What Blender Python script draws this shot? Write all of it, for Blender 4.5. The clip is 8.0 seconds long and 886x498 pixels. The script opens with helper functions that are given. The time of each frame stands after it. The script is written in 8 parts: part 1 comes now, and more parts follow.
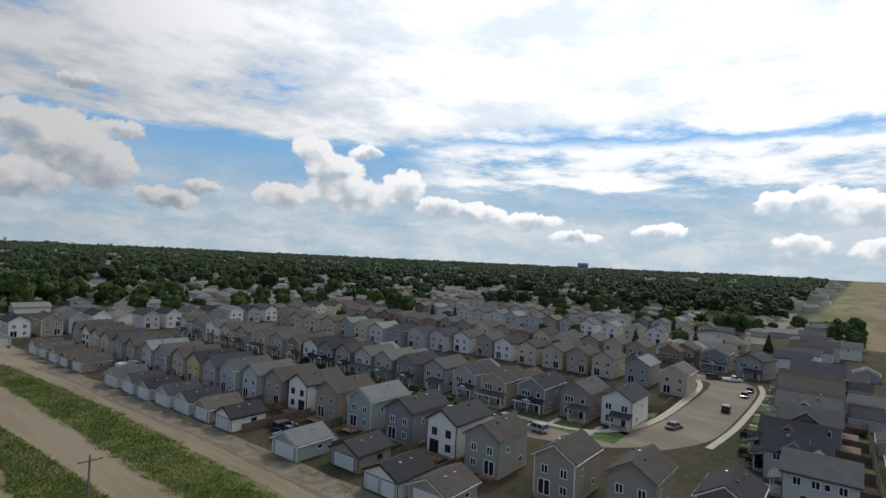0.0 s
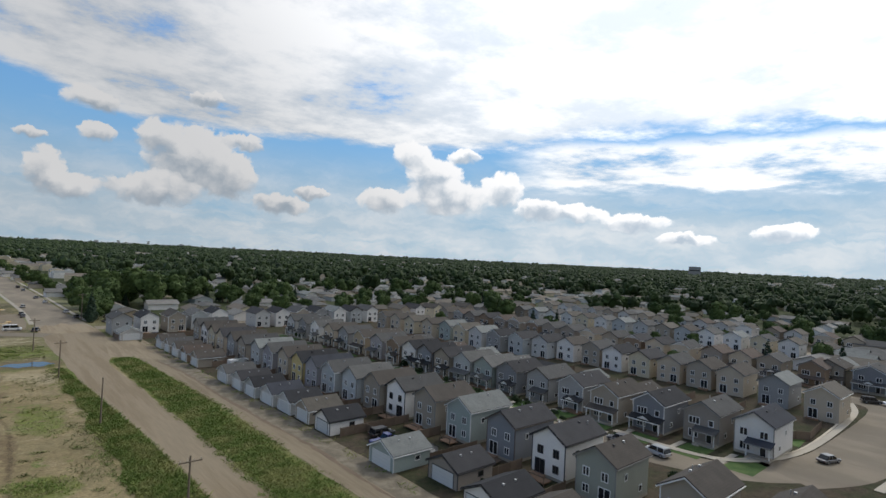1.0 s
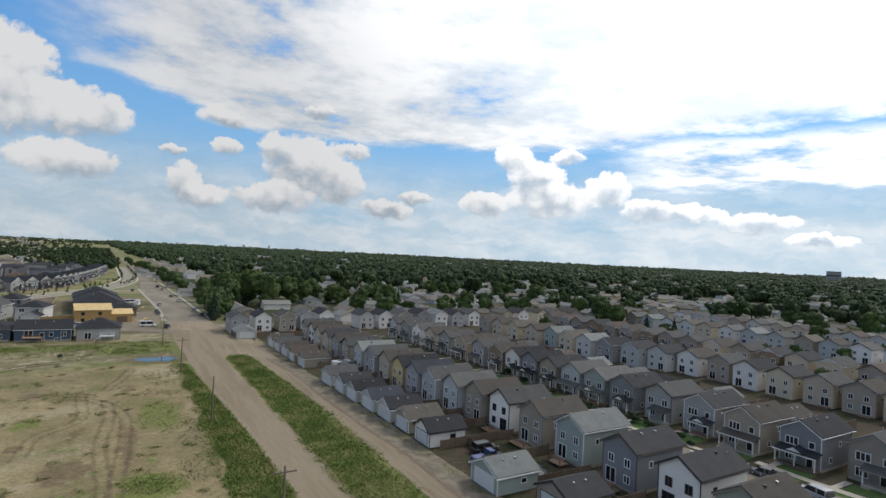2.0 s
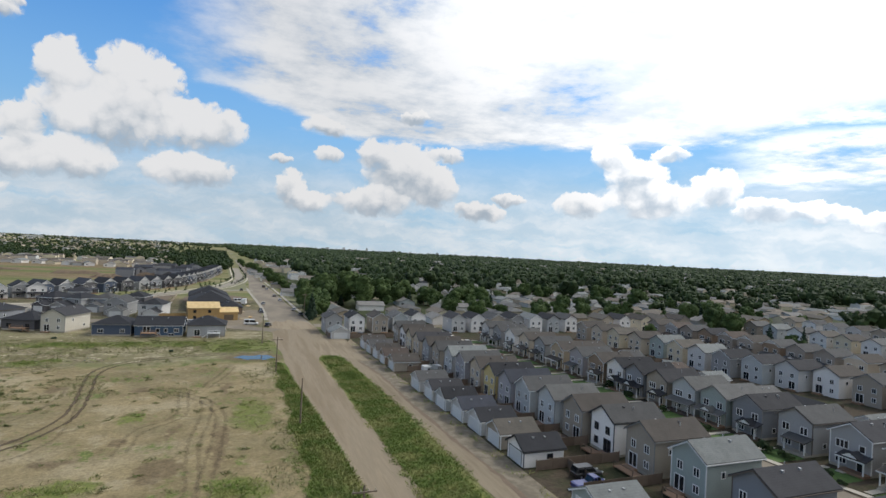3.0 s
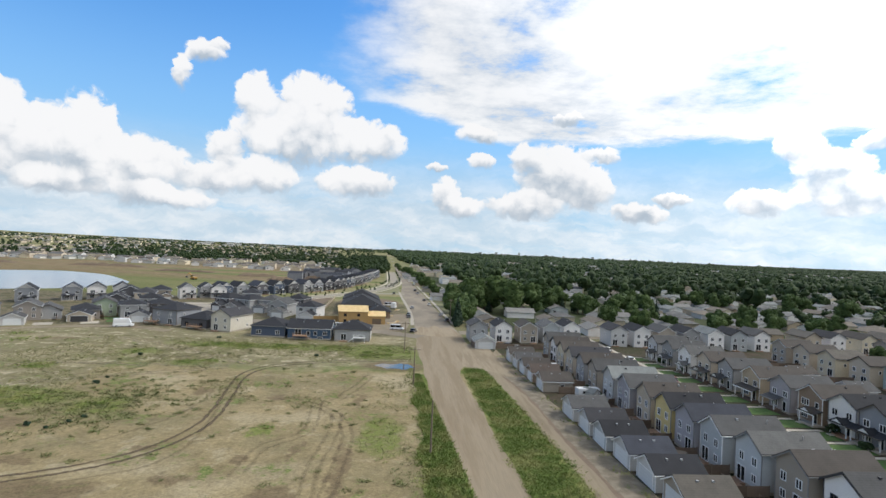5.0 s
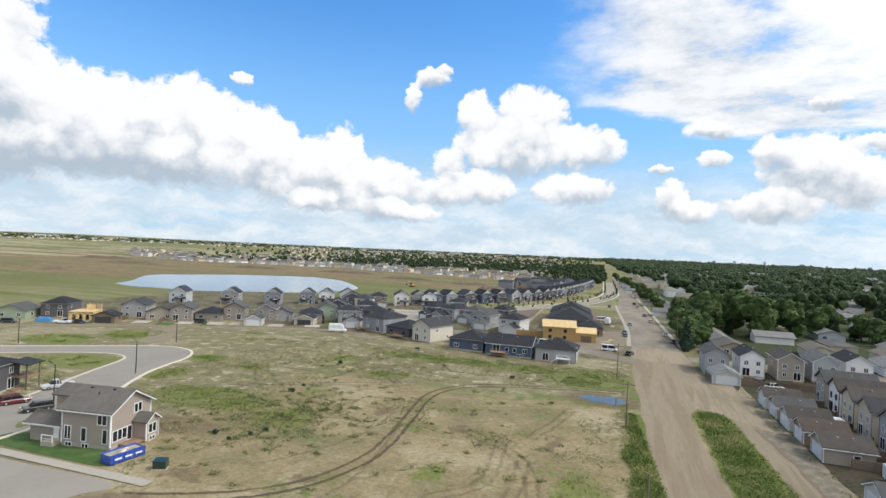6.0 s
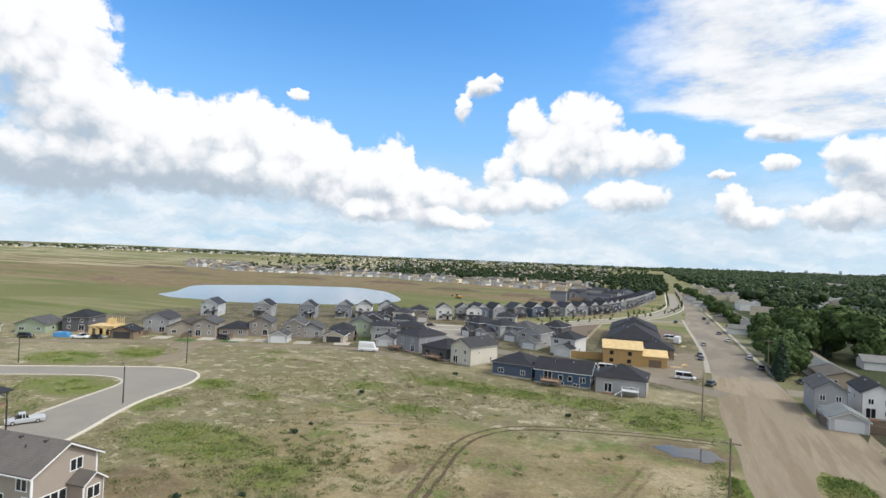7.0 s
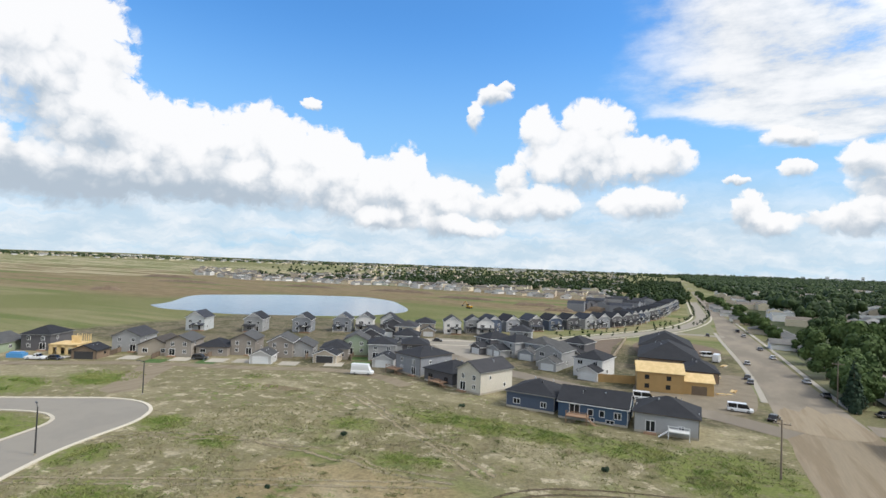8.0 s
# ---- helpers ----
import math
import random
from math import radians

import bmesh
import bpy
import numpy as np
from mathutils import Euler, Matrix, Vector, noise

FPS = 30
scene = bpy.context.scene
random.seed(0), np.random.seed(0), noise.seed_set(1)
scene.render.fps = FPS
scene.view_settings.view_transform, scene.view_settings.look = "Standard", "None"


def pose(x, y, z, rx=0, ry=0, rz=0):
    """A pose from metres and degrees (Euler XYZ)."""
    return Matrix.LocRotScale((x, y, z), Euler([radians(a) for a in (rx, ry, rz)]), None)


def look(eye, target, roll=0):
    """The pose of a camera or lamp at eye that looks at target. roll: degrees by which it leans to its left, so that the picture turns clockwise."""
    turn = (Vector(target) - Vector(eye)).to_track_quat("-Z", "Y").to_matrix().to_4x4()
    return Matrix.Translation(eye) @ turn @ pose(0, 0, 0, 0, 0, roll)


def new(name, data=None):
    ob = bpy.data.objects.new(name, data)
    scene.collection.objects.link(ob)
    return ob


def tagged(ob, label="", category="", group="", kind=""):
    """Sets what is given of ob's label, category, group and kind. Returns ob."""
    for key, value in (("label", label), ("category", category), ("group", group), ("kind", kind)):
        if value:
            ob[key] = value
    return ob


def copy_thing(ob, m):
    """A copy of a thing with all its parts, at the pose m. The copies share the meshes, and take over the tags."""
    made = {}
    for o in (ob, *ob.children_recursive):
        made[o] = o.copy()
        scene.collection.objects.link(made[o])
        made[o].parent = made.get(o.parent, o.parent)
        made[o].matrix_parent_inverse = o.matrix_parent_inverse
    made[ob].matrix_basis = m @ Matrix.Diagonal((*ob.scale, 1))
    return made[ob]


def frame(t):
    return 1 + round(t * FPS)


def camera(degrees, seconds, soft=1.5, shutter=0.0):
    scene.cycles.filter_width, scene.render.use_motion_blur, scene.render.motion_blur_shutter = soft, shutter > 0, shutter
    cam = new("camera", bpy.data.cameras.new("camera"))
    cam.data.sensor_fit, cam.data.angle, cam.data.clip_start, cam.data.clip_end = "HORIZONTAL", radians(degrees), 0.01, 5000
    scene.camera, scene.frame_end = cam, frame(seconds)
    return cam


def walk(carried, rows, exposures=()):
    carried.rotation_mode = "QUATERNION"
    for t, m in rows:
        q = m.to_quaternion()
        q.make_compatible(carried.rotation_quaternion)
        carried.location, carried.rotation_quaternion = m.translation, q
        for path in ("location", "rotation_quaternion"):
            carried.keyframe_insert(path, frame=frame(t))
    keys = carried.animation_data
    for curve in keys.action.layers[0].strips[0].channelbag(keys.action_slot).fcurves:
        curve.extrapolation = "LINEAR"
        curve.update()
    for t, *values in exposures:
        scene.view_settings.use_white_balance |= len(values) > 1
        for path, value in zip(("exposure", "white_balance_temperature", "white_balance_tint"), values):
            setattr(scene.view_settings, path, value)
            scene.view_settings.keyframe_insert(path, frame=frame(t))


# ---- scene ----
cam = camera(79.5, 8.0)
PATH = [
    (0, (0.00, 0.00, 33.22), (39.407, 30.755, 34.362), 2.68),
    (0.5, (2.44, 2.56, 33.06), (38.899, 36.757, 34.114), 2.75),
    (1, (4.67, 5.10, 32.87), (37.798, 42.540, 33.834), 2.82),
    (1.5, (6.79, 8.01, 32.71), (36.302, 48.366, 33.584), 2.89),
    (1.7, (7.57, 9.20, 32.65), (35.462, 50.691, 33.497), 2.87),
    (3, (12.13, 17.32, 32.31), (29.736, 64.113, 32.898), 2.96),
    (3.5, (13.82, 20.72, 32.21), (27.583, 68.789, 32.700), 2.94),
    (4, (15.33, 23.95, 32.24), (25.493, 72.908, 32.662), 2.91),
    (4.2, (15.80, 25.43, 32.18), (24.762, 74.616, 32.573), 3.00),
    (5.3, (18.82, 38.37, 31.86), (17.822, 88.361, 32.078), 2.62),
    (5.5, (19.53, 42.43, 31.88), (13.927, 92.110, 32.104), 2.63),
    (6, (20.01, 54.44, 31.86), (4.023, 101.812, 32.085), 2.51),
    (6.5, (18.21, 66.00, 31.87), (-1.009, 112.159, 32.432), 2.46),
    (7, (14.97, 77.52, 31.96), (-5.472, 123.140, 32.890), 2.34),
    (7.5, (10.93, 88.99, 32.08), (-10.073, 134.342, 33.364), 2.19),
    (8, (6.93, 100.52, 32.35), (-14.580, 145.629, 33.921), 2.12),
]
walk(cam, [(t, look(eye, target, roll)) for t, eye, target, roll in PATH], [(0.0, -0.83), (1.5, -0.63), (3.5, -0.36), (5.5, -0.10), (6.5, -0.05), (8.0, -0.09)])

# ---- sky and sun ----
SUN_AZ, SUN_EL = radians(78), radians(48)
world = bpy.data.worlds.new("world")
scene.world = world
world.use_nodes = True
WT = world.node_tree
WT.nodes.clear()


def nd(tree, kind, ins=(), **props):
    """A node with some inputs linked or set, in order."""
    n = tree.nodes.new(kind)
    for key, value in props.items():
        if key == "operation":
            n.operation = value
        elif key == "data_type":
            n.data_type = value
        elif key == "blend_type":
            n.blend_type = value
        elif key == "sky_type":
            n.sky_type = value
        elif key == "interpolation_type":
            n.interpolation_type = value
        elif key == "dimensions":
            n.noise_dimensions = value
    for i, value in enumerate(ins):
        if value is None:
            continue
        if isinstance(value, bpy.types.NodeSocket):
            tree.links.new(value, n.inputs[i])
        else:
            n.inputs[i].default_value = value
    return n


def maths(tree, op, a, b=None, c=None):
    return nd(tree, "ShaderNodeMath", (a, b, c), operation=op).outputs[0]


def ramp(tree, value, a, b, lo=0.0, hi=1.0, kind="SMOOTHSTEP"):
    return nd(tree, "ShaderNodeMapRange", (value, a, b, lo, hi), interpolation_type=kind).outputs[0]


def blend(tree, fac, a, b, kind="MIX"):
    n = tree.nodes.new("ShaderNodeMix")
    n.data_type, n.blend_type = "RGBA", kind
    for i, value in ((0, fac), (6, a), (7, b)):
        if isinstance(value, bpy.types.NodeSocket):
            tree.links.new(value, n.inputs[i])
        else:
            n.inputs[i].default_value = value if i == 0 else (*value[:3], 1)
    return n.outputs[2]


def make_sky():
    t = WT
    way = nd(t, "ShaderNodeTexCoord").outputs["Generated"]
    xyz = nd(t, "ShaderNodeSeparateXYZ", (way,))
    x, y, z = xyz.outputs
    az = maths(t, "MULTIPLY", maths(t, "ARCTAN2", x, y), 57.29578)
    el = maths(t, "MULTIPLY", maths(t, "ARCSINE", z), 57.29578)
    flat = nd(t, "ShaderNodeCombineXYZ", (az, el, 0.0)).outputs[0]

    def push(at, scale, detail, reach):
        n = nd(t, "ShaderNodeTexNoise", (at, None, scale, detail, 0.55)).outputs["Color"]
        n = nd(t, "ShaderNodeVectorMath", (n, (0.5, 0.5, 0.5)), operation="SUBTRACT").outputs[0]
        n = nd(t, "ShaderNodeVectorMath", (n, (reach, reach * 0.85, 0.0)), operation="MULTIPLY").outputs[0]
        return nd(t, "ShaderNodeVectorMath", (at, n), operation="ADD").outputs[0]

    # billows push the outline of every cloud about, at three sizes
    bent = push(push(push(flat, 0.28, 2.0, 1.5), 0.75, 2.0, 1.3), 2.4, 3.0, 0.55)
    fine = nd(t, "ShaderNodeTexNoise", (bent, None, 0.55, 7.0, 0.62)).outputs[0]
    # each heap adds (mass times height, mass, cubed mass); the sum so far leads on to the next heap
    heaped = nd(t, "ShaderNodeCombineXYZ", (0.0, 0.001, 0.0)).outputs[0]
    for caz, cel, raz, rel in HEAPS_WEST + HEAPS_NORTH + HEAPS_MID + HEAPS_EAST:
        raz, rel = raz * 1.08 + 0.15, rel * 1.08 + 0.12
        here = nd(t, "ShaderNodeVectorMath", (heaped, (1e-7, 1e-7, 1e-7), bent), operation="MULTIPLY_ADD").outputs[0]
        off = nd(t, "ShaderNodeVectorMath", (here, (1 / raz, 1 / rel, 0.0), (-caz / raz, -cel / rel, 0.0)), operation="MULTIPLY_ADD").outputs[0]
        far = nd(t, "ShaderNodeVectorMath", (off, off), operation="DOT_PRODUCT").outputs["Value"]
        w = maths(t, "MAXIMUM", maths(t, "SUBTRACT", 1.3, far), 0.0)
        up = nd(t, "ShaderNodeSeparateXYZ", (off,)).outputs[1]
        one = nd(t, "ShaderNodeCombineXYZ", (up, 1.0, maths(t, "MULTIPLY", w, w))).outputs[0]
        wide = nd(t, "ShaderNodeCombineXYZ", (w, w, w)).outputs[0]
        heaped = nd(t, "ShaderNodeVectorMath", (one, wide, heaped), operation="MULTIPLY_ADD").outputs[0]
    height, weight, cubes = nd(t, "ShaderNodeSeparateXYZ", (heaped,)).outputs
    body = maths(t, "POWER", cubes, 0.3333)
    rise = maths(t, "DIVIDE", height, weight)
    ragged = maths(t, "MULTIPLY", maths(t, "SUBTRACT", fine, 0.5), maths(t, "MINIMUM", maths(t, "MULTIPLY", body, 4.0), 1.7))
    knob = nd(t, "ShaderNodeTexVoronoi", (push(flat, 0.8, 3.0, 1.6), None, 0.6)).outputs["Distance"]
    knob = maths(t, "SUBTRACT", 0.42, maths(t, "MINIMUM", knob, 0.9))
    ragged = maths(t, "ADD", ragged, maths(t, "MULTIPLY", knob, maths(t, "MINIMUM", maths(t, "MULTIPLY", body, 0.9), 0.4)))
    heap = maths(t, "ADD", body, ragged)
    top_edge = ramp(t, heap, 0.16, 0.50)
    low_edge = ramp(t, heap, 0.05, 1.0)
    heap = nd(t, "ShaderNodeMix", (ramp(t, rise, -0.60, 0.25), None, low_edge, top_edge)).outputs[0]
    # a broken sheet overhead in the east, drawn out by its low angle
    low = maths(t, "ADD", maths(t, "MAXIMUM", z, 0.0), 0.08)
    over = nd(t, "ShaderNodeCombineXYZ", (maths(t, "DIVIDE", x, low), maths(t, "DIVIDE", y, low), 0.0)).outputs[0]
    sheet_n = nd(t, "ShaderNodeTexNoise", (over, None, 1.7, 10.0, 0.64, 2.0, 0.35)).outputs[0]
    sheet_b = nd(t, "ShaderNodeTexNoise", (over, None, 0.55, 3.0, 0.5)).outputs[0]
    wavy = maths(t, "MULTIPLY", maths(t, "SUBTRACT", sheet_n, 0.5), 11.0)
    # its west rim stands north by west; its lower rim hangs some twelve degrees up
    side = ramp(t, maths(t, "ADD", az, maths(t, "MULTIPLY", wavy, 1.6)), -9.0, 3.0)
    # unseen cloud cover added out of view, whitening the light on west walls
    behind = ramp(t, az, -80.0, -100.0)
    side = maths(t, "MAXIMUM", side, maths(t, "MULTIPLY", behind, 0.9))
    droop = maths(t, "ADD", ramp(t, az, 13.0, -6.0, 0.0, 3.8), ramp(t, az, 48.0, 58.0, 0.0, 1.7))
    high = ramp(t, maths(t, "SUBTRACT", maths(t, "ADD", el, maths(t, "MULTIPLY", wavy, 0.5)), droop), 11.2, 12.8)
    cover = maths(t, "MULTIPLY", side, high)
    # a second bank lies lower in the east, with a blue slit between the two
    lift = maths(t, "ADD", el, maths(t, "MULTIPLY", wavy, 0.35))
    bank = maths(t, "MULTIPLY", ramp(t, maths(t, "ADD", az, wavy), 46.0, 55.0), maths(t, "MULTIPLY", ramp(t, lift, 7.2, 8.6), ramp(t, lift, 13.4, 12.0)))
    dens = maths(t, "ADD", maths(t, "MULTIPLY", sheet_n, 0.9), maths(t, "MULTIPLY", sheet_b, 0.45))
    sheet = maths(t, "MULTIPLY", cover, ramp(t, maths(t, "ADD", dens, ramp(t, az, 10.0, 60.0, 0.0, 0.12)), 0.50, 0.66))
    sheet = maths(t, "MAXIMUM", sheet, maths(t, "MULTIPLY", bank, ramp(t, dens, 0.50, 0.66)))
    wisps = maths(t, "MULTIPLY", ramp(t, maths(t, "MULTIPLY", sheet_n, sheet_b), 0.27, 0.40), maths(t, "MULTIPLY", ramp(t, el, 11.0, 14.0), ramp(t, az, -10.0, 0.0)))
    sheet = maths(t, "MAXIMUM", sheet, maths(t, "MULTIPLY", wisps, 0.6))
    # layers of haze, far cloud and rain above the horizon
    bands = nd(t, "ShaderNodeTexNoise", (nd(t, "ShaderNodeVectorMath", (bent, (0.06, 0.40, 1.0)), operation="MULTIPLY").outputs[0], None, 1.0, 5.0, 0.6)).outputs[0]
    puffs = nd(t, "ShaderNodeTexNoise", (nd(t, "ShaderNodeVectorMath", (bent, (0.16, 0.45, 1.0)), operation="MULTIPLY").outputs[0], None, 1.0, 6.0, 0.6)).outputs[0]
    veil = maths(t, "MULTIPLY", ramp(t, el, 12.5, 3.0), ramp(t, bands, 0.15, 0.52))
    blue = nd(t, "ShaderNodeTexSky", (), sky_type="NISHITA")
    blue.sun_disc, blue.sun_elevation, blue.sun_rotation = False, SUN_EL, SUN_AZ
    blue.air_density, blue.dust_density, blue.ozone_density = 1.0, 0.3, 2.0
    colour = nd(t, "ShaderNodeVectorMath", (blue.outputs[0], (0.092, 0.176, 0.240)), operation="MULTIPLY").outputs[0]
    colour = blend(t, ramp(t, el, 26.0, 3.0, 0.0, 0.85), colour, (0.37, 0.64, 0.91))
    strata = blend(t, ramp(t, puffs, 0.35, 0.72), (0.63, 0.77, 0.89), (0.97, 1.0, 1.03))
    # thin cloud glares towards the sun
    to_sun = (math.sin(SUN_AZ) * math.cos(SUN_EL), math.cos(SUN_AZ) * math.cos(SUN_EL), math.sin(SUN_EL))
    near = nd(t, "ShaderNodeVectorMath", (way, to_sun), operation="DOT_PRODUCT").outputs["Value"]
    glare = ramp(t, near, 0.42, 0.97, 1.0, 2.3)
    glare = nd(t, "ShaderNodeCombineXYZ", (glare, glare, glare)).outputs[0]
    glow = ramp(t, az, 0.0, 60.0, 1.0, 1.35)
    strata = nd(t, "ShaderNodeVectorMath", (strata, nd(t, "ShaderNodeCombineXYZ", (glow, glow, glow)).outputs[0]), operation="MULTIPLY").outputs[0]
    colour = blend(t, maths(t, "MULTIPLY", veil, 0.9), colour, strata)
    white = blend(t, ramp(t, dens, 0.57, 0.77), (0.70, 0.755, 0.82), (1.05, 1.05, 1.05))
    white = nd(t, "ShaderNodeVectorMath", (white, glare), operation="MULTIPLY").outputs[0]
    colour = blend(t, maths(t, "MULTIPLY", sheet, 0.94), colour, white)
    soft = nd(t, "ShaderNodeTexNoise", (bent, None, 0.30, 3.0, 0.55)).outputs[0]
    tone = maths(t, "ADD", maths(t, "ADD", rise, maths(t, "MULTIPLY", knob, 0.7)), maths(t, "MULTIPLY", maths(t, "SUBTRACT", soft, 0.5), 1.3))
    tone = maths(t, "ADD", tone, maths(t, "MULTIPLY", maths(t, "SUBTRACT", fine, 0.5), 0.8))
    base = maths(t, "MULTIPLY", ramp(t, el, 10.0, 5.5), ramp(t, az, -34.0, -56.0))
    tone = maths(t, "SUBTRACT", tone, maths(t, "MULTIPLY", base, 0.75))
    core = maths(t, "MULTIPLY", ramp(t, az, 2.0, 22.0), maths(t, "MAXIMUM", maths(t, "SUBTRACT", body, 0.75), 0.0))
    tone = maths(t, "SUBTRACT", tone, maths(t, "MULTIPLY", core, 0.75))
    grey = blend(t, ramp(t, tone, -1.0, 0.10), (0.50, 0.585, 0.68), (1.05, 1.05, 1.06))
    grey = nd(t, "ShaderNodeVectorMath", (grey, glare), operation="MULTIPLY").outputs[0]
    colour = blend(t, maths(t, "MULTIPLY", heap, 0.98), colour, grey)
    # below the horizon the light of the ground
    colour = blend(t, ramp(t, el, -1.0, -6.0), colour, (0.12, 0.12, 0.09))
    bg = nd(t, "ShaderNodeBackground", (colour, 1.0))
    out = t.nodes.new("ShaderNodeOutputWorld")
    t.links.new(bg.outputs[0], out.inputs[0])


# heaped clouds: bearing, height and half sizes in degrees
HEAPS_WEST = [
    (-61.4, 15.8, 5.2, 7.3), (-66.0, 18.5, 5.6, 6.0), (-75.0, 16.0, 9.0, 9.0), (-57.8, 11.2, 4.8, 4.5), (-51.6, 10.0, 5.4, 4.3), (-44.4, 11.2, 4.6, 4.0),
    (-38.6, 9.6, 4.6, 4.0), (-34.4, 7.5, 5.3, 3.4), (-29.7, 9.3, 2.3, 3.3), (-27.1, 6.7, 5.5, 2.7), (-60.5, 6.6, 9.0, 2.4), (-72.0, 8.0, 9.0, 3.5),
    (-47.0, 7.2, 8.0, 2.2), (-19.8, 6.2, 3.0, 1.4), (-24.0, 4.0, 4.5, 1.0), (-31.5, 4.6, 4.0, 1.1), (-40.0, 16.0, 0.9, 0.5),
]
HEAPS_NORTH = [
    (-10.1, 14.2, 4.0, 2.8), (-15.6, 14.3, 1.8, 2.5), (-4.5, 11.2, 3.9, 2.2), (-11.7, 11.1, 6.0, 2.8), (-18.4, 9.3, 1.5, 2.0), (-5.4, 6.9, 4.0, 1.5), (-15.6, 6.9, 4.2, 1.7),
    (-20.7, 17.8, 1.7, 0.9), (-22.4, 15.9, 0.7, 1.6), (-19.4, 18.7, 0.8, 0.5),
    (7.5, 12.6, 1.9, 0.9), (8.0, 9.8, 1.2, 0.7), (3.3, 9.1, 1.1, 0.4), (17.0, 14.3, 1.6, 0.6),
]
HEAPS_MID = [
    (4.4, 6.0, 1.4, 2.0), (6.2, 4.9, 2.1, 1.1), (15.9, 8.6, 3.9, 3.0), (12.6, 10.2, 1.6, 1.4), (19.0, 7.2, 2.6, 2.4), (12.6, 5.3, 3.6, 1.5), (20.5, 10.6, 1.8, 0.7),
    (24.0, 4.9, 2.6, 0.9), (27.2, 6.2, 1.8, 0.5), (37.8, 10.7, 1.9, 1.4), (40.0, 8.7, 2.7, 1.9), (41.9, 6.6, 4.2, 1.7), (35.0, 5.8, 2.4, 1.2), (47.6, 7.6, 2.0, 1.6), (43.4, 11.0, 1.6, 0.7),
]
HEAPS_EAST = [
    (55.2, 5.4, 3.4, 0.9), (60.7, 4.6, 3.4, 0.8), (51.5, 5.6, 2.2, 1.1), (83.8, 6.7, 1.5, 1.0), (87.2, 7.1, 1.8, 1.1), (90.5, 6.1, 2.6, 1.3), (86.0, 2.8, 2.0, 0.9), (74.0, 3.8, 2.3, 0.7), (91.5, 2.5, 1.8, 0.9), (66.0, 3.0, 2.4, 0.5),
]
make_sky()

sun = new("sun", bpy.data.lights.new("sun", "SUN"))
sun.data.energy, sun.data.angle, sun.data.color = 2.5, radians(8), (1.0, 0.96, 0.89)
sun.matrix_world = look((math.sin(SUN_AZ) * math.cos(SUN_EL) * 100, math.cos(SUN_AZ) * math.cos(SUN_EL) * 100, math.sin(SUN_EL) * 100), (0, 0, 0))

# ---- materials ----
MATS = {}


def material(name, base, rough=0.85, spread=0.25, scale=0.6, fine=9.0, bump=0.0, bump_scale=30.0, metal=0.0, second=None, amount=0.5, vary=0.10, stretch=(1, 1, 1), streak=None):
    """A surface with stains (scale) and grain (fine), both per metre, a second colour in patches, and each object a little different."""
    if name in MATS:
        return MATS[name]
    m = bpy.data.materials.new(name)
    m.use_nodes = True
    t = m.node_tree
    bsdf = t.nodes["Principled BSDF"]
    where = nd(t, "ShaderNodeTexCoord").outputs["Object"]
    where = nd(t, "ShaderNodeVectorMath", (where, stretch), operation="MULTIPLY").outputs[0]
    rnd = nd(t, "ShaderNodeObjectInfo").outputs["Random"]
    where = nd(t, "ShaderNodeVectorMath", (where, nd(t, "ShaderNodeCombineXYZ", (maths(t, "MULTIPLY", rnd, 37.0), maths(t, "MULTIPLY", rnd, 11.0), 0.0)).outputs[0]), operation="ADD").outputs[0]
    stain = nd(t, "ShaderNodeTexNoise", (where, None, scale, 4.0, 0.6)).outputs[0]
    grain = nd(t, "ShaderNodeTexNoise", (where, None, fine, 3.0, 0.6)).outputs[0]
    colour = (*base, 1)
    if second:
        colour = blend(t, maths(t, "MULTIPLY", ramp(t, stain, 0.42, 0.62), amount), base, second)
    level = maths(t, "ADD", maths(t, "MULTIPLY", maths(t, "SUBTRACT", stain, 0.5), spread * 2.2), maths(t, "MULTIPLY", maths(t, "SUBTRACT", grain, 0.5), spread * 1.6))
    level = maths(t, "ADD", level, maths(t, "MULTIPLY", maths(t, "SUBTRACT", rnd, 0.5), vary * 2))
    level = maths(t, "ADD", level, 1.0)
    if streak:
        # fine level courses: boards or shingles
        axis, step, depth = streak
        along = nd(t, "ShaderNodeSeparateXYZ", (nd(t, "ShaderNodeTexCoord").outputs["Object"],)).outputs[axis]
        course = maths(t, "FRACT", maths(t, "DIVIDE", along, step))
        level = maths(t, "MULTIPLY", level, ramp(t, course, 0.0, 0.16, 1.0 - depth, 1.0))
    grey = nd(t, "ShaderNodeCombineXYZ", (level, level, level)).outputs[0]
    colour = blend(t, 1.0, colour if second else base, grey, "MULTIPLY")
    t.links.new(colour, bsdf.inputs["Base Color"])
    bsdf.inputs["Metallic"].default_value = metal
    t.links.new(ramp(t, grain, 0.2, 0.8, max(rough - 0.08, 0.02), min(rough + 0.08, 1.0)), bsdf.inputs["Roughness"])
    bsdf.inputs["Specular IOR Level"].default_value = 0.3
    if bump:
        b = nd(t, "ShaderNodeBump", (bump, 0.05))
        rough_tex = nd(t, "ShaderNodeTexNoise", (where, None, bump_scale, 3.0, 0.6)).outputs[0]
        t.links.new(rough_tex, b.inputs["Height"])
        t.links.new(b.outputs[0], bsdf.inputs["Normal"])
    MATS[name] = m
    return m


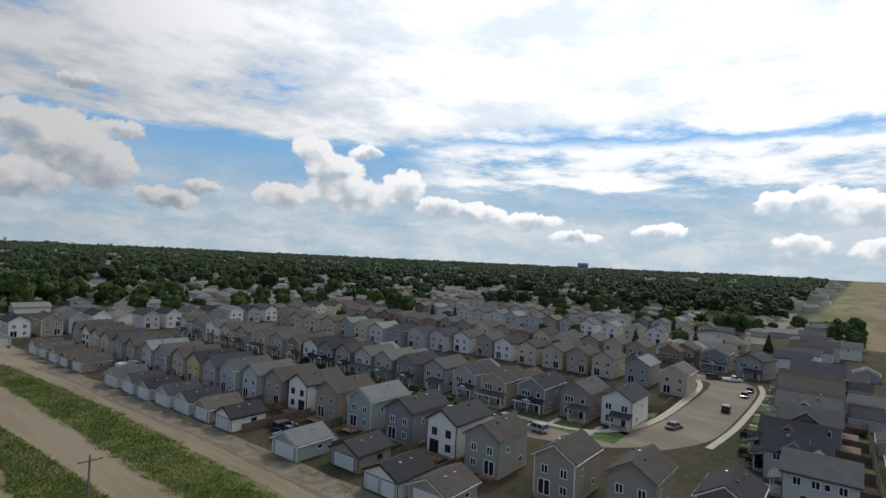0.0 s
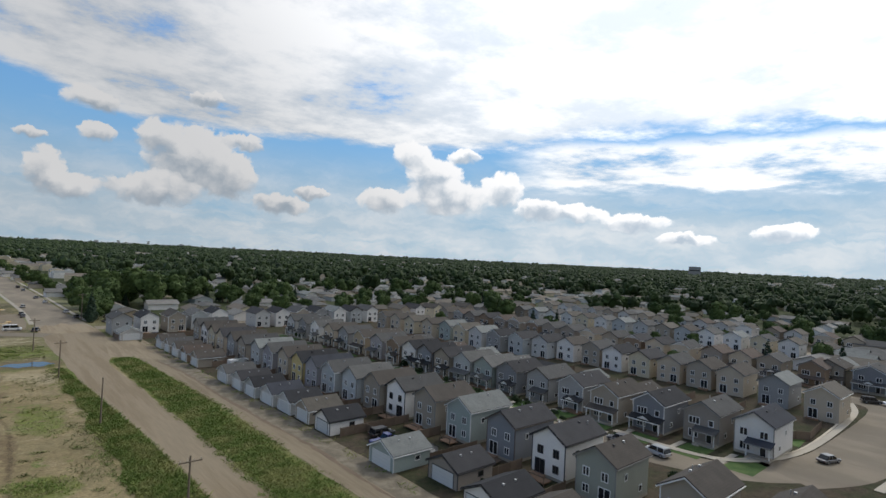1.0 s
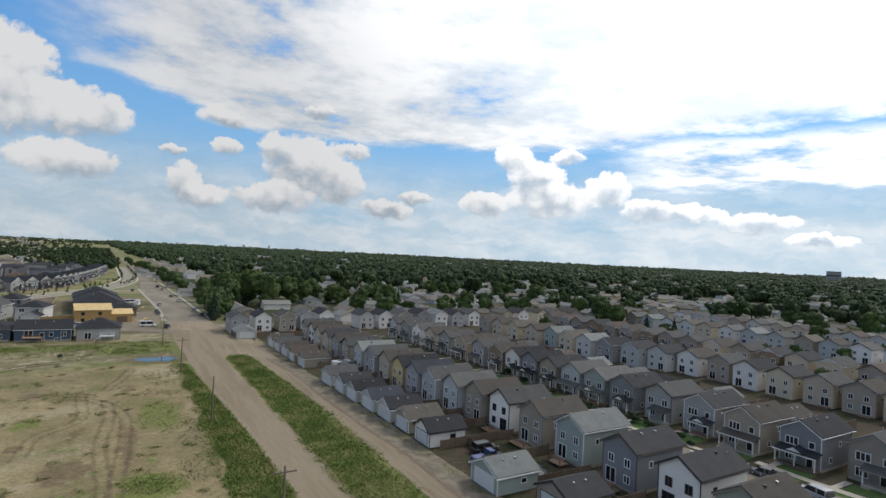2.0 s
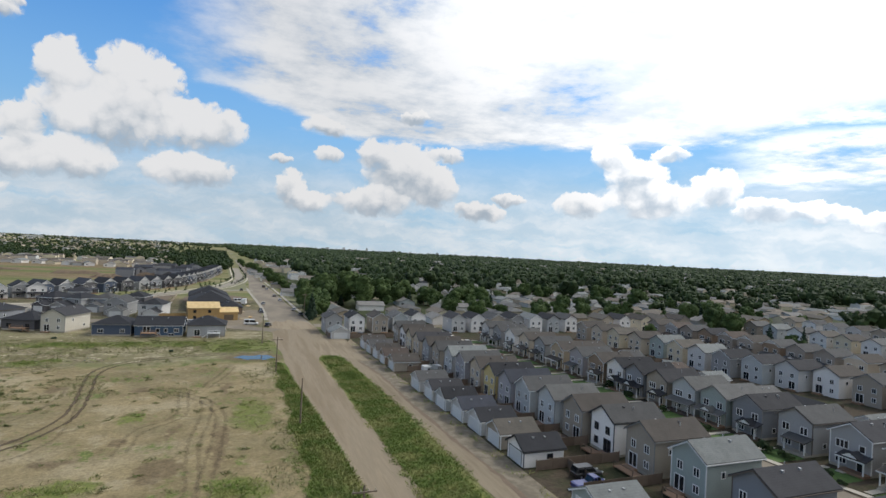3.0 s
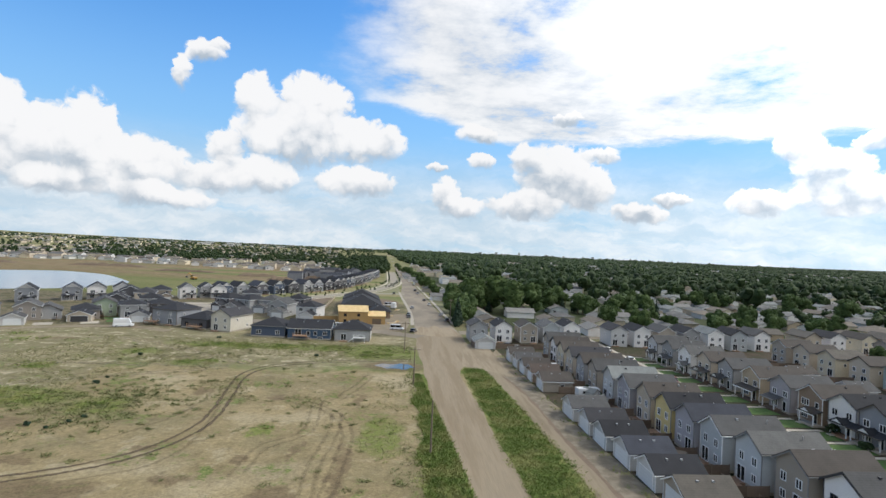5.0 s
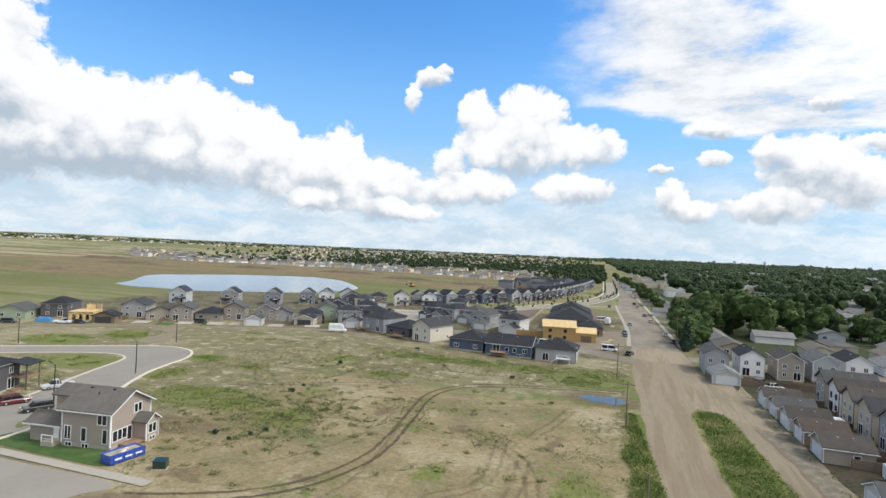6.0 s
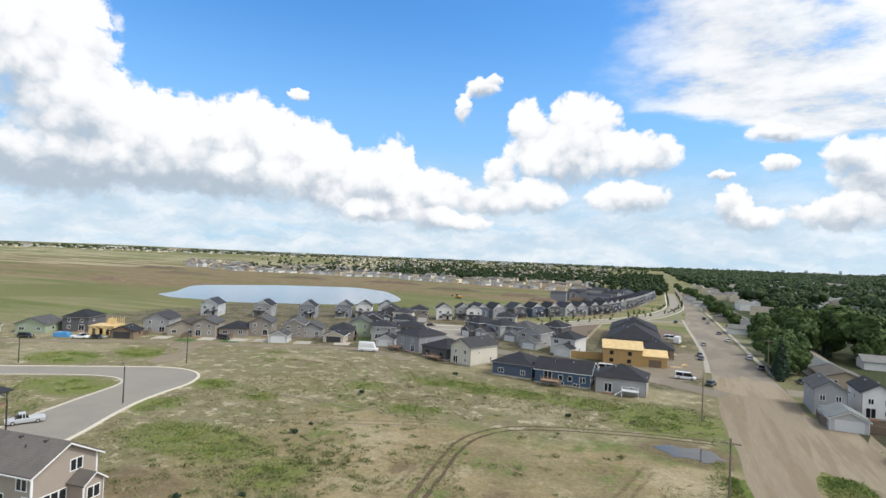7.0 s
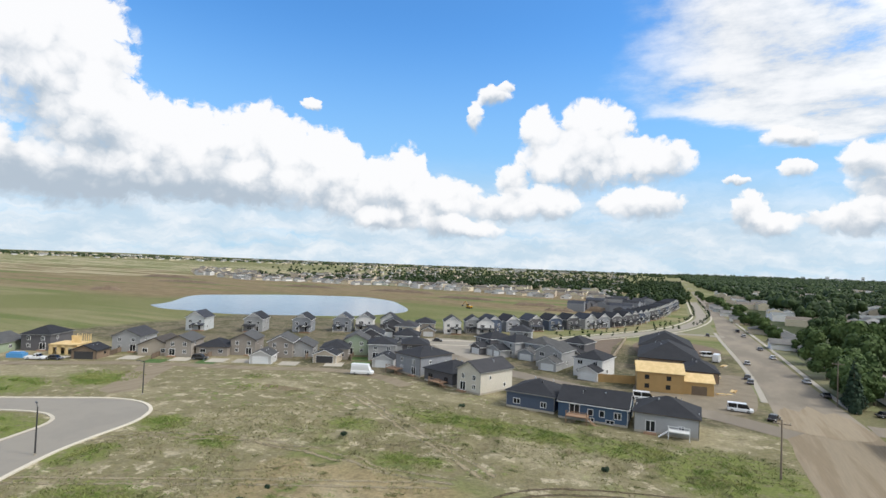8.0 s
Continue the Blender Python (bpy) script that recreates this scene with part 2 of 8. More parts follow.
WALLS = {
    "ivory": (0.560, 0.540, 0.480), "mushroom": (0.305, 0.266, 0.236), "white": (0.740, 0.740, 0.740), "cream": (0.593, 0.536, 0.410), "taupe": (0.342, 0.308, 0.262), "beige": (0.479, 0.422, 0.342), "tan": (0.410, 0.342, 0.251),
    "grey": (0.308, 0.319, 0.331), "light grey": (0.502, 0.513, 0.524), "grey green": (0.296, 0.319, 0.285), "slate blue": (0.222, 0.239, 0.268), "pale blue": (0.422, 0.456, 0.479),
    "teal": (0.308, 0.365, 0.359), "lavender grey": (0.342, 0.336, 0.365), "yellow": (0.536, 0.445, 0.217), "navy": (0.074, 0.097, 0.148), "dark blue": (0.057, 0.097, 0.165),
    "charcoal": (0.097, 0.097, 0.108), "brown": (0.228, 0.171, 0.125), "sage green": (0.296, 0.365, 0.274), "warm grey": (0.285, 0.262, 0.240),
}
WALLS = {name: (r * 1.02, g * 0.985, b * 0.94) for name, (r, g, b) in WALLS.items()}
ROOFS = {
    "dark grey": (0.041, 0.041, 0.045), "charcoal": (0.025, 0.026, 0.030), "brown": (0.066, 0.058, 0.051), "mid grey": (0.072, 0.072, 0.072),
    "pale grey": (0.172, 0.183, 0.179), "tan": (0.105, 0.095, 0.081), "bleached": (0.175, 0.172, 0.164), "fawn": (0.160, 0.138, 0.112), "slate": (0.039, 0.043, 0.055), "rust": (0.090, 0.070, 0.059), "weathered grey": (0.109, 0.109, 0.106), "warm grey": (0.112, 0.101, 0.092),
}

ROOFS = {name: (r * 1.01, g * 1.0, b * 0.98) for name, (r, g, b) in ROOFS.items()}


def wall_mat(colour):
    return material("siding " + colour, WALLS[colour], 0.7, 0.10, 0.35, 5.0, 0.15, 20.0, vary=0.10, streak=(2, 0.24, 0.28))


def roof_mat(colour):
    return material("shingles " + colour, ROOFS[colour], 0.9, 0.32, 0.5, 4.0, 0.5, 8.0, vary=0.14, streak=(2, 0.17, 0.3))


TRIM = material("white trim", (0.72, 0.72, 0.71), 0.55, 0.06, 1.0, 12.0)
DARK_TRIM = material("dark trim", (0.05, 0.048, 0.05), 0.5, 0.1, 1.0, 12.0)
GREY_TRIM = material("grey trim", (0.24, 0.235, 0.225), 0.6, 0.08, 1.0, 12.0)
BROWN_TRIM = material("brown trim", (0.12, 0.10, 0.085), 0.6, 0.08, 1.0, 12.0)
CONCRETE = material("concrete", (0.37, 0.335, 0.275), 0.9, 0.14, 0.5, 10.0, 0.3, 25.0)
KERB = material("kerb concrete", (0.50, 0.45, 0.36), 0.9, 0.14, 0.5, 10.0, 0.3, 25.0)
PAVING = material("street paving", (0.262, 0.238, 0.198), 0.92, 0.10, 0.12, 7.0, 0.3, 20.0, second=(0.215, 0.195, 0.165), amount=0.6)
ASPHALT = material("asphalt", (0.186, 0.157, 0.118), 0.93, 0.17, 0.10, 7.0, 0.3, 20.0, second=(0.232, 0.196, 0.146), amount=0.8, stretch=(1.0, 0.35, 1.0))
STREET_PALE = material("pale street", (0.300, 0.268, 0.215), 0.93, 0.14, 0.12, 7.0, 0.3, 20.0, second=(0.245, 0.215, 0.17), amount=0.8)
DRY_GRASS = material("dry verge grass", (0.205, 0.190, 0.105), 0.95, 0.25, 0.2, 3.0, 0.5, 10.0, second=(0.120, 0.140, 0.050), amount=0.7)
GRAVEL = material("gravel road", (0.268, 0.216, 0.146), 0.96, 0.24, 0.35, 3.0, 0.6, 6.0, second=(0.180, 0.136, 0.084), amount=0.75, stretch=(1.0, 0.07, 1.0))
LANE = material("gravel lane", (0.240, 0.196, 0.132), 0.96, 0.24, 0.45, 3.0, 0.6, 6.0, second=(0.155, 0.120, 0.078), amount=0.8, stretch=(1.0, 0.09, 1.0))
APRON = material("trodden apron", (0.150, 0.126, 0.090), 0.96, 0.3, 0.5, 3.0, 0.6, 6.0, second=(0.205, 0.175, 0.128), amount=0.8)
LAWN = material("lawn", (0.055, 0.105, 0.025), 0.95, 0.25, 0.5, 4.0, 0.6, 12.0, second=(0.09, 0.13, 0.04), amount=0.6)
WEED = material("weeds", (0.135, 0.190, 0.042), 0.9, 0.36, 0.16, 2.0, second=(0.245, 0.240, 0.088), amount=0.85)
WEED_DRY = material("dry weeds", (0.27, 0.245, 0.13), 0.95, 0.3, 0.25, 2.0, second=(0.18, 0.19, 0.075), amount=0.7)
WEED_LOT = material("olive weeds", (0.125, 0.140, 0.050), 0.92, 0.3, 0.2, 2.0, second=(0.195, 0.185, 0.085), amount=0.8)
TIMBER = material("weathered timber", (0.155, 0.115, 0.085), 0.9, 0.25, 0.8, 8.0, 0.3, 12.0, vary=0.3)
PALE_TIMBER = material("pale new timber", (0.34, 0.29, 0.22), 0.88, 0.2, 0.8, 8.0, vary=0.2)
DECKING = material("deck timber", (0.26, 0.165, 0.105), 0.85, 0.2, 0.8, 8.0, vary=0.2)
OSB = material("bare sheathing", (0.58, 0.42, 0.20), 0.85, 0.12, 0.8, 14.0, 0.2, 25.0, second=(0.66, 0.50, 0.27), amount=0.6)
OSB_DARK = material("sheathing wall", (0.40, 0.26, 0.11), 0.85, 0.14, 0.8, 14.0, 0.2, 25.0)
POLE = material("old pole timber", (0.19, 0.15, 0.115), 0.9, 0.2, 1.0, 8.0, stretch=(1, 1, 0.2))
METAL = material("dark steel", (0.07, 0.07, 0.07), 0.45, 0.1, 1.0, 8.0, metal=0.6)
GALV = material("galvanised steel", (0.45, 0.46, 0.47), 0.45, 0.1, 1.0, 8.0, metal=0.7)
GARAGE_DOOR = material("white steel door", (0.62, 0.63, 0.63), 0.5, 0.05, 0.6, 9.0, streak=(2, 0.53, 0.18))
RUBBER = material("tyre rubber", (0.025, 0.025, 0.025), 0.85, 0.1, 2.0, 15.0)
BARK = material("bark", (0.11, 0.085, 0.06), 0.95, 0.3, 1.0, 8.0)
SOIL = material("bare soil", (0.155, 0.115, 0.08), 0.97, 0.25, 0.5, 4.0, 0.6, 8.0)


def glass(name, tint, rough=0.08):
    m = bpy.data.materials.new(name)
    m.use_nodes = True
    b = m.node_tree.nodes["Principled BSDF"]
    b.inputs["Base Color"].default_value = (*tint, 1)
    b.inputs["Roughness"].default_value = rough
    b.inputs["Specular IOR Level"].default_value = 0.5
    return m


PANE = glass("window glass", (0.018, 0.020, 0.024))
CAR_GLASS = glass("car glass", (0.012, 0.013, 0.015), 0.05)


def leaf_mat(name, base, other):
    m = bpy.data.materials.new(name)
    m.use_nodes = True
    t = m.node_tree
    b = t.nodes["Principled BSDF"]
    isle = nd(t, "ShaderNodeNewGeometry").outputs["Random Per Island"]
    rnd = nd(t, "ShaderNodeObjectInfo").outputs["Random"]
    where = nd(t, "ShaderNodeTexCoord").outputs["Object"]
    patch = nd(t, "ShaderNodeTexNoise", (where, None, 0.07, 2.0, 0.6)).outputs[0]
    mixer = maths(t, "ADD", maths(t, "MULTIPLY", isle, 0.25), maths(t, "ADD", maths(t, "MULTIPLY", rnd, 0.4), maths(t, "MULTIPLY", maths(t, "SUBTRACT", patch, 0.46), 2.0)))
    t.links.new(blend(t, mixer, base, other), b.inputs["Base Color"])
    b.inputs["Roughness"].default_value = 0.75
    b.inputs["Specular IOR Level"].default_value = 0.2
    return m


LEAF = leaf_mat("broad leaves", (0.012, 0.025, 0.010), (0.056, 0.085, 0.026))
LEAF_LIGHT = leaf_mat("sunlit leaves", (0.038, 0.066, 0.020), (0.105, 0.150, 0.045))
NEEDLE = leaf_mat("spruce needles", (0.022, 0.042, 0.024), (0.040, 0.065, 0.036))


def paint(name, base):
    m = bpy.data.materials.new(name)
    m.use_nodes = True
    b = m.node_tree.nodes["Principled BSDF"]
    b.inputs["Base Color"].default_value = (*base, 1)
    b.inputs["Roughness"].default_value = 0.3
    b.inputs["Coat Weight"].default_value = 0.4
    return m


PAINTS = {"white": paint("white car paint", (0.7, 0.7, 0.7)), "silver": paint("silver car paint", (0.38, 0.39, 0.4)), "black": paint("black car paint", (0.02, 0.02, 0.022)),
          "dark blue": paint("blue car paint", (0.03, 0.04, 0.16)), "dark red": paint("red car paint", (0.12, 0.02, 0.025)), "grey": paint("grey car paint", (0.13, 0.13, 0.14)),
          "blue skip": paint("blue skip paint", (0.03, 0.08, 0.36)), "dark green": paint("green box paint", (0.015, 0.035, 0.025)), "red": paint("red frame paint", (0.5, 0.04, 0.03)), "blue tarp": paint("blue sheet", (0.08, 0.28, 0.55)), "yellow": paint("machine yellow", (0.45, 0.25, 0.03))}

# ---- builders ----
class Shape:
    """Collects points and faces of one mesh."""

    def __init__(self):
        self.v, self.f = [], []

    def poly(self, *pts):
        n = len(self.v)
        self.v += pts
        self.f.append(tuple(range(n, n + len(pts))))
        return self

    def box(self, x0, y0, z0, x1, y1, z1):
        n = len(self.v)
        self.v += [(x0, y0, z0), (x1, y0, z0), (x1, y1, z0), (x0, y1, z0), (x0, y0, z1), (x1, y0, z1), (x1, y1, z1), (x0, y1, z1)]
        self.f += [tuple(n + i for i in q) for q in ((0, 3, 2, 1), (4, 5, 6, 7), (0, 1, 5, 4), (1, 2, 6, 5), (2, 3, 7, 6), (3, 0, 4, 7))]
        return self

    def slab(self, pts, down):
        """A plate: a polygon and its copy moved by down, closed all round."""
        n, k = len(self.v), len(pts)
        self.v += list(pts) + [tuple(a + b for a, b in zip(p, down)) for p in pts]
        self.f.append(tuple(range(n, n + k)))
        self.f.append(tuple(range(n + 2 * k - 1, n + k - 1, -1)))
        self.f += [(n + (i + 1) % k, n + i, n + k + i, n + k + (i + 1) % k) for i in range(k)]
        return self

    def tube(self, a, b, r0, r1, sides=8, cap=True):
        a, b = Vector(a), Vector(b)
        q = (b - a).to_track_quat("Z", "Y")
        n = len(self.v)
        for p, r in ((a, r0), (b, r1)):
            for i in range(sides):
                w = 2 * math.pi * i / sides
                self.v.append(tuple(p + q @ Vector((r * math.cos(w), r * math.sin(w), 0))))
        self.f += [(n + i, n + (i + 1) % sides, n + sides + (i + 1) % sides, n + sides + i) for i in range(sides)]
        if cap:
            self.f.append(tuple(n + sides + i for i in range(sides)))
            self.f.append(tuple(n + sides - 1 - i for i in range(sides)))
        return self

    def mesh(self, name, mat):
        me = bpy.data.meshes.new(name)
        me.from_pydata(self.v, [], self.f)
        me.materials.append(mat)
        return me


def part(name, shape, mat, parent, label="", at=None):
    """One mesh object under a thing or a part; shape may be a mesh that others share."""
    ob = new(name, shape if isinstance(shape, bpy.types.Mesh) else shape.mesh(name, mat))
    ob.parent = parent
    if at is not None:
        ob.matrix_basis = at
    return tagged(ob, label)


def thing(name, m, label, category, group="", kind=""):
    ob = new(name)
    ob.empty_display_size = 0.5
    ob.matrix_basis = m
    return tagged(ob, label, category, group, kind)


def sheet(name, pts, mat, z, label, category, kind="structure", thick=0.0):
    """A flat piece of the ground's surface, or a raised one with thickness."""
    s = Shape()
    top = [(x, y, z) for x, y in pts]
    if thick:
        s.slab(top, (0, 0, -thick))
    else:
        s.poly(*top)
    return tagged(new(name, s.mesh(name, mat)), label, category, kind=kind)


def ribbon(points, width, z, shape=None, wobble=0.0, rng=None):
    """A strip along a line of points in the ground plane."""
    s = shape or Shape()
    pts = [Vector((x, y)) for x, y in points]
    n = len(s.v)
    for i, p in enumerate(pts):
        d = (pts[min(i + 1, len(pts) - 1)] - pts[max(i - 1, 0)]).normalized()
        side = Vector((-d.y, d.x))
        a = width / 2 + (rng.uniform(-wobble, wobble) if rng else 0)
        b = width / 2 + (rng.uniform(-wobble, wobble) if rng else 0)
        s.v += [(*(p + side * a), z), (*(p - side * b), z)]
    s.f += [(n + 2 * i, n + 2 * i + 1, n + 2 * i + 3, n + 2 * i + 2) for i in range(len(pts) - 1)]
    return s


def smooth_line(points, step=2.0):
    """Points along a smooth curve through the given ones."""
    p = [Vector(q) for q in points]
    out = []
    for i in range(len(p) - 1):
        a, b, c, d = p[max(i - 1, 0)], p[i], p[i + 1], p[min(i + 2, len(p) - 1)]
        n = max(2, int((c - b).length / step))
        for k in range(n):
            t = k / n
            out.append(tuple(0.5 * (2 * b + (c - a) * t + (2 * a - 5 * b + 4 * c - d) * t * t + (3 * b - a - 3 * c + d) * t ** 3)))
    return out + [tuple(p[-1])]


SHARED = {}


def window_meshes(w, h, mullions, trim):
    key = (w, h, mullions, trim.name)
    if key not in SHARED:
        b = 0.11
        # one moulded frame: cells of a grid with the glass cells left open
        xs, glass_cells = [-w / 2 - b, -w / 2], []
        for i in range(mullions):
            end = -w / 2 + w * (i + 1) / mullions
            glass_cells.append(len(xs) - 1)
            xs += [end] if i == mullions - 1 else [end - 0.06, end + 0.06]
        xs.append(w / 2 + b)
        zs = [-b, 0, h, h + b]
        f, k = Shape(), len(xs)
        f.v = [(x, y, z) for y in (-0.07, 0.0) for z in zs for x in xs]
        n = 4 * k
        for j in range(3):
            for i in range(k - 1):
                q = (j * k + i, j * k + i + 1, (j + 1) * k + i + 1, (j + 1) * k + i)
                if j == 1 and i in glass_cells:
                    f.f += [(q[c], q[(c + 1) % 4], q[(c + 1) % 4] + n, q[c] + n) for c in range(4)]
                else:
                    f.f.append(q)
        rim = list(range(k)) + [j * k + k - 1 for j in (1, 2, 3)] + [3 * k + i for i in range(k - 2, -1, -1)] + [2 * k, k]
        f.f += [(rim[(c + 1) % len(rim)], rim[c], rim[c] + n, rim[(c + 1) % len(rim)] + n) for c in range(len(rim))]
        p = Shape().box(-w / 2, -0.03, 0, w / 2, 0.0, h)
        SHARED[key] = f.mesh("window_frame", trim), p.mesh("pane", PANE)
    return SHARED[key]


def facing(side, u, z, w, d):
    """The pose of an opening on a side of a house: F front, B back, L and R its flanks; u runs along the wall."""
    return {"F": pose(u, 0, z), "B": pose(-u, d, z, rz=180), "R": pose(w / 2, u, z, rz=90), "L": pose(-w / 2, u, z, rz=-90)}[side]


LITE = [False]


def plain_window(ww, wh, mullions, trim):
    """Frame and glass in one mesh, for houses far off."""
    key = ("plain", ww, wh, mullions, trim.name)
    if key not in SHARED:
        bar = 0.05
        xs, pane = [-ww / 2 - 0.12, -ww / 2], []
        for i in range(mullions):
            end = -ww / 2 + ww * (i + 1) / mullions
            pane.append(len(xs) - 1)
            xs += [end] if i == mullions - 1 else [end - bar, end + bar]
        xs.append(ww / 2 + 0.12)
        zs = [-0.12, 0, wh, wh + 0.12]
        s, k = Shape(), len(xs)
        s.v = [(x, -0.06, z) for z in zs for x in xs] + [(xs[0], 0, zs[0]), (xs[-1], 0, zs[0]), (xs[-1], 0, zs[-1]), (xs[0], 0, zs[-1])]
        kinds = []
        for j in range(3):
            for i in range(k - 1):
                s.f.append((j * k + i, j * k + i + 1, (j + 1) * k + i + 1, (j + 1) * k + i))
                kinds.append(1 if j == 1 and i in pane else 0)
        n = 4 * k
        s.f += [tuple(range(k - 1, -1, -1)) + (n, n + 1), tuple(range(3 * k, 4 * k)) + (n + 2, n + 3), (0, k, 2 * k, 3 * k, n + 3, n), (4 * k - 1, 3 * k - 1, 2 * k - 1, k - 1, n + 1, n + 2)]
        me = s.mesh("window", trim)
        me.materials.append(PANE)
        me.polygons.foreach_set("material_index", kinds + [0] * 4)
        SHARED[key] = me
    return SHARED[key]


def window(root, side, u, z, ww, wh, w, d, mullions=2, trim=None, name="window"):
    if LITE[0]:
        return part(name, plain_window(ww, wh, mullions, trim or TRIM), None, root, at=facing(side, u, z, w, d))
    f, p = window_meshes(ww, wh, mullions, trim or TRIM)
    ob = part(name, f, None, root, at=facing(side, u, z, w, d))
    part("pane", p, None, ob)
    return ob


def gable_roof(w, d, h, rise, over=0.4, thick=0.16):
    """Two sloping plates, and the edge boards beneath them."""
    half = w / 2
    slope = rise / half
    ex = half + over
    ez = h - slope * over
    s = Shape()
    for k in (-1, 1):
        pts = [(0, -over, h + rise + 0.05), (0, d + over, h + rise + 0.05), (k * ex, d + over, ez + 0.05), (k * ex, -over, ez + 0.05)]
        s.slab(pts if k < 0 else pts[::-1], (0, 0, thick))
    e = Shape()
    for k in (-1, 1):
        for y in (-over, d + over):
            a, b = (0, y, h + rise + 0.04), (k * ex, y, ez + 0.04)
            out = -0.03 if y < 0 else 0.03
            e.slab([a, b, (b[0], b[1], b[2] - 0.2), (0, y, a[2] - 0.2)], (0, out, 0))
        x0, x1 = sorted((k * ex, k * (ex + 0.1)))
        e.box(x0, -over, ez - 0.08, x1, d + over, ez + 0.06)
    return s, e


def hip_roof(w, d, h, rise, over=0.5):
    """A closed hipped roof with its soffit."""
    x, y0, y1 = w / 2 + over, -over, d + over
    if w <= d + 0.01:
        r = w / 2 + over
        a, b = (0, y0 + r, h + rise), (0, y1 - r, h + rise)
    else:
        r = d / 2 + over
        a, b = (-x + r, d / 2, h + rise), (x - r, d / 2, h + rise)
    c = [(-x, y0, h), (x, y0, h), (x, y1, h), (-x, y1, h)]
    s = Shape()
    if w <= d + 0.01:
        s.poly(c[0], c[1], a).poly(c[1], c[2], b, a).poly(c[2], c[3], b).poly(c[3], c[0], a, b)
    else:
        s.poly(c[0], c[1], b, a).poly(c[1], c[2], b).poly(c[2], c[3], a, b).poly(c[3], c[0], a)
    e = Shape()
    e.box(-x, y0, h - 0.2, x, y0 + 0.06, h).box(-x, y1 - 0.06, h - 0.2, x, y1, h).box(-x, y0, h - 0.2, -x + 0.06, y1, h).box(x - 0.06, y0, h - 0.2, x, y1, h)
    e.box(-x, y0, h - 0.05, x, y1, h - 0.01)
    return s, e


def shell(w, d, h, rise):
    """Walls with gable ends."""
    s = Shape()
    a = [(-w / 2, 0, 0), (w / 2, 0, 0), (w / 2, 0, h), (0, 0, h + rise), (-w / 2, 0, h)]
    b = [(x, d, z) for x, _, z in a]
    s.poly(*a).poly(*b[::-1])
    for i in (1, 2, 3, 4):
        j = (i + 1) % 5
        s.poly(a[i], b[i], b[j], a[j])
    return s


def house(m, w, d, h, rise, wall, roof, style, trim=None, hip=False, rng=None, group="", extras=True, edge=None):
    LITE[0] = not extras
    made = build_house(m, w, d, h, rise, wall, roof, style, trim, hip, rng, group, extras, edge)
    LITE[0] = False
    return made


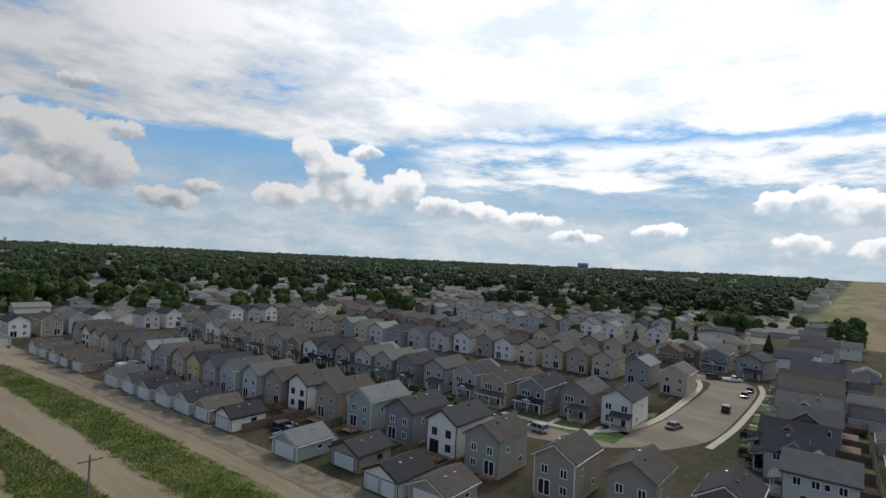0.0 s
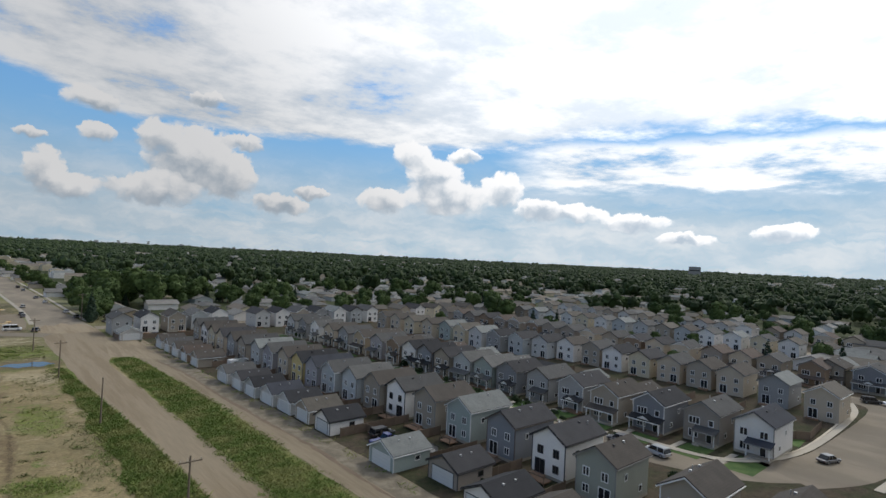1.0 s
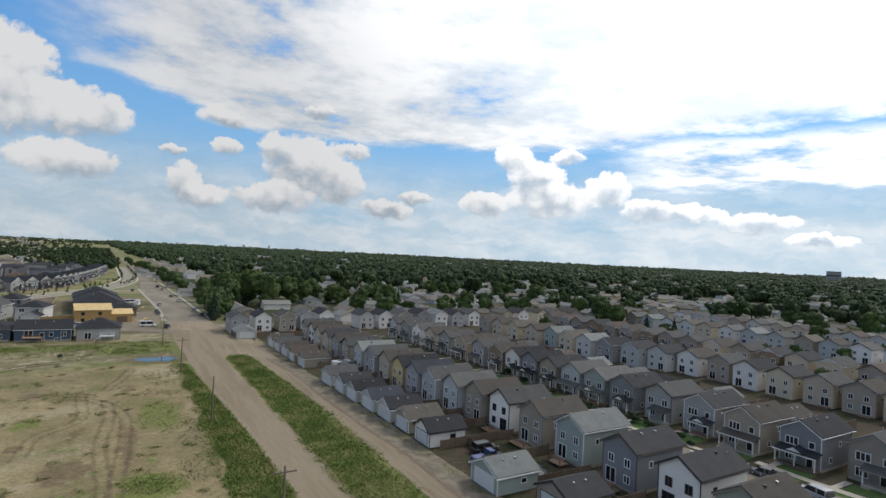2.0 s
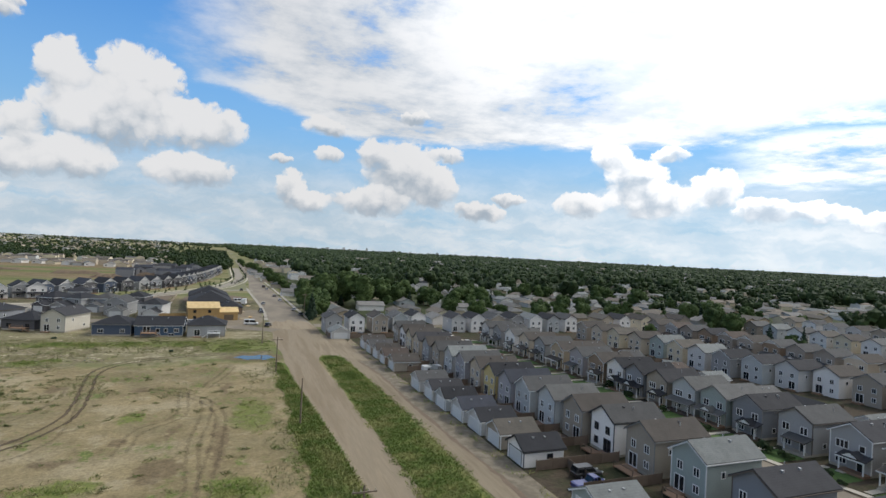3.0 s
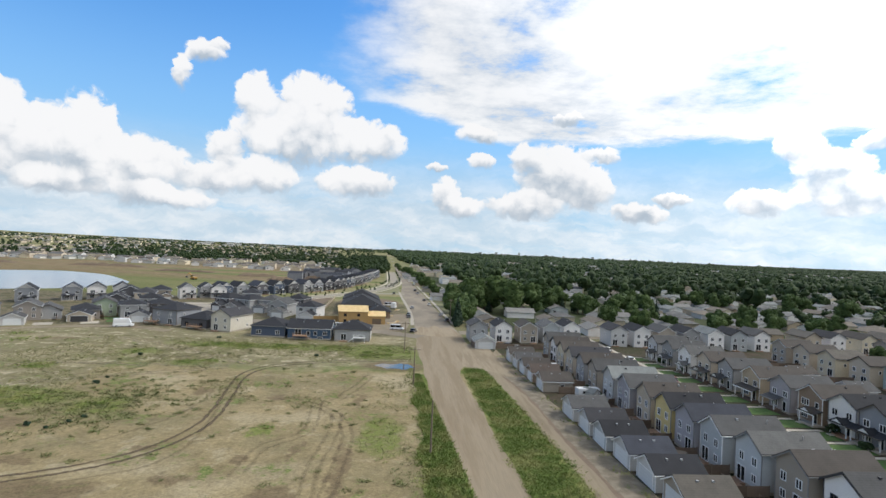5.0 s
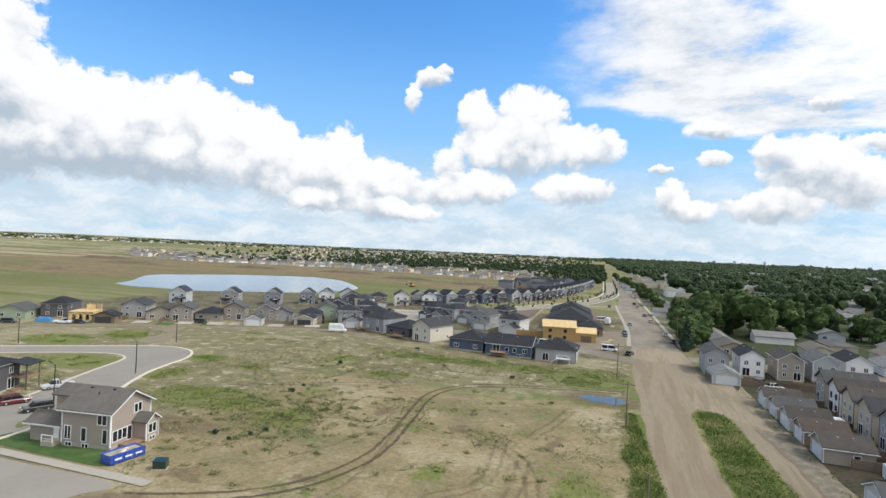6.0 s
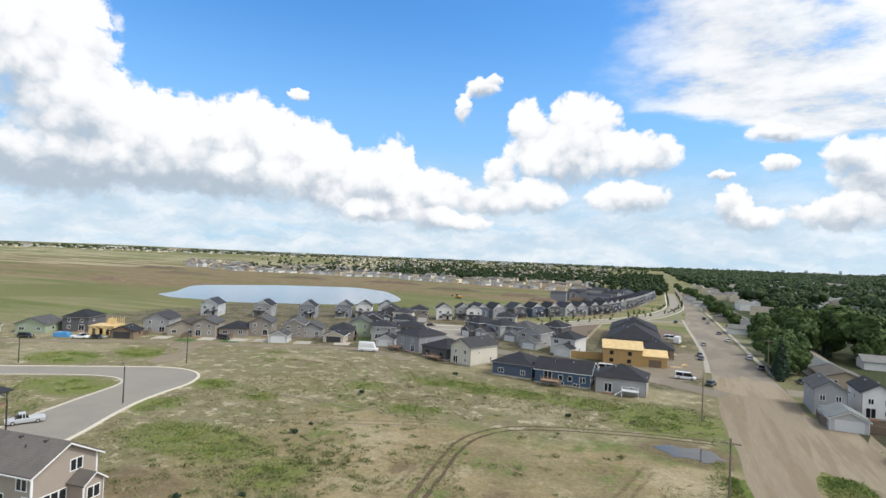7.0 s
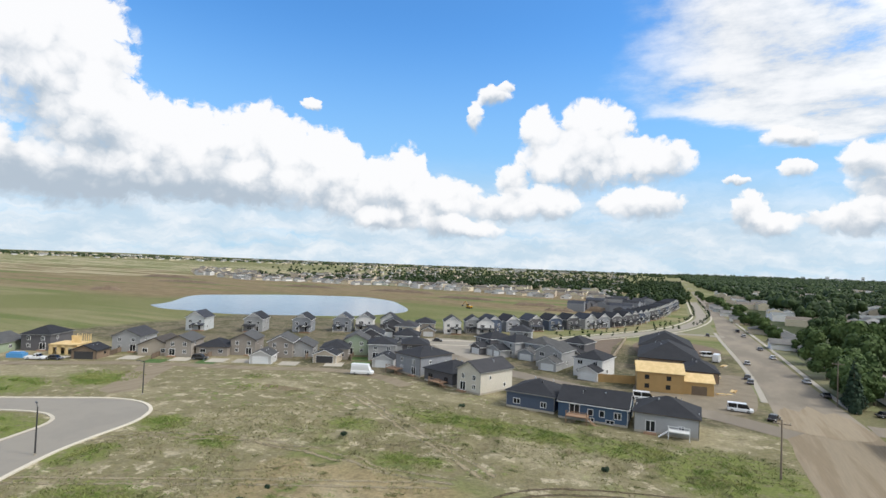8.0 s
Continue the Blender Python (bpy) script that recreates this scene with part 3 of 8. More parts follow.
def build_house(m, w, d, h, rise, wall, roof, style, trim, hip, rng, group, extras, edge=None):
    """A house with its front at the origin, facing -y. style: rear (patio door, plain windows), front (porch), bungalow."""
    trim = trim or TRIM
    rng = rng or random.Random(1)
    storeys = "two-storey" if h > 4.2 else "single-storey"
    end = {"rear": "plain windows", "front": "covered porch", "bungalow": "low walls"}[style]
    root = thing("house", m, f"{storeys} {wall} sided house, {roof} roof, {end}", "house", group)
    if extras:
        part("foundation", Shape().box(-w / 2 - 0.02, -0.02, -0.3, w / 2 + 0.02, d + 0.02, 0.45), CONCRETE, root, "grey concrete foundation")
    part("wall", shell(w, d, h, rise) if not hip else Shape().box(-w / 2, 0, 0, w / 2, d, h), wall_mat(wall), root)
    s, e = hip_roof(w, d, h, rise) if hip else gable_roof(w, d, h, rise)
    rf = part("roof", s, roof_mat(roof), root)
    edge = edge or trim if trim is DARK_TRIM or edge else rng.choice((GREY_TRIM, GREY_TRIM, BROWN_TRIM, TRIM))
    part("fascia", e, edge, root)
    if edge is TRIM and style == "front" and not hip and not extras:
        part("gable_panel", Shape().slab([(-w * 0.32, -0.02, h + rise * 0.30), (w * 0.32, -0.02, h + rise * 0.30), (0, -0.02, h + rise * 0.93)], (0, -0.06, 0)), wall_mat("light grey"), root, "pale shingled gable")
    if extras:
        for x in (-w / 2, w / 2):
            c2 = Shape().box(x - 0.07, -0.05, 0.4, x + 0.07, 0.07, h - 0.05)
            part("corner_board", c2, edge, root)
        # roof vents on the slope
        for k in range(2):
            sx = rng.choice((-1, 1)) * w * 0.13
            sy = d * (0.35 + 0.3 * k)
            z = h + rise * (1 - abs(sx) / (w / 2)) + 0.2
            part("roof_vent", Shape().box(sx - 0.16, sy - 0.16, z - 0.15, sx + 0.16, sy + 0.16, z + 0.22), rng.choice((GALV, DARK_TRIM)), rf)
        sx, sy = w * 0.22 * rng.choice((-1, 1)), d * rng.uniform(0.5, 0.8)
        z = h + rise * (1 - abs(sx) / (w / 2))
        part("vent_pipe", Shape().tube((sx, sy, z), (sx, sy, z + 0.8), 0.07, 0.07, 6), GALV, rf)
    two = h > 4.2
    if style == "rear":
        x = w * 0.24
        if two:
            window(root, "F", -x, 3.5, 0.9, 1.1, w, d, 2, trim)
            window(root, "F", x, 3.5, 0.9, 1.1, w, d, 2, trim)
        flip = rng.choice((-1, 1))
        window(root, "F", -x * flip, 1.2, 0.9, 1.0, w, d, 2, trim)
        window(root, "F", x * flip, 0.45, 1.7, 2.05, w, d, 2, trim, "patio_door")
        part("step", Shape().box(x * flip - 1.2, -1.3, 0, x * flip + 1.2, -0.08, 0.35), DECKING, root, "small timber landing")
        window(root, "R", d * 0.3, 3.6, 0.6, 0.8, w, d, 1, trim)
        window(root, "R", d * 0.75, 1.2, 0.7, 0.8, w, d, 1, trim)
        window(root, "L", d * 0.5, 3.6, 0.6, 0.8, w, d, 1, trim)
    elif style == "front":
        z = 3.5
        if rng.random() < 0.5:
            window(root, "F", -w * 0.2, z, 1.9, 1.2, w, d, 3, trim)
            window(root, "F", w * 0.28, z + 0.1, 0.8, 1.0, w, d, 1, trim)
        else:
            window(root, "F", -w * 0.26, z, 1.2, 1.2, w, d, 2, trim)
            window(root, "F", w * 0.26, z, 1.2, 1.2, w, d, 2, trim)
        pd = 1.9
        p0, p1 = (-w / 2, w / 2) if rng.random() < 0.35 else (-w / 2, w * 0.12) if rng.random() < 0.5 else (-w * 0.12, w / 2)
        por = part("porch", Shape().box(p0, -pd, 0, p1, -0.03, 0.4), rng.choice((DECKING, CONCRETE, TIMBER)), root, "raised porch floor")
        n = 3 if extras and p1 - p0 > 5 else 2
        for k in range(n):
            px = p0 + 0.15 + (p1 - p0 - 0.3) * k / (n - 1)
            part("post", Shape().box(px - 0.09, -pd + 0.05, 0.4, px + 0.09, -pd + 0.23, 2.55), trim, por)
        if extras:
            part("porch_steps", Shape().box(p0 + 0.3, -pd - 0.9, 0, p0 + 1.5, -pd - 0.02, 0.2), CONCRETE, root)
        proof = Shape()
        proof.slab([(p0 - 0.25, -pd - 0.3, 2.62), (p1 + 0.25, -pd - 0.3, 2.62), (p1 + 0.25, -0.02, 3.3), (p0 - 0.25, -0.02, 3.3)], (0, 0, -0.14))
        part("porch_roof", proof, roof_mat(roof), root)
        if extras:
            part("porch_fascia", Shape().box(p0 - 0.27, -pd - 0.34, 2.42, p1 + 0.27, -pd - 0.305, 2.64), edge, root)
        if rng.random() < 0.6:
            gx = (p0 + p1) / 2
            g = Shape()
            for k in (-1, 1):
                pts = [(gx, -pd - 0.45, 3.75), (gx, -0.02, 3.75), (gx + k * 1.5, -0.02, 2.95), (gx + k * 1.5, -pd - 0.45, 2.95)]
                g.slab(pts if k < 0 else pts[::-1], (0, 0, -0.12))
            part("porch_gable", g, roof_mat(roof), root)
            part("gable_panel", Shape().slab([(gx - 1.25, -pd - 0.36, 2.9), (gx + 1.25, -pd - 0.36, 2.9), (gx, -pd - 0.36, 3.58)], (0, 0.05, 0)), trim, root)
        window(root, "F", -w * 0.22, 0.95, 1.6, 1.3, w, d, 3, trim)
        dk = window(root, "F", w * 0.24, 0.42, 0.9, 2.0, w, d, 1, trim, "front_door")
        window(root, "R", d * 0.6, 3.6, 0.6, 0.8, w, d, 1, trim)
        window(root, "R", d * 0.3, 1.3, 0.8, 0.8, w, d, 1, trim)
    else:
        window(root, "F", -w * 0.28, 1.1, 1.5, 1.1, w, d, 2, trim)
        window(root, "F", w * 0.28, 1.1, 1.2, 1.1, w, d, 2, trim)
        window(root, "R", d * 0.4, 1.1, 1.1, 1.0, w, d, 2, trim)
    return root


def garage(m, w, d, wall, roof, doors=1, trim=None, rng=None, group="garages along the lane", h=2.65, rise=1.55, door_mat=None):
    trim = trim or TRIM
    n = "white overhead door" if doors == 1 else "two white doors"
    root = thing("garage", m, f"detached {wall} garage, {roof} roof, {n}", "garage", group)
    part("wall", shell(w, d, h, rise), wall_mat(wall), root)
    s, e = gable_roof(w, d, h, rise, 0.35)
    rf = part("roof", s, roof_mat(roof), root)
    part("fascia", e, trim, root)
    if doors == 1:
        spans = [(-w * 0.36, w * 0.36)]
    else:
        spans = [(-w * 0.43, -w * 0.04), (w * 0.04, w * 0.43)]
    for a, b in spans:
        dr = part("overhead_door", Shape().box(a, -0.05, 0.03, b, 0, 2.2), door_mat or GARAGE_DOOR, root, "sectional overhead door")
        fr = Shape().box(a - 0.1, -0.06, 0, a, 0, 2.3).box(b, -0.06, 0, b + 0.1, 0, 2.3).box(a - 0.1, -0.06, 2.2, b + 0.1, 0, 2.32)
        part("door_frame", fr, trim, root)
    for x in (-w / 2, w / 2):
        part("corner_board", Shape().box(x - 0.06, -0.05, 0, x + 0.06, 0.06, h - 0.05), trim, root)
    for k in range(2):
        sx, sy = w * 0.16, d * (0.35 + 0.3 * k)
        z = h + rise * (1 - sx / (w / 2)) + 0.18
        part("roof_vent", Shape().box(sx - 0.15, sy - 0.15, z - 0.12, sx + 0.15, sy + 0.15, z + 0.16), GALV, rf)
    window(root, "R", d * 0.65, 1.2, 0.9, 0.6, w, d, 1, trim)
    return root


def fence(a, b, height=1.7, mat=None, label="weathered brown board fence beside the yard", group="yard fences"):
    """Board panels between posts, from a to b on the ground."""
    a, b = Vector(a), Vector(b)
    n = max(1, round((b - a).length / 3.0))
    step = (b - a).length / n
    ang = math.degrees(math.atan2(b.y - a.y, b.x - a.x))
    root = thing("fence", pose(a.x, a.y, 0, rz=ang), label, "fence", group)
    key = ("fence", round(step, 1), height, (mat or TIMBER).name)
    if key not in SHARED:
        p = Shape()
        st = round(step, 1)
        p.box(0, -0.025, 0.06, st, 0.025, height)
        p.box(0, 0.02, 0.3, st, 0.07, 0.4).box(0, 0.02, height - 0.4, st, 0.07, height - 0.3)
        SHARED[key] = p.mesh("panel", mat or TIMBER), Shape().box(-0.06, -0.06, -0.1, 0.06, 0.06, height + 0.1).mesh("post", mat or TIMBER)
    pm, qm = SHARED[key]
    for i in range(n + 1):
        part("post", qm, None, root, at=pose(i * step, 0, 0))
        if i < n:
            part("panel", pm, None, root, at=pose(i * step, 0, 0))
    return root

# ---- ground ----
def ground_material():
    m = bpy.data.materials.new("open ground")
    m.use_nodes = True
    t = m.node_tree
    b = t.nodes["Principled BSDF"]
    pos = nd(t, "ShaderNodeTexCoord").outputs["Object"]
    wob = nd(t, "ShaderNodeTexNoise", (pos, None, 0.06, 5.0, 0.65)).outputs["Color"]
    wob = nd(t, "ShaderNodeVectorMath", (wob, (0.5, 0.5, 0.5)), operation="SUBTRACT").outputs[0]
    wob = nd(t, "ShaderNodeVectorMath", (wob, (26.0, 26.0, 0.0)), operation="MULTIPLY").outputs[0]
    bent = nd(t, "ShaderNodeVectorMath", (pos, wob), operation="ADD").outputs[0]
    x, y, _ = nd(t, "ShaderNodeSeparateXYZ", (bent,)).outputs
    sx, sy, _ = nd(t, "ShaderNodeSeparateXYZ", (pos,)).outputs

    def zone(xx, yy, x0, x1, y0, y1, soft=4.0):
        a = maths(t, "MULTIPLY", ramp(t, xx, x0 - soft, x0 + soft), ramp(t, xx, x1 + soft, x1 - soft))
        c = maths(t, "MULTIPLY", ramp(t, yy, y0 - soft, y0 + soft), ramp(t, yy, y1 + soft, y1 - soft))
        return maths(t, "MULTIPLY", a, c)

    n_mid = nd(t, "ShaderNodeTexNoise", (pos, None, 0.085, 5.0, 0.62)).outputs[0]
    n_fine = nd(t, "ShaderNodeTexNoise", (pos, None, 0.55, 6.0, 0.68)).outputs[0]
    n_grain = nd(t, "ShaderNodeTexNoise", (pos, None, 3.5, 4.0, 0.65)).outputs[0]
    n_big = nd(t, "ShaderNodeTexNoise", (pos, None, 0.006, 4.0, 0.6)).outputs[0]
    drawn = nd(t, "ShaderNodeVectorMath", (pos, (0.004, 0.03, 1.0)), operation="MULTIPLY").outputs[0]
    n_band = nd(t, "ShaderNodeTexNoise", (drawn, None, 1.0, 4.0, 0.6)).outputs[0]
    # far country: meadow, stubble and bare ground in long bands
    meadow = blend(t, ramp(t, n_band, 0.38, 0.60), (0.112, 0.136, 0.040), (0.250, 0.212, 0.118))
    meadow = blend(t, ramp(t, n_big, 0.50, 0.62), meadow, (0.150, 0.150, 0.058))
    meadow = blend(t, ramp(t, n_fine, 0.45, 0.70, 0.0, 0.5), meadow, (0.10, 0.11, 0.04))
    wet = maths(t, "MULTIPLY", zone(x, y, -430.0, -130.0, 300.0, 560.0, 30.0), 0.75)
    meadow = blend(t, wet, meadow, (0.122, 0.130, 0.044))
    bare = maths(t, "MAXIMUM", zone(x, y, -1500.0, -360.0, 370.0, 900.0, 30.0), zone(x, y, -900.0, -20.0, 500.0, 780.0, 18.0))
    bare = maths(t, "MULTIPLY", bare, ramp(t, n_band, 0.36, 0.48))
    meadow = blend(t, maths(t, "MULTIPLY", bare, 0.85), meadow, blend(t, ramp(t, n_mid, 0.4, 0.6), (0.215, 0.155, 0.088), (0.155, 0.110, 0.062)))
    strip_far = maths(t, "MULTIPLY", zone(x, y, -3200.0, -760.0, 560.0, 1600.0, 40.0), ramp(t, n_band, 0.46, 0.56))
    meadow = blend(t, maths(t, "MULTIPLY", strip_far, 0.9), meadow, (0.335, 0.290, 0.180))
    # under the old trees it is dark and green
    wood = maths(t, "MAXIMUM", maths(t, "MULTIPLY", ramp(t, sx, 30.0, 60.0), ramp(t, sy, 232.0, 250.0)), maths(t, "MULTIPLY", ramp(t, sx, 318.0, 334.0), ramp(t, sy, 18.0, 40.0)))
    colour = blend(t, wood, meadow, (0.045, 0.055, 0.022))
    # housing blocks: trodden yards, colour darkened for the shade between the house rows
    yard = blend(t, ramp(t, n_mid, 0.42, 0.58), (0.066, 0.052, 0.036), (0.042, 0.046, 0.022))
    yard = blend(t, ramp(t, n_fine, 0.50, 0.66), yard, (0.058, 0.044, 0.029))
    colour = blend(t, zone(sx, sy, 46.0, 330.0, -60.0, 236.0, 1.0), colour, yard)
    plots = blend(t, ramp(t, n_mid, 0.44, 0.56), (0.140, 0.118, 0.074), (0.085, 0.080, 0.040))
    plots = blend(t, ramp(t, n_fine, 0.52, 0.64), plots, (0.200, 0.168, 0.110))
    colour = blend(t, zone(x, y, -230.0, 22.0, 225.0, 350.0, 5.0), colour, plots)
    open_field = maths(t, "MULTIPLY", ramp(t, x, 315.0, 345.0), ramp(t, y, 9.0, -3.0))
    colour = blend(t, open_field, colour, blend(t, ramp(t, n_band, 0.40, 0.60), (0.155, 0.130, 0.066), (0.225, 0.180, 0.110)))
    # the bare lot, with weeds creeping in
    dirt = blend(t, ramp(t, n_mid, 0.36, 0.62), (0.264, 0.211, 0.115), (0.200, 0.159, 0.084))
    dirt = blend(t, ramp(t, n_fine, 0.52, 0.72), dirt, (0.165, 0.135, 0.070))
    weedy = maths(t, "ADD", maths(t, "MULTIPLY", n_mid, 0.55), maths(t, "MULTIPLY", n_fine, 0.45))
    green = blend(t, ramp(t, n_grain, 0.35, 0.65), (0.090, 0.120, 0.032), (0.160, 0.168, 0.062))
    dirt = blend(t, ramp(t, nd(t, "ShaderNodeTexNoise", (pos, None, 0.16, 7.0, 0.72)).outputs[0], 0.53, 0.64, 0.0, 0.75), dirt, (0.310, 0.262, 0.165))
    broad = nd(t, "ShaderNodeTexNoise", (pos, None, 0.035, 3.0, 0.55)).outputs[0]
    dirt = blend(t, ramp(t, broad, 0.50, 0.66, 0.0, 0.7), dirt, (0.330, 0.280, 0.180))
    dirt = blend(t, ramp(t, broad, 0.46, 0.36, 0.0, 0.5), dirt, (0.168, 0.145, 0.080))
    lot = blend(t, ramp(t, weedy, 0.545, 0.60), dirt, green)
    colour = blend(t, zone(x, y, -62.0, 43.0, -80.0, 172.0, 3.0), colour, lot)
    # the rough field between the lot and the new houses
    dry = blend(t, ramp(t, n_fine, 0.36, 0.60), (0.215, 0.188, 0.110), (0.150, 0.134, 0.068))
    rough = blend(t, ramp(t, weedy, 0.545, 0.61), dry, green)
    rubble = nd(t, "ShaderNodeTexNoise", (pos, None, 0.28, 6.0, 0.72)).outputs[0]
    rough = blend(t, ramp(t, rubble, 0.54, 0.61), rough, (0.360, 0.312, 0.210))
    rough = blend(t, ramp(t, broad, 0.52, 0.62, 0.0, 0.55), rough, (0.300, 0.260, 0.165))
    rough = blend(t, ramp(t, rubble, 0.44, 0.36, 0.0, 0.7), rough, (0.130, 0.105, 0.058))
    field = maths(t, "MAXIMUM", zone(x, y, -230.0, -55.0, 60.0, 215.0, 4.0), zone(x, y, -160.0, 24.0, 178.0, 232.0, 4.0))
    colour = blend(t, field, colour, rough)
    # green and damp patches with ragged rims
    ragged = nd(t, "ShaderNodeTexNoise", (pos, None, 0.22, 6.0, 0.7)).outputs["Color"]
    ragged = nd(t, "ShaderNodeVectorMath", (ragged, (0.5, 0.5, 0.5)), operation="SUBTRACT").outputs[0]
    ragged = nd(t, "ShaderNodeVectorMath", (ragged, (9.0, 9.0, 0.0)), operation="MULTIPLY").outputs[0]
    ragged = nd(t, "ShaderNodeVectorMath", (pos, ragged), operation="ADD").outputs[0]

    def patches(spots):
        whole = None
        for cx, cy, rx, ry in spots:
            off = nd(t, "ShaderNodeVectorMath", (ragged, (cx, cy, 0.0)), operation="SUBTRACT").outputs[0]
            off = nd(t, "ShaderNodeVectorMath", (off, (1 / rx, 1 / ry, 0.0)), operation="MULTIPLY").outputs[0]
            far = nd(t, "ShaderNodeVectorMath", (off, off), operation="DOT_PRODUCT").outputs["Value"]
            one = ramp(t, far, 1.5, 0.55)
            whole = one if whole is None else maths(t, "MAXIMUM", whole, one)
        return whole

    lush = maths(t, "MULTIPLY", patches(GREENS), ramp(t, n_fine, 0.26, 0.54))
    colour = blend(t, maths(t, "MULTIPLY", lush, 0.92), colour, blend(t, n_grain, (0.096, 0.130, 0.029), (0.165, 0.178, 0.050)))
    colour = blend(t, maths(t, "MULTIPLY", patches(DAMP), 0.75), colour, (0.135, 0.100, 0.058))
    # verges of the dirt road and the lane
    verge = maths(t, "MAXIMUM", zone(maths(t, "ADD", sx, maths(t, "MULTIPLY", maths(t, "SUBTRACT", x, sx), 0.15)), sy, 22.8, 28.5, -30.0, 172.0, 0.6), zone(sx, sy, 35.5, 45.0, -30.0, 181.0, 0.8))
    colour = blend(t, verge, colour, blend(t, ramp(t, n_fine, 0.40, 0.66), (0.095, 0.135, 0.026), (0.170, 0.165, 0.058)))
    clod = nd(t, "ShaderNodeTexNoise", (pos, None, 1.3, 4.0, 0.7)).outputs[0]
    grit = maths(t, "ADD", -0.49, maths(t, "MULTIPLY", n_grain, 0.78))
    grit = maths(t, "ADD", grit, maths(t, "MULTIPLY", n_fine, 0.98))
    grit = maths(t, "ADD", grit, maths(t, "MULTIPLY", clod, 1.18))
    colour = blend(t, 1.0, colour, nd(t, "ShaderNodeCombineXYZ", (grit, grit, grit)).outputs[0], "MULTIPLY")
    t.links.new(colour, b.inputs["Base Color"])
    b.inputs["Roughness"].default_value = 0.96
    b.inputs["Specular IOR Level"].default_value = 0.15
    bump = nd(t, "ShaderNodeBump", (0.8, 0.25))
    t.links.new(maths(t, "ADD", n_fine, maths(t, "MULTIPLY", n_grain, 0.4)), bump.inputs["Height"])
    t.links.new(bump.outputs[0], b.inputs["Normal"])
    return m


def far_rise(x, y):
    """The country climbs gently towards the skyline."""
    r = math.hypot(x, y)
    return 27.0 * (max(0.0, r - 1400.0) / 3400.0) ** 1.5


# patches of lush weeds and of damp soil: middle and half sizes
GREENS = ((15.7, 125.5, 4, 9), (13, 92, 4, 5), (-8, 97, 5, 3), (-5, 127, 2, 3), (-58, 143, 14, 7), (-82, 154, 5, 5), (-86, 172, 5, 5), (-55, 191, 6, 4), (-36, 180, 6, 3), (-110, 154, 12, 7), (-143, 172, 12, 8), (-132, 188, 10, 6), (13, 200, 11, 12), (-8, 204, 12, 5), (-30, 204, 20, 5), (-70, 170, 5, 3), (-38, 139, 5, 6))
DAMP = ((2.6, 101, 3, 4.2), (2.7, 118, 0.9, 4.5), (-5.3, 114.4, 1.8, 1.8), (-23, 150.7, 2, 2.5), (-20, 118, 1.8, 1.2), (-51, 128, 7, 4.5), (-87, 206, 7, 2), (10.2, 146, 1.2, 5), (10.2, 110, 1.0, 12), (-6.6, 147, 1.5, 3), (17, 180, 9, 5.5), (-30, 103, 12, 3), (-12, 107, 3, 1.5), (-35, 112, 2.5, 1.2))
TRACK = [(24, 189), (9.6, 186.5), (-6, 181.5), (-14.4, 176.5), (-18.6, 168), (-18.7, 160), (-17.3, 150), (-15.6, 136), (-15.6, 127), (-18.6, 117.7), (-24.5, 110.8), (-32, 106.5), (-39, 103.6)]
BYWAY = [(-86, 140.0), (-70.5, 148.4), (-53.2, 158.5), (-34.2, 168.6), (-23.0, 174.5)]


def from_line(x, y, line):
    best = 99.0
    for (ax, ay), (bx, by) in zip(line, line[1:]):
        ux, uy = bx - ax, by - ay
        k = min(1.0, max(0.0, ((x - ax) * ux + (y - ay) * uy) / (ux * ux + uy * uy)))
        best = min(best, math.hypot(x - ax - k * ux, y - ay - k * uy))
    return best


def lot_relief(x, y):
    """Humps of the bare lot and the rough field, flat beneath roads and houses."""
    keep = min(1.0, max(0.0, (19.0 - x) / 8.0)) * min(1.0, max(0.0, (212.0 - y) / 8.0)) * min(1.0, max(0.0, (x + 84.0) / 10.0))
    if keep <= 0.0 or math.hypot(x + 55.0, y - 115.0) < 17.0 or math.hypot(x - 17.5, y - 180.0) < 12.0 or (x < -36 and y < 109.5):
        return 0.0
    keep *= min(1.0, max(0.15, (min(from_line(x, y, TRACK), from_line(x, y, BYWAY)) - 2.0) / 5.0))
    wild = min(1.0, max(0.0, (y - 130.0) / 40.0))
    a = noise.noise((x * 0.07, y * 0.07, 3.0)) * 0.35 + noise.noise((x * 0.2, y * 0.2, 9.0)) * (0.14 + 0.55 * wild) + noise.noise((x * 0.45, y * 0.45, 5.0)) * (0.06 + 0.32 * wild)
    return keep * min(1.0, max(-0.4, a)) - 0.02


def make_ground():
    near_x = list(np.arange(-130, 60.1, 1.6))
    near_y = list(np.arange(50, 225.1, 1.6))
    xs = [-4900, -4000, -3200, -2500, -1900, -1500, -1100, -800, -600, -450, -330, -240, -180] + near_x + [90, 150, 240, 330, 450, 600, 800, 1100, 1500, 1900, 2500, 3200, 4000, 4900]
    ys = [-1500, -700, -300, -100, 0] + near_y + [280, 360, 450, 600, 800, 1100, 1500, 1900, 2500, 3200, 4000, 4900]
    v = [(x, y, far_rise(x, y) + lot_relief(x, y)) for y in ys for x in xs]
    n = len(xs)
    f = [(j * n + i, j * n + i + 1, j * n + n + i + 1, j * n + n + i) for j in range(len(ys) - 1) for i in range(n - 1)]
    me = bpy.data.meshes.new("ground")
    me.from_pydata(v, [], f)
    me.polygons.foreach_set("use_smooth", [True] * len(f))
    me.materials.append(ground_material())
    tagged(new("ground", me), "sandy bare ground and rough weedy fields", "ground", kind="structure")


make_ground()

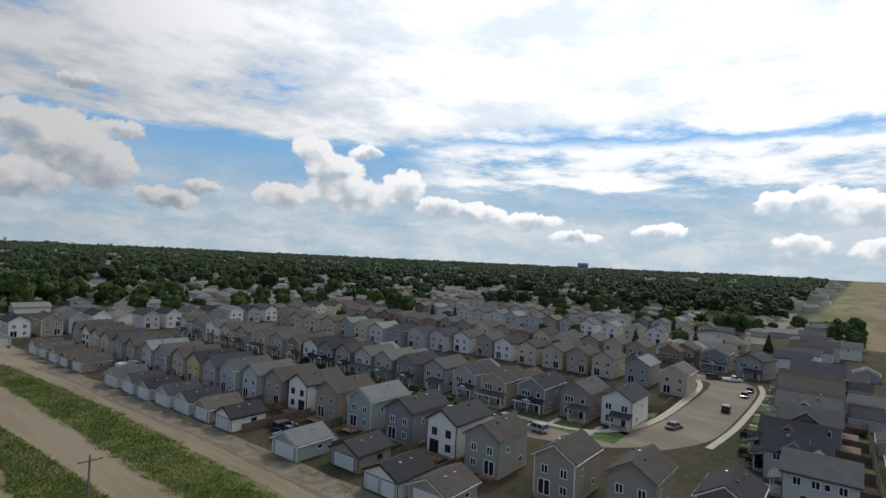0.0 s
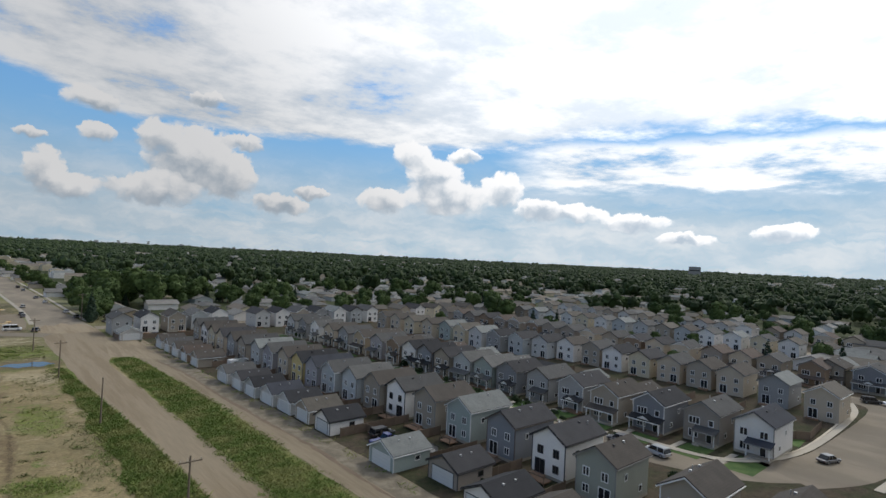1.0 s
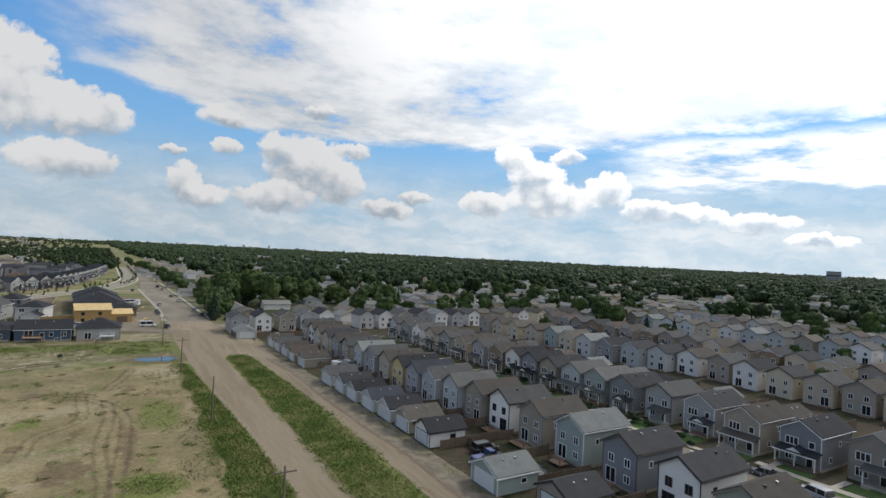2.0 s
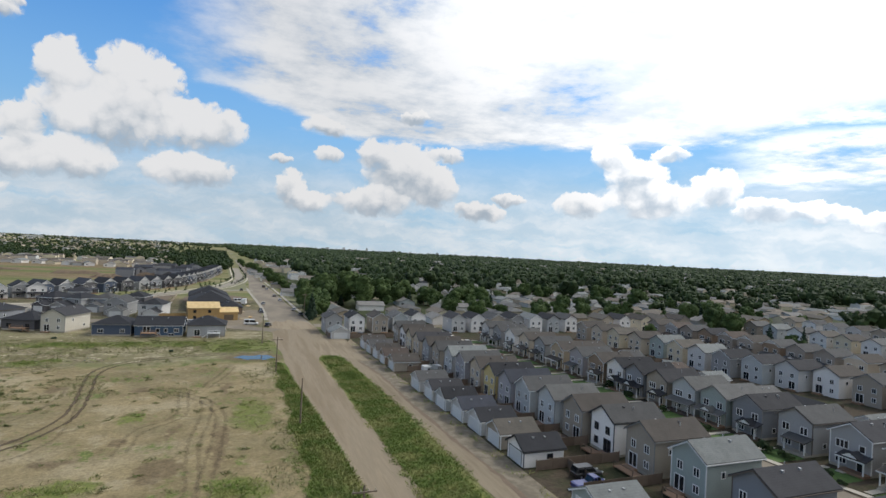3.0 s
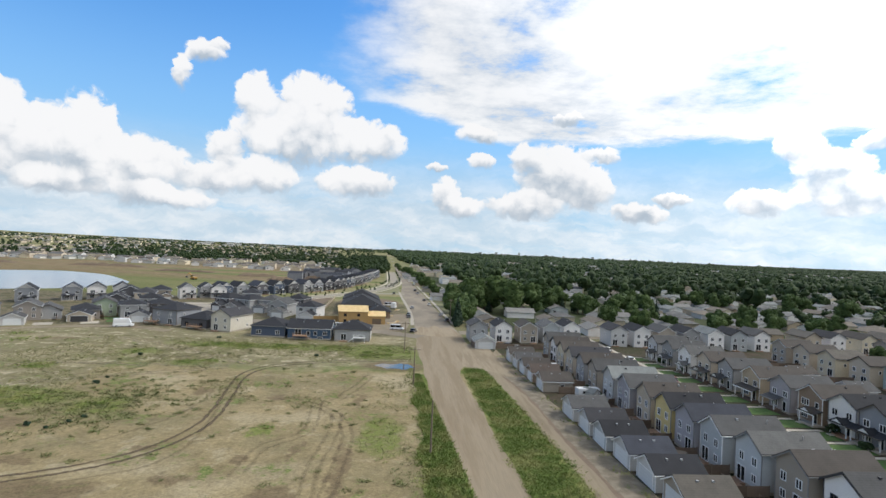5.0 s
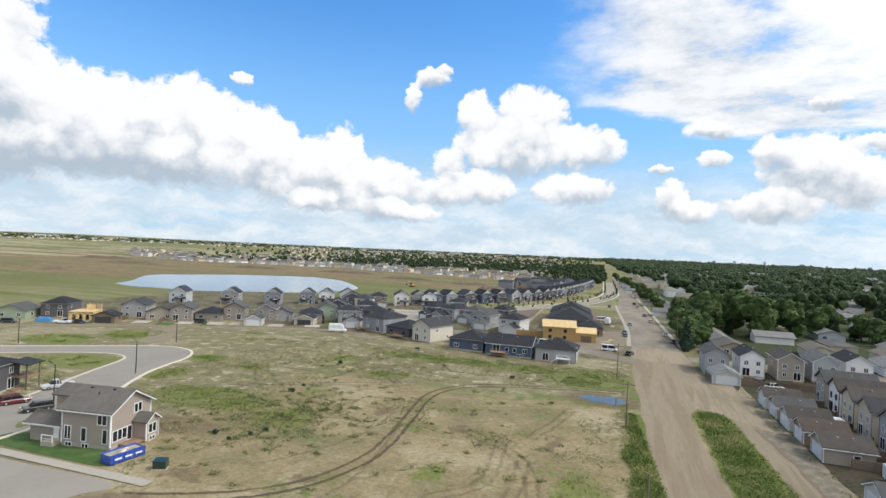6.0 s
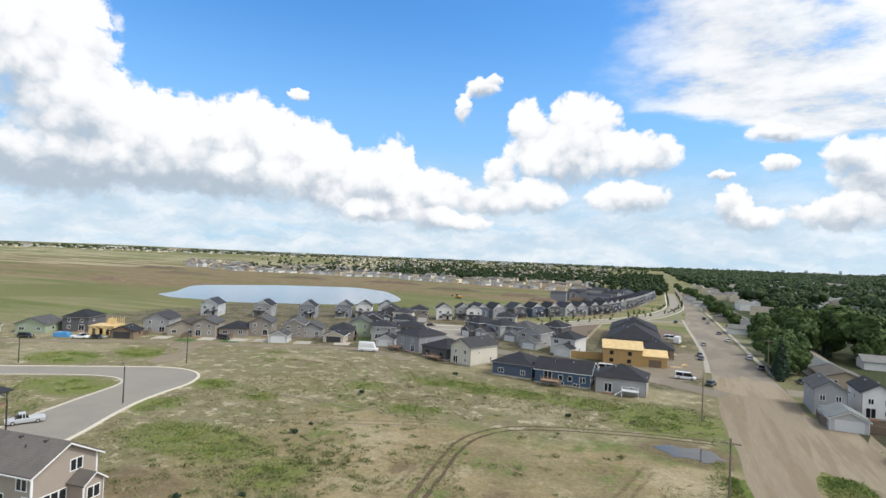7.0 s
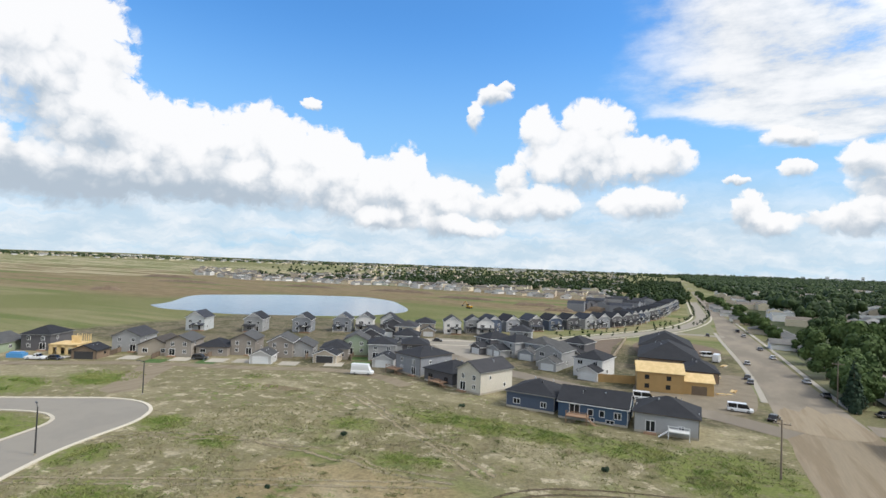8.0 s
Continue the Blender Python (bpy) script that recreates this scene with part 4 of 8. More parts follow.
# ---- roads ----
rng = random.Random(5)
left = smooth_line([(31.0, -10), (30.2, 60), (29.3, 90), (27.0, 130), (25.2, 165), (24.6, 195), (24.0, 232), (24.4, 300), (19.8, 400), (18.4, 450), (18.5, 560), (14.0, 720), (8.0, 900), (0.0, 1150), (-20, 1700), (-82, 3300)], 6)
right = smooth_line([(38.5, -10), (37.3, 60), (36.2, 100), (35.6, 140), (34.6, 172), (39.5, 196), (42.0, 235), (38.6, 300), (35.3, 400), (28.5, 560), (23.5, 700), (11, 1150), (-8, 1700), (-66, 3300)], 6)


def strip_between(a, b, z, name, mat, label, category, wob=0.0):
    s = Shape()
    n = min(len(a), len(b))
    ia = [a[round(i * (len(a) - 1) / (n - 1))] for i in range(n)]
    ib = [b[round(i * (len(b) - 1) / (n - 1))] for i in range(n)]
    for p, q in zip(ia, ib):
        s.v += [(p[0] + rng.uniform(-wob, wob), p[1], z + far_rise(*p)), (q[0] + rng.uniform(-wob, wob), q[1], z + far_rise(*q))]
    s.f += [(2 * i, 2 * i + 1, 2 * i + 3, 2 * i + 2) for i in range(n - 1)]
    return tagged(new(name, s.mesh(name, mat)), label, category, kind="structure")


strip_between([p for p in left if p[1] < 250], [p for p in right if p[1] < 250], 0.03, "road", GRAVEL, "wide sandy gravel road with worn tyre lines", "road", 0.35)
strip_between([p for p in left if p[1] > 244], [p for p in right if p[1] > 244], 0.045, "road", ASPHALT, "dusty asphalt avenue running to the skyline", "road")
dust = random.Random(12)
sheet("road", [(x + dust.uniform(-0.25, 0.25), y + dust.uniform(-0.25, 0.25)) for x, y in smooth_line([(24.8, 238), (25.4, 252), (27.5, 259), (30.0, 256), (33.0, 264), (35.5, 257), (38.0, 260), (40.8, 250), (41.0, 238), (33.0, 234), (24.8, 238)], 1.6)[:-1]], GRAVEL, 0.06, "gravel dragged over the start of the avenue", "road")
DRAIN = [(49.2, 50), (49.5, 75), (49.6, 88), (48.8, 100), (48.3, 114), (47.8, 130), (47.9, 148), (47.0, 162), (45.5, 172)]
strip_between(smooth_line([(45.8, -10), (45.5, 90), (44.4, 140), (43.0, 168), (41.0, 182)], 5), smooth_line([(55.4, -10), (54.6, 60), (54.0, 90), (53.6, 110), (52.6, 135), (51.8, 160), (51.2, 190), (50.6, 212)], 5), 0.035, "lane", LANE, "gravel service lane behind the garages", "lane", 0.3)
sheet("lane", [(36, 183), (41.5, 179), (48.6, 172), (48.7, 214), (41, 222)], LANE, 0.04, "gravel mouth where lane meets road", "lane")
strip_between(smooth_line([(x + 0.2, y) for x, y in DRAIN], 5), smooth_line([(54.8, 50), (54.4, 75), (54.0, 90), (53.6, 110), (52.6, 135), (51.9, 155), (51.6, 172)], 5), 0.045, "apron", APRON, "trodden earth and gravel apron before the garages", "apron", 0.3)
tagged(new("gutter", ribbon(smooth_line(DRAIN, 2), 0.7, 0.06, None, 0.25, rng).mesh("gutter", SOIL)), "dark damp gutter line along the lane", "gutter", kind="structure")
# ---- streets and lawns of the housing blocks ----
def strip(name, pts, width, z, mat, label, category, step=3.0):
    return tagged(new(name, ribbon(smooth_line(pts, step), width, z).mesh(name, mat)), label, category, kind="structure")


def kerb(pts, label="pale concrete kerb along the street", w=0.45, h=0.15):
    line = smooth_line(pts, 1.5)
    s = ribbon(line, w, h)
    k = len(s.v)
    s.v += [(x, y, -0.05) for x, y, _ in s.v]
    n = len(line)
    for i in range(n - 1):
        s.f += [(2 * i + 2, k + 2 * i + 2, k + 2 * i, 2 * i), (2 * i + 1, k + 2 * i + 1, k + 2 * i + 3, 2 * i + 3)]
    return tagged(new("kerb", s.mesh("kerb", KERB)), label, "kerb", kind="structure")


strip("street", [(90.0, 250), (88.6, 200), (88.4, 160), (90.5, 120), (94.0, 75), (97.5, 48), (106, 34.5), (125, 28.5), (150, 27.5)], 8.0, 0.04, ASPHALT, "grey residential street between house fronts", "street")
strip("street", [(107, 33.5), (118, 28.5), (135, 27.2), (172, 27.5), (184, 31), (189, 40)], 12.0, 0.05, ASPHALT, "wide grey bend of the residential street", "street")
strip("street", [(300, 40), (330, 40), (470, 42), (590, 48)], 9.0, 0.05, ASPHALT, "grey street running on between bungalows", "street")
strip("pavement", [(103.5, 62), (103.6, 47), (108.0, 39.3), (125, 34.4), (165, 34.9), (181, 38.5)], 1.4, 0.15, CONCRETE, "pale concrete pavement along the street", "pavement")
strip("street", [(184, 250), (185, 160), (186, 90), (187, 45), (188, 32)], 9.0, 0.045, ASPHALT, "grey residential street among houses", "street")
strip("street", [(280, 250), (280, 160), (281, 90), (262, 40)], 9.0, 0.05, ASPHALT, "grey residential street among houses", "street")
strip("street", [(42, 246), (150, 246), (330, 244)], 9.0, 0.055, ASPHALT, "grey cross street below the trees", "street")
kerb([(104.2, 62), (104.4, 47), (108.8, 40.2), (125, 35.2), (165, 35.8)])
strip("pavement", [(112, 21.5), (135, 19.9), (172, 20.1), (187, 22.5)], 1.4, 0.14, CONCRETE, "pale concrete pavement along the bend", "pavement")

rng = random.Random(11)


def row_house(x, y, wall, roof, style, rz=-90, w=6.3, d=10.4, h=6.0, rise=1.9, trim=None, hip=False, group="", extras=True):
    return house(pose(x, y, 0, rz=rz), w, d, h, rise, wall, roof, style, trim, hip, rng, group, extras)


# the first row, its back doors towards the lane
FIRST_ROW = [
    (72.5, 12.0, "brown", "charcoal", 0), (72.0, 23.0, "taupe", "brown", 0), (71.0, 33.5, "taupe", "brown", 0), (71.2, 46.0, "grey green", "brown", 0), (72.8, 55.3, "white", "dark grey", 1), (72.6, 65.0, "slate blue", "dark grey", 0),
    (72.6, 75.3, "teal", "pale grey", 0), (72.0, 84.3, "taupe", "brown", 0), (71.6, 93.2, "white", "mid grey", 1), (70.4, 100.3, "taupe", "brown", 0),
    (69.3, 107.5, "pale blue", "weathered grey", 0), (68.2, 115.0, "pale blue", "mid grey", 0), (67.4, 121.6, "lavender grey", "slate", 0), (67.2, 128.8, "yellow", "charcoal", 0),
    (67.0, 136.4, "beige", "brown", 0), (66.0, 143.6, "lavender grey", "mid grey", 0), (65.6, 151.0, "light grey", "pale grey", 0), (64.8, 159.0, "taupe", "mid grey", 0),
    (64.6, 167.0, "grey", "brown", 0), (64.4, 175.5, "beige", "dark grey", 0), (64.6, 184.0, "cream", "brown", 0), (65.0, 192.8, "white", "brown", 1), (65.3, 202.0, "taupe", "mid grey", 0),
]
for x, y, wall, roof, dark in FIRST_ROW:
    row_house(x, y, wall, roof, "rear", trim=DARK_TRIM if dark else TRIM, group="houses of the first row", w=6.2 if y < 95 else 5.9, d=9.0 if y < 50 else 10.4)
# the second row faces the first across the street
SECOND_ROW = [
    (112.5, 39.5, "white", "slate"), (111.5, 48.4, "warm grey", "mid grey"), (109.0, 57.8, "slate blue", "charcoal"), (107.5, 67.0, "taupe", "brown"), (108.5, 76.2, "grey", "dark grey"),
    (108.0, 85.4, "grey", "mid grey"), (106.8, 94.2, "slate blue", "dark grey"), (106.2, 101.8, "teal", "weathered grey"), (105.8, 109.4, "pale blue", "weathered grey"), (105.2, 117.0, "taupe", "dark grey"),
    (104.8, 124.2, "slate blue", "charcoal"), (104.6, 131.2, "white", "charcoal"), (104.0, 138.6, "brown", "brown"), (103.6, 147.0, "lavender grey", "mid grey"), (103.2, 156.5, "tan", "brown"),
    (102.8, 166.0, "grey", "mid grey"), (102.2, 175.0, "beige", "brown"), (101.6, 184.0, "white", "weathered grey"), (101.4, 193.5, "grey", "mid grey"), (101.2, 203.0, "light grey", "mid grey"),
]
for x, y, wall, roof in SECOND_ROW:
    row_house(x, y, wall, roof, "front", group="houses of the second row", w=6.5, d=10.8)
# the third row shows its backs
THIRD_ROW = [
    (153.0, 38.6, "beige", "tan"), (157.5, 49.8, "grey", "pale grey"), (160.0, 61.0, "beige", "brown"), (160.5, 69.5, "taupe", "brown"), (160.0, 78.0, "beige", "mid grey"),
    (159.5, 87.0, "cream", "dark grey"), (160.0, 96.5, "white", "charcoal"), (161.0, 105.0, "taupe", "mid grey"), (160.0, 114.5, "white", "brown"), (156.0, 122.5, "light grey", "dark grey"),
    (153.0, 131.0, "pale blue", "dark grey"), (150.5, 139.5, "grey", "charcoal"), (150.0, 148.5, "light grey", "pale grey"), (150.0, 157.5, "cream", "tan"), (151.0, 167.0, "teal", "pale grey"),
    (149.0, 176.0, "beige", "brown"), (147.0, 185.5, "cream", "tan"), (146.5, 195.0, "beige", "brown"), (146.0, 204.5, "taupe", "brown"),
]
for x, y, wall, roof in THIRD_ROW:
    row_house(x, y, wall, roof, "rear", group="houses of the third row", w=6.8, d=10.5, extras=False)
for i, y in enumerate(np.arange(52, 212, 9.4)):
    row_house(195.5 - 0.03 * (y - 50), y + rng.uniform(-1, 1), rng.choice(("taupe", "grey", "beige", "warm grey", "brown")), rng.choice(("mid grey", "brown", "dark grey", "rust")), "front", group="houses of the fourth row", extras=False, w=6.8)
for i, y in enumerate(np.arange(62, 216, 10.4)):
    row_house(252.0 - 0.04 * (y - 60), y + rng.uniform(-1, 1), ("pale blue", "white", "cream", "white", "white", "pale blue", "taupe", "light grey")[i % 8], ("brown", "tan", "mid grey", "pale grey", "weathered grey")[i % 5], "rear", group="houses of the fifth row", extras=False, w=7.2)
for i, y in enumerate(np.arange(60, 230, 11.0)):
    row_house(296.0, y + rng.uniform(-1, 1), rng.choice(("white", "beige", "light grey", "taupe")), rng.choice(("mid grey", "brown", "tan", "rust")), "front", group="houses of the sixth row", extras=False, w=7.2)
# gables turned to the south at the top of the blocks
for x, y, wall, roof in ((46.6, 224, "grey", "mid grey"), (56.0, 226, "white", "charcoal"), (65.5, 226, "taupe", "brown"), (74.5, 228, "pale blue", "weathered grey"), (83.5, 232, "white", "charcoal"),
                         (99.5, 226, "light grey", "dark grey"), (108.5, 226, "white", "charcoal"), (118.0, 226, "taupe", "mid grey"), (127.5, 226, "grey", "charcoal"), (136.5, 225, "white", "pale grey"), (145.5, 225, "pale blue", "charcoal"), (155.5, 226, "white", "mid grey"),
                         (176.0, 226, "beige", "tan"), (187.0, 227, "white", "dark grey"), (199.0, 226, "cream", "brown"), (211.0, 227, "beige", "tan"), (224.0, 227, "taupe", "brown")):
    row_house(x, y, wall, roof, "rear", rz=0, group="houses at the cross street", d=11.0, extras=x < 90)
# south of the bend
for x, y, wall, roof, rz in ((203.0, 48.5, "taupe", "brown", -90), (202.5, 38.2, "slate blue", "mid grey", -90), (197.5, 27.0, "grey", "dark grey", -105)):
    row_house(x, y, wall, roof, "front", rz=rz, group="houses along the bend", w=8.0)
def bend_house(x, y, w, d, wall, roof, rng):
    """A deep house with a cross gable over its front and windows along its flank."""
    top = rng.choice((4.8, 5.2, 5.6))
    root = row_house(x, y, wall, roof, "front", rz=180, group="houses along the bend", w=w, d=d, h=top, rise=rng.choice((2.1, 2.6)))
    LITE[0] = True
    for u in (d * 0.2, d * 0.45, d * 0.8):
        window(root, "R", u, 3.5, 0.9, 1.0, w, d, 2)
        window(root, "L", u, 1.1, 0.8, 1.0, w, d, 1)
    LITE[0] = False
    at = pose(0, d * 0.45, top, rz=rng.choice((-90, 90)))
    s, e = gable_roof(4.2, w / 2 + 0.3, 0.0, 1.6, 0.3)
    part("cross_gable_roof", s, roof_mat(roof), root, at=at)
    part("cross_gable_wall", shell(4.0, w / 2 - 0.05, 0.0, 1.5), wall_mat(wall), root, at=at)
    part("back_deck", Shape().box(-w * 0.35, d + 0.02, 0.9, w * 0.3, d + 3.0, 1.05), TIMBER, root, "weathered raised back deck")


for x, y, w, d, wall, roof in ((197.0, 15.5, 11.0, 13.0, "light grey", "slate"), (178.0, 16.5, 9.6, 14.0, "brown", "brown"), (164.5, 16.0, 9.0, 13.0, "brown", "brown"), (151.5, 15.0, 8.6, 12.5, "taupe", "brown"), (139.5, 13.5, 7.8, 11.0, "grey", "weathered grey"), (129.0, 12.5, 7.6, 10.0, "slate blue", "mid grey"), (118.0, 13.0, 7.6, 9.5, "brown", "charcoal"), (107.5, 11.5, 7.4, 9.0, "light grey", "slate"), (97.0, 9.0, 7.4, 9.0, "light grey", "weathered grey")):
    bend_house(x + rng.uniform(-0.6, 0.6), y + rng.uniform(-1.2, 1.2), w, d, wall, roof, rng)
for i, (x, y) in enumerate(((222, 22), (240, 21), (256, 19), (272, 15), (284, 9), (300, 20), (318, 22), (336, 18), (352, 22), (372, 20), (392, 22), (300, 48), (318, 51), (338, 49), (356, 52), (378, 50))):
    row_house(x, y, ("white", "white", "light grey", "beige", "white", "taupe")[i % 6], ("slate", "mid grey", "dark grey", "brown", "weathered grey")[i % 5], "front", rz=180 if y < 30 else 0, group="houses along the bend", extras=False, w=8.4, d=10.0 + i % 3, h=5.6 - 0.4 * (i % 3))

# garages along the lane
GARAGES = [
    (56.2, 44.6, 6.4, "grey green", "brown", 1), (55.3, 52.4, 6.6, "white", "charcoal", 2), (58.0, 63.0, 6.4, "warm grey", "dark grey", 1), (54.2, 73.2, 6.4, "teal", "pale grey", 1), (54.6, 92.6, 5.4, "white", "charcoal", 1),
    (54.6, 100.6, 5.6, "taupe", "tan", 1), (54.2, 107.8, 5.8, "light grey", "charcoal", 1), (53.8, 115.4, 6.2, "light grey", "slate", 1), (53.2, 123.2, 5.8, "pale blue", "charcoal", 1), (53.0, 130.4, 5.8, "light grey", "dark grey", 1), (52.6, 139.0, 6.6, "light grey", "mid grey", 1),
    (52.4, 160.5, 6.0, "taupe", "brown", 1), (52.0, 169.0, 5.8, "brown", "rust", 1), (51.8, 177.0, 5.8, "light grey", "brown", 1), (51.6, 185.0, 5.8, "taupe", "mid grey", 1), (51.4, 193.5, 6.0, "light grey", "brown", 1),
]
for x, y, w, wall, roof, doors in GARAGES:
    garage(pose(x, y, 0, rz=-90), w, 7.2 if doors == 1 else 8.0, wall, roof, doors, DARK_TRIM if wall in ("white", "warm grey") else TRIM, rng)
garage(pose(47.2, 211.5, 0, rz=0), 6.6, 8.0, "light grey", "pale grey", 1, None, rng)
# yards between the second and third rows hold a few garages
for x, y, roof in ((131, 72, "brown"), (132, 88, "pale grey"), (133, 97, "charcoal"), (130, 112, "weathered grey"), (131, 128, "pale grey"), (129, 140, "rust"), (130, 160, "mid grey"), (129, 178, "brown")):
    garage(pose(x, y, 0, rz=-90 + 90 * (int(y) % 2)), 6.2, 6.8, "light grey", roof, 1, None, rng, "garages in the back yards")

for x, y, roof in ((192, -4, "charcoal"), (173, -6, "weathered grey"), (155, -6, "dark grey"), (140, -7, "brown"), (210, -3, "mid grey"), (124, -8, "dark grey"), (232, -3, "weathered grey")):
    garage(pose(x, y, 0, rz=rng.choice((90, 0))), 6.4, 7.0, rng.choice(("taupe", "grey", "light grey")), roof, 1, None, rng, "garages in the back yards")
# ---- lawns, paths and fences of the blocks ----
rng = random.Random(31)
for x, y, *_ in FIRST_ROW:
    if y > 50:
        sheet("lawn", [(x + 11.6, y - 3.2), (84.3, y - 3.2), (84.3, y + 2.0), (x + 11.6, y + 2.0)], LAWN, 0.05, "small green front lawn beside the street", "lawn")
        sheet("path", [(x + 10.6, y + 2.3), (84.4, y + 2.3), (84.4, y + 3.3), (x + 10.6, y + 3.3)], CONCRETE, 0.06, "narrow pale front path to the street", "path")
for x, y, *_ in SECOND_ROW:
    e = 101.5 if y < 70 else 98.4 if y < 95 else 96.0 if y < 125 else 94.0
    if x - e > 2.5:
        sheet("lawn", [(e, y - 3.6), (x - 2.1, y - 3.6), (x - 2.1, y + 1.4), (e, y + 1.4)], LAWN, 0.05, "small green front lawn beside the street", "lawn")
        sheet("path", [(e, y + 1.7), (x - 2.1, y + 1.7), (x - 2.1, y + 2.8), (e, y + 2.8)], CONCRETE, 0.06, "narrow pale front path to the street", "path")
sheet("lawn", [(126, 35.8), (138, 36.8), (138, 44), (126, 44)], LAWN, 0.05, "green corner lawn behind the fence", "lawn")
strip("pavement", [(93.4, 240), (93.2, 180), (93.4, 150), (95.4, 120), (98.0, 85), (101.0, 62)], 1.3, 0.13, CONCRETE, "pale concrete pavement along the street", "pavement")
fence((125.5, 43.8), (133, 35.8), 1.7)
fence((133, 35.8), (146, 36.8), 1.7)
fence((125.5, 52.5), (150, 53.5), 1.7)
for i, (x, y, *_) in enumerate(FIRST_ROW[:-1]):
    ny = (y + FIRST_ROW[i + 1][1]) / 2
    start = 58.5 if y < 90 else 60.5
    if y > 40:
        fence((start, ny), (x - 0.3, ny), 1.6)
for y0, y1 in ((78.5, 88.5), (142.5, 156.5)):
    fence((56.0, y1), (62.0, y1), 1.6)
fence((43.2, 216.5), (43.6, 222.0), 1.7)
fence((44.0, 213.5), (43.2, 216.5), 1.7)
fence((50.6, 212.8), (55.0, 213.2), 1.7)
fence((55.0, 213.2), (70.0, 214.0), 1.7)
for y in np.arange(64, 210, 18.6):
    fence((121.5, y), (148.0, y + 1.0), 1.7)
for a in np.arange(62, 205, 24):
    fence((134.5, a), (134.3, a + 18), 1.7)
tagged(fence((61.5, 78.7), (61.7, 89.0), 1.5), "low brown board fence by the parking bay")

for x in (103, 113.5, 124, 134, 145.5, 157.5, 170, 183.5, 197):
    fence((x, -3.5 + (x - 100) * 0.03), (x, 4.5 + (x - 100) * 0.05), 1.7)
fence((95, -4.0), (210, -1.0), 1.7)
for x, y in ((118, -1.0), (139, -0.5), (163, 0.5), (176, 0.5)):
    sheet("lawn", [(x - 4, y - 2.4), (x + 4, y - 2.2), (x + 4, y + 2.4), (x - 4, y + 2.2)], LAWN, 0.05, "patchy green lawn in a back yard", "lawn")
for x, y in ((187, 19.5), (171, 19.0), (158, 18.5), (145, 18.0), (134, 17.5), (123.5, 17)):
    sheet("lawn", [(x - 4.6, y - 3.5), (x + 2.2, y - 3.5), (x + 2.2, y + 0.4), (x - 4.6, y + 0.4)], LAWN, 0.05, "green front lawn beside the street", "lawn")
    sheet("path", [(x + 2.6, y - 3.5), (x + 3.8, y - 3.5), (x + 3.8, y + 0.8), (x + 2.6, y + 0.8)], CONCRETE, 0.06, "narrow pale front path to the street", "path")


def camper(m):
    root = thing("camper_trailer", m, "white camper trailer parked beside the lane", "camper trailer", "trailers by the garages")
    part("trailer_body", Shape().slab([(-2.6, -1.1, 2.5), (2.5, -1.1, 2.55), (2.5, 1.1, 2.55), (-2.6, 1.1, 2.5)], (0, 0, -2.0)), PAINTS["white"], root)
    part("window_strip", Shape().box(-1.6, -1.13, 1.5, 1.2, -1.09, 2.05), PANE, root)
    part("roof_hatch", Shape().box(-0.4, -0.3, 2.5, 0.4, 0.3, 2.7), GALV, root)
    part("drawbar", Shape().tube((2.4, 0, 0.5), (3.6, 0, 0.45), 0.07, 0.05, 6), METAL, root)
    for y in (-1.05, 1.05):
        part("wheel", Shape().tube((0, y - 0.1, 0.35), (0, y + 0.1, 0.35), 0.35, 0.35, 12), RUBBER, root)


camper(pose(61.5, 152.5, 0, rz=3))
camper(pose(59.5, 178.5, 0, rz=4))


def shed(m, wall, roof):
    root = thing("garden_shed", m, f"small {wall} garden shed with {roof} roof", "shed", "sheds in the yards")
    part("wall", shell(2.4, 3.0, 2.0, 0.7), wall_mat(wall), root)
    s, e = gable_roof(2.4, 3.0, 2.0, 0.7, 0.2, 0.1)
    part("roof", s, roof_mat(roof), root)
    part("shed_door", Shape().box(-0.5, -0.04, 0.05, 0.5, 0, 1.85), TRIM, root)


for x, y, wall, roof in ((62.5, 70.5, "grey", "mid grey"), (62.8, 150.5, "light grey", "pale grey"), (62.5, 146.0, "white", "pale grey"), (62.0, 97.0, "brown", "brown"), (63.0, 113.0, "grey", "brown"),
                         (127.0, 83.0, "white", "pale grey"), (138.0, 104.0, "white", "pale grey"), (141.0, 92.0, "brown", "rust"), (140.0, 118.0, "brown", "brown"), (126.0, 122.0, "white", "pale grey"), (139.0, 151.0, "white", "pale grey"), (127.0, 168.0, "brown", "brown")):
    shed(pose(x, y, 0, rz=rng.uniform(0, 360)), wall, roof)
for x, y, *_ in FIRST_ROW:
    if 50 < y < 200:
        root = thing("deck", pose(x, y, 0, rz=-90), "low brown timber deck behind the house", "deck", "decks of the first row")
        w = rng.uniform(2.6, 4.6)
        part("deck_floor", Shape().box(-w / 2, -3.2, 0.36, w / 2, -1.32, 0.5), DECKING if rng.random() < 0.6 else TIMBER, root)
        part("rail", Shape().box(-w / 2, -3.2, 1.25, w / 2, -3.1, 1.35), TIMBER, root)
        for px in (-w / 2 + 0.08, w / 2 - 0.08):
            part("post", Shape().box(px - 0.06, -3.2, 0, px + 0.06, -3.08, 1.35), TIMBER, root)


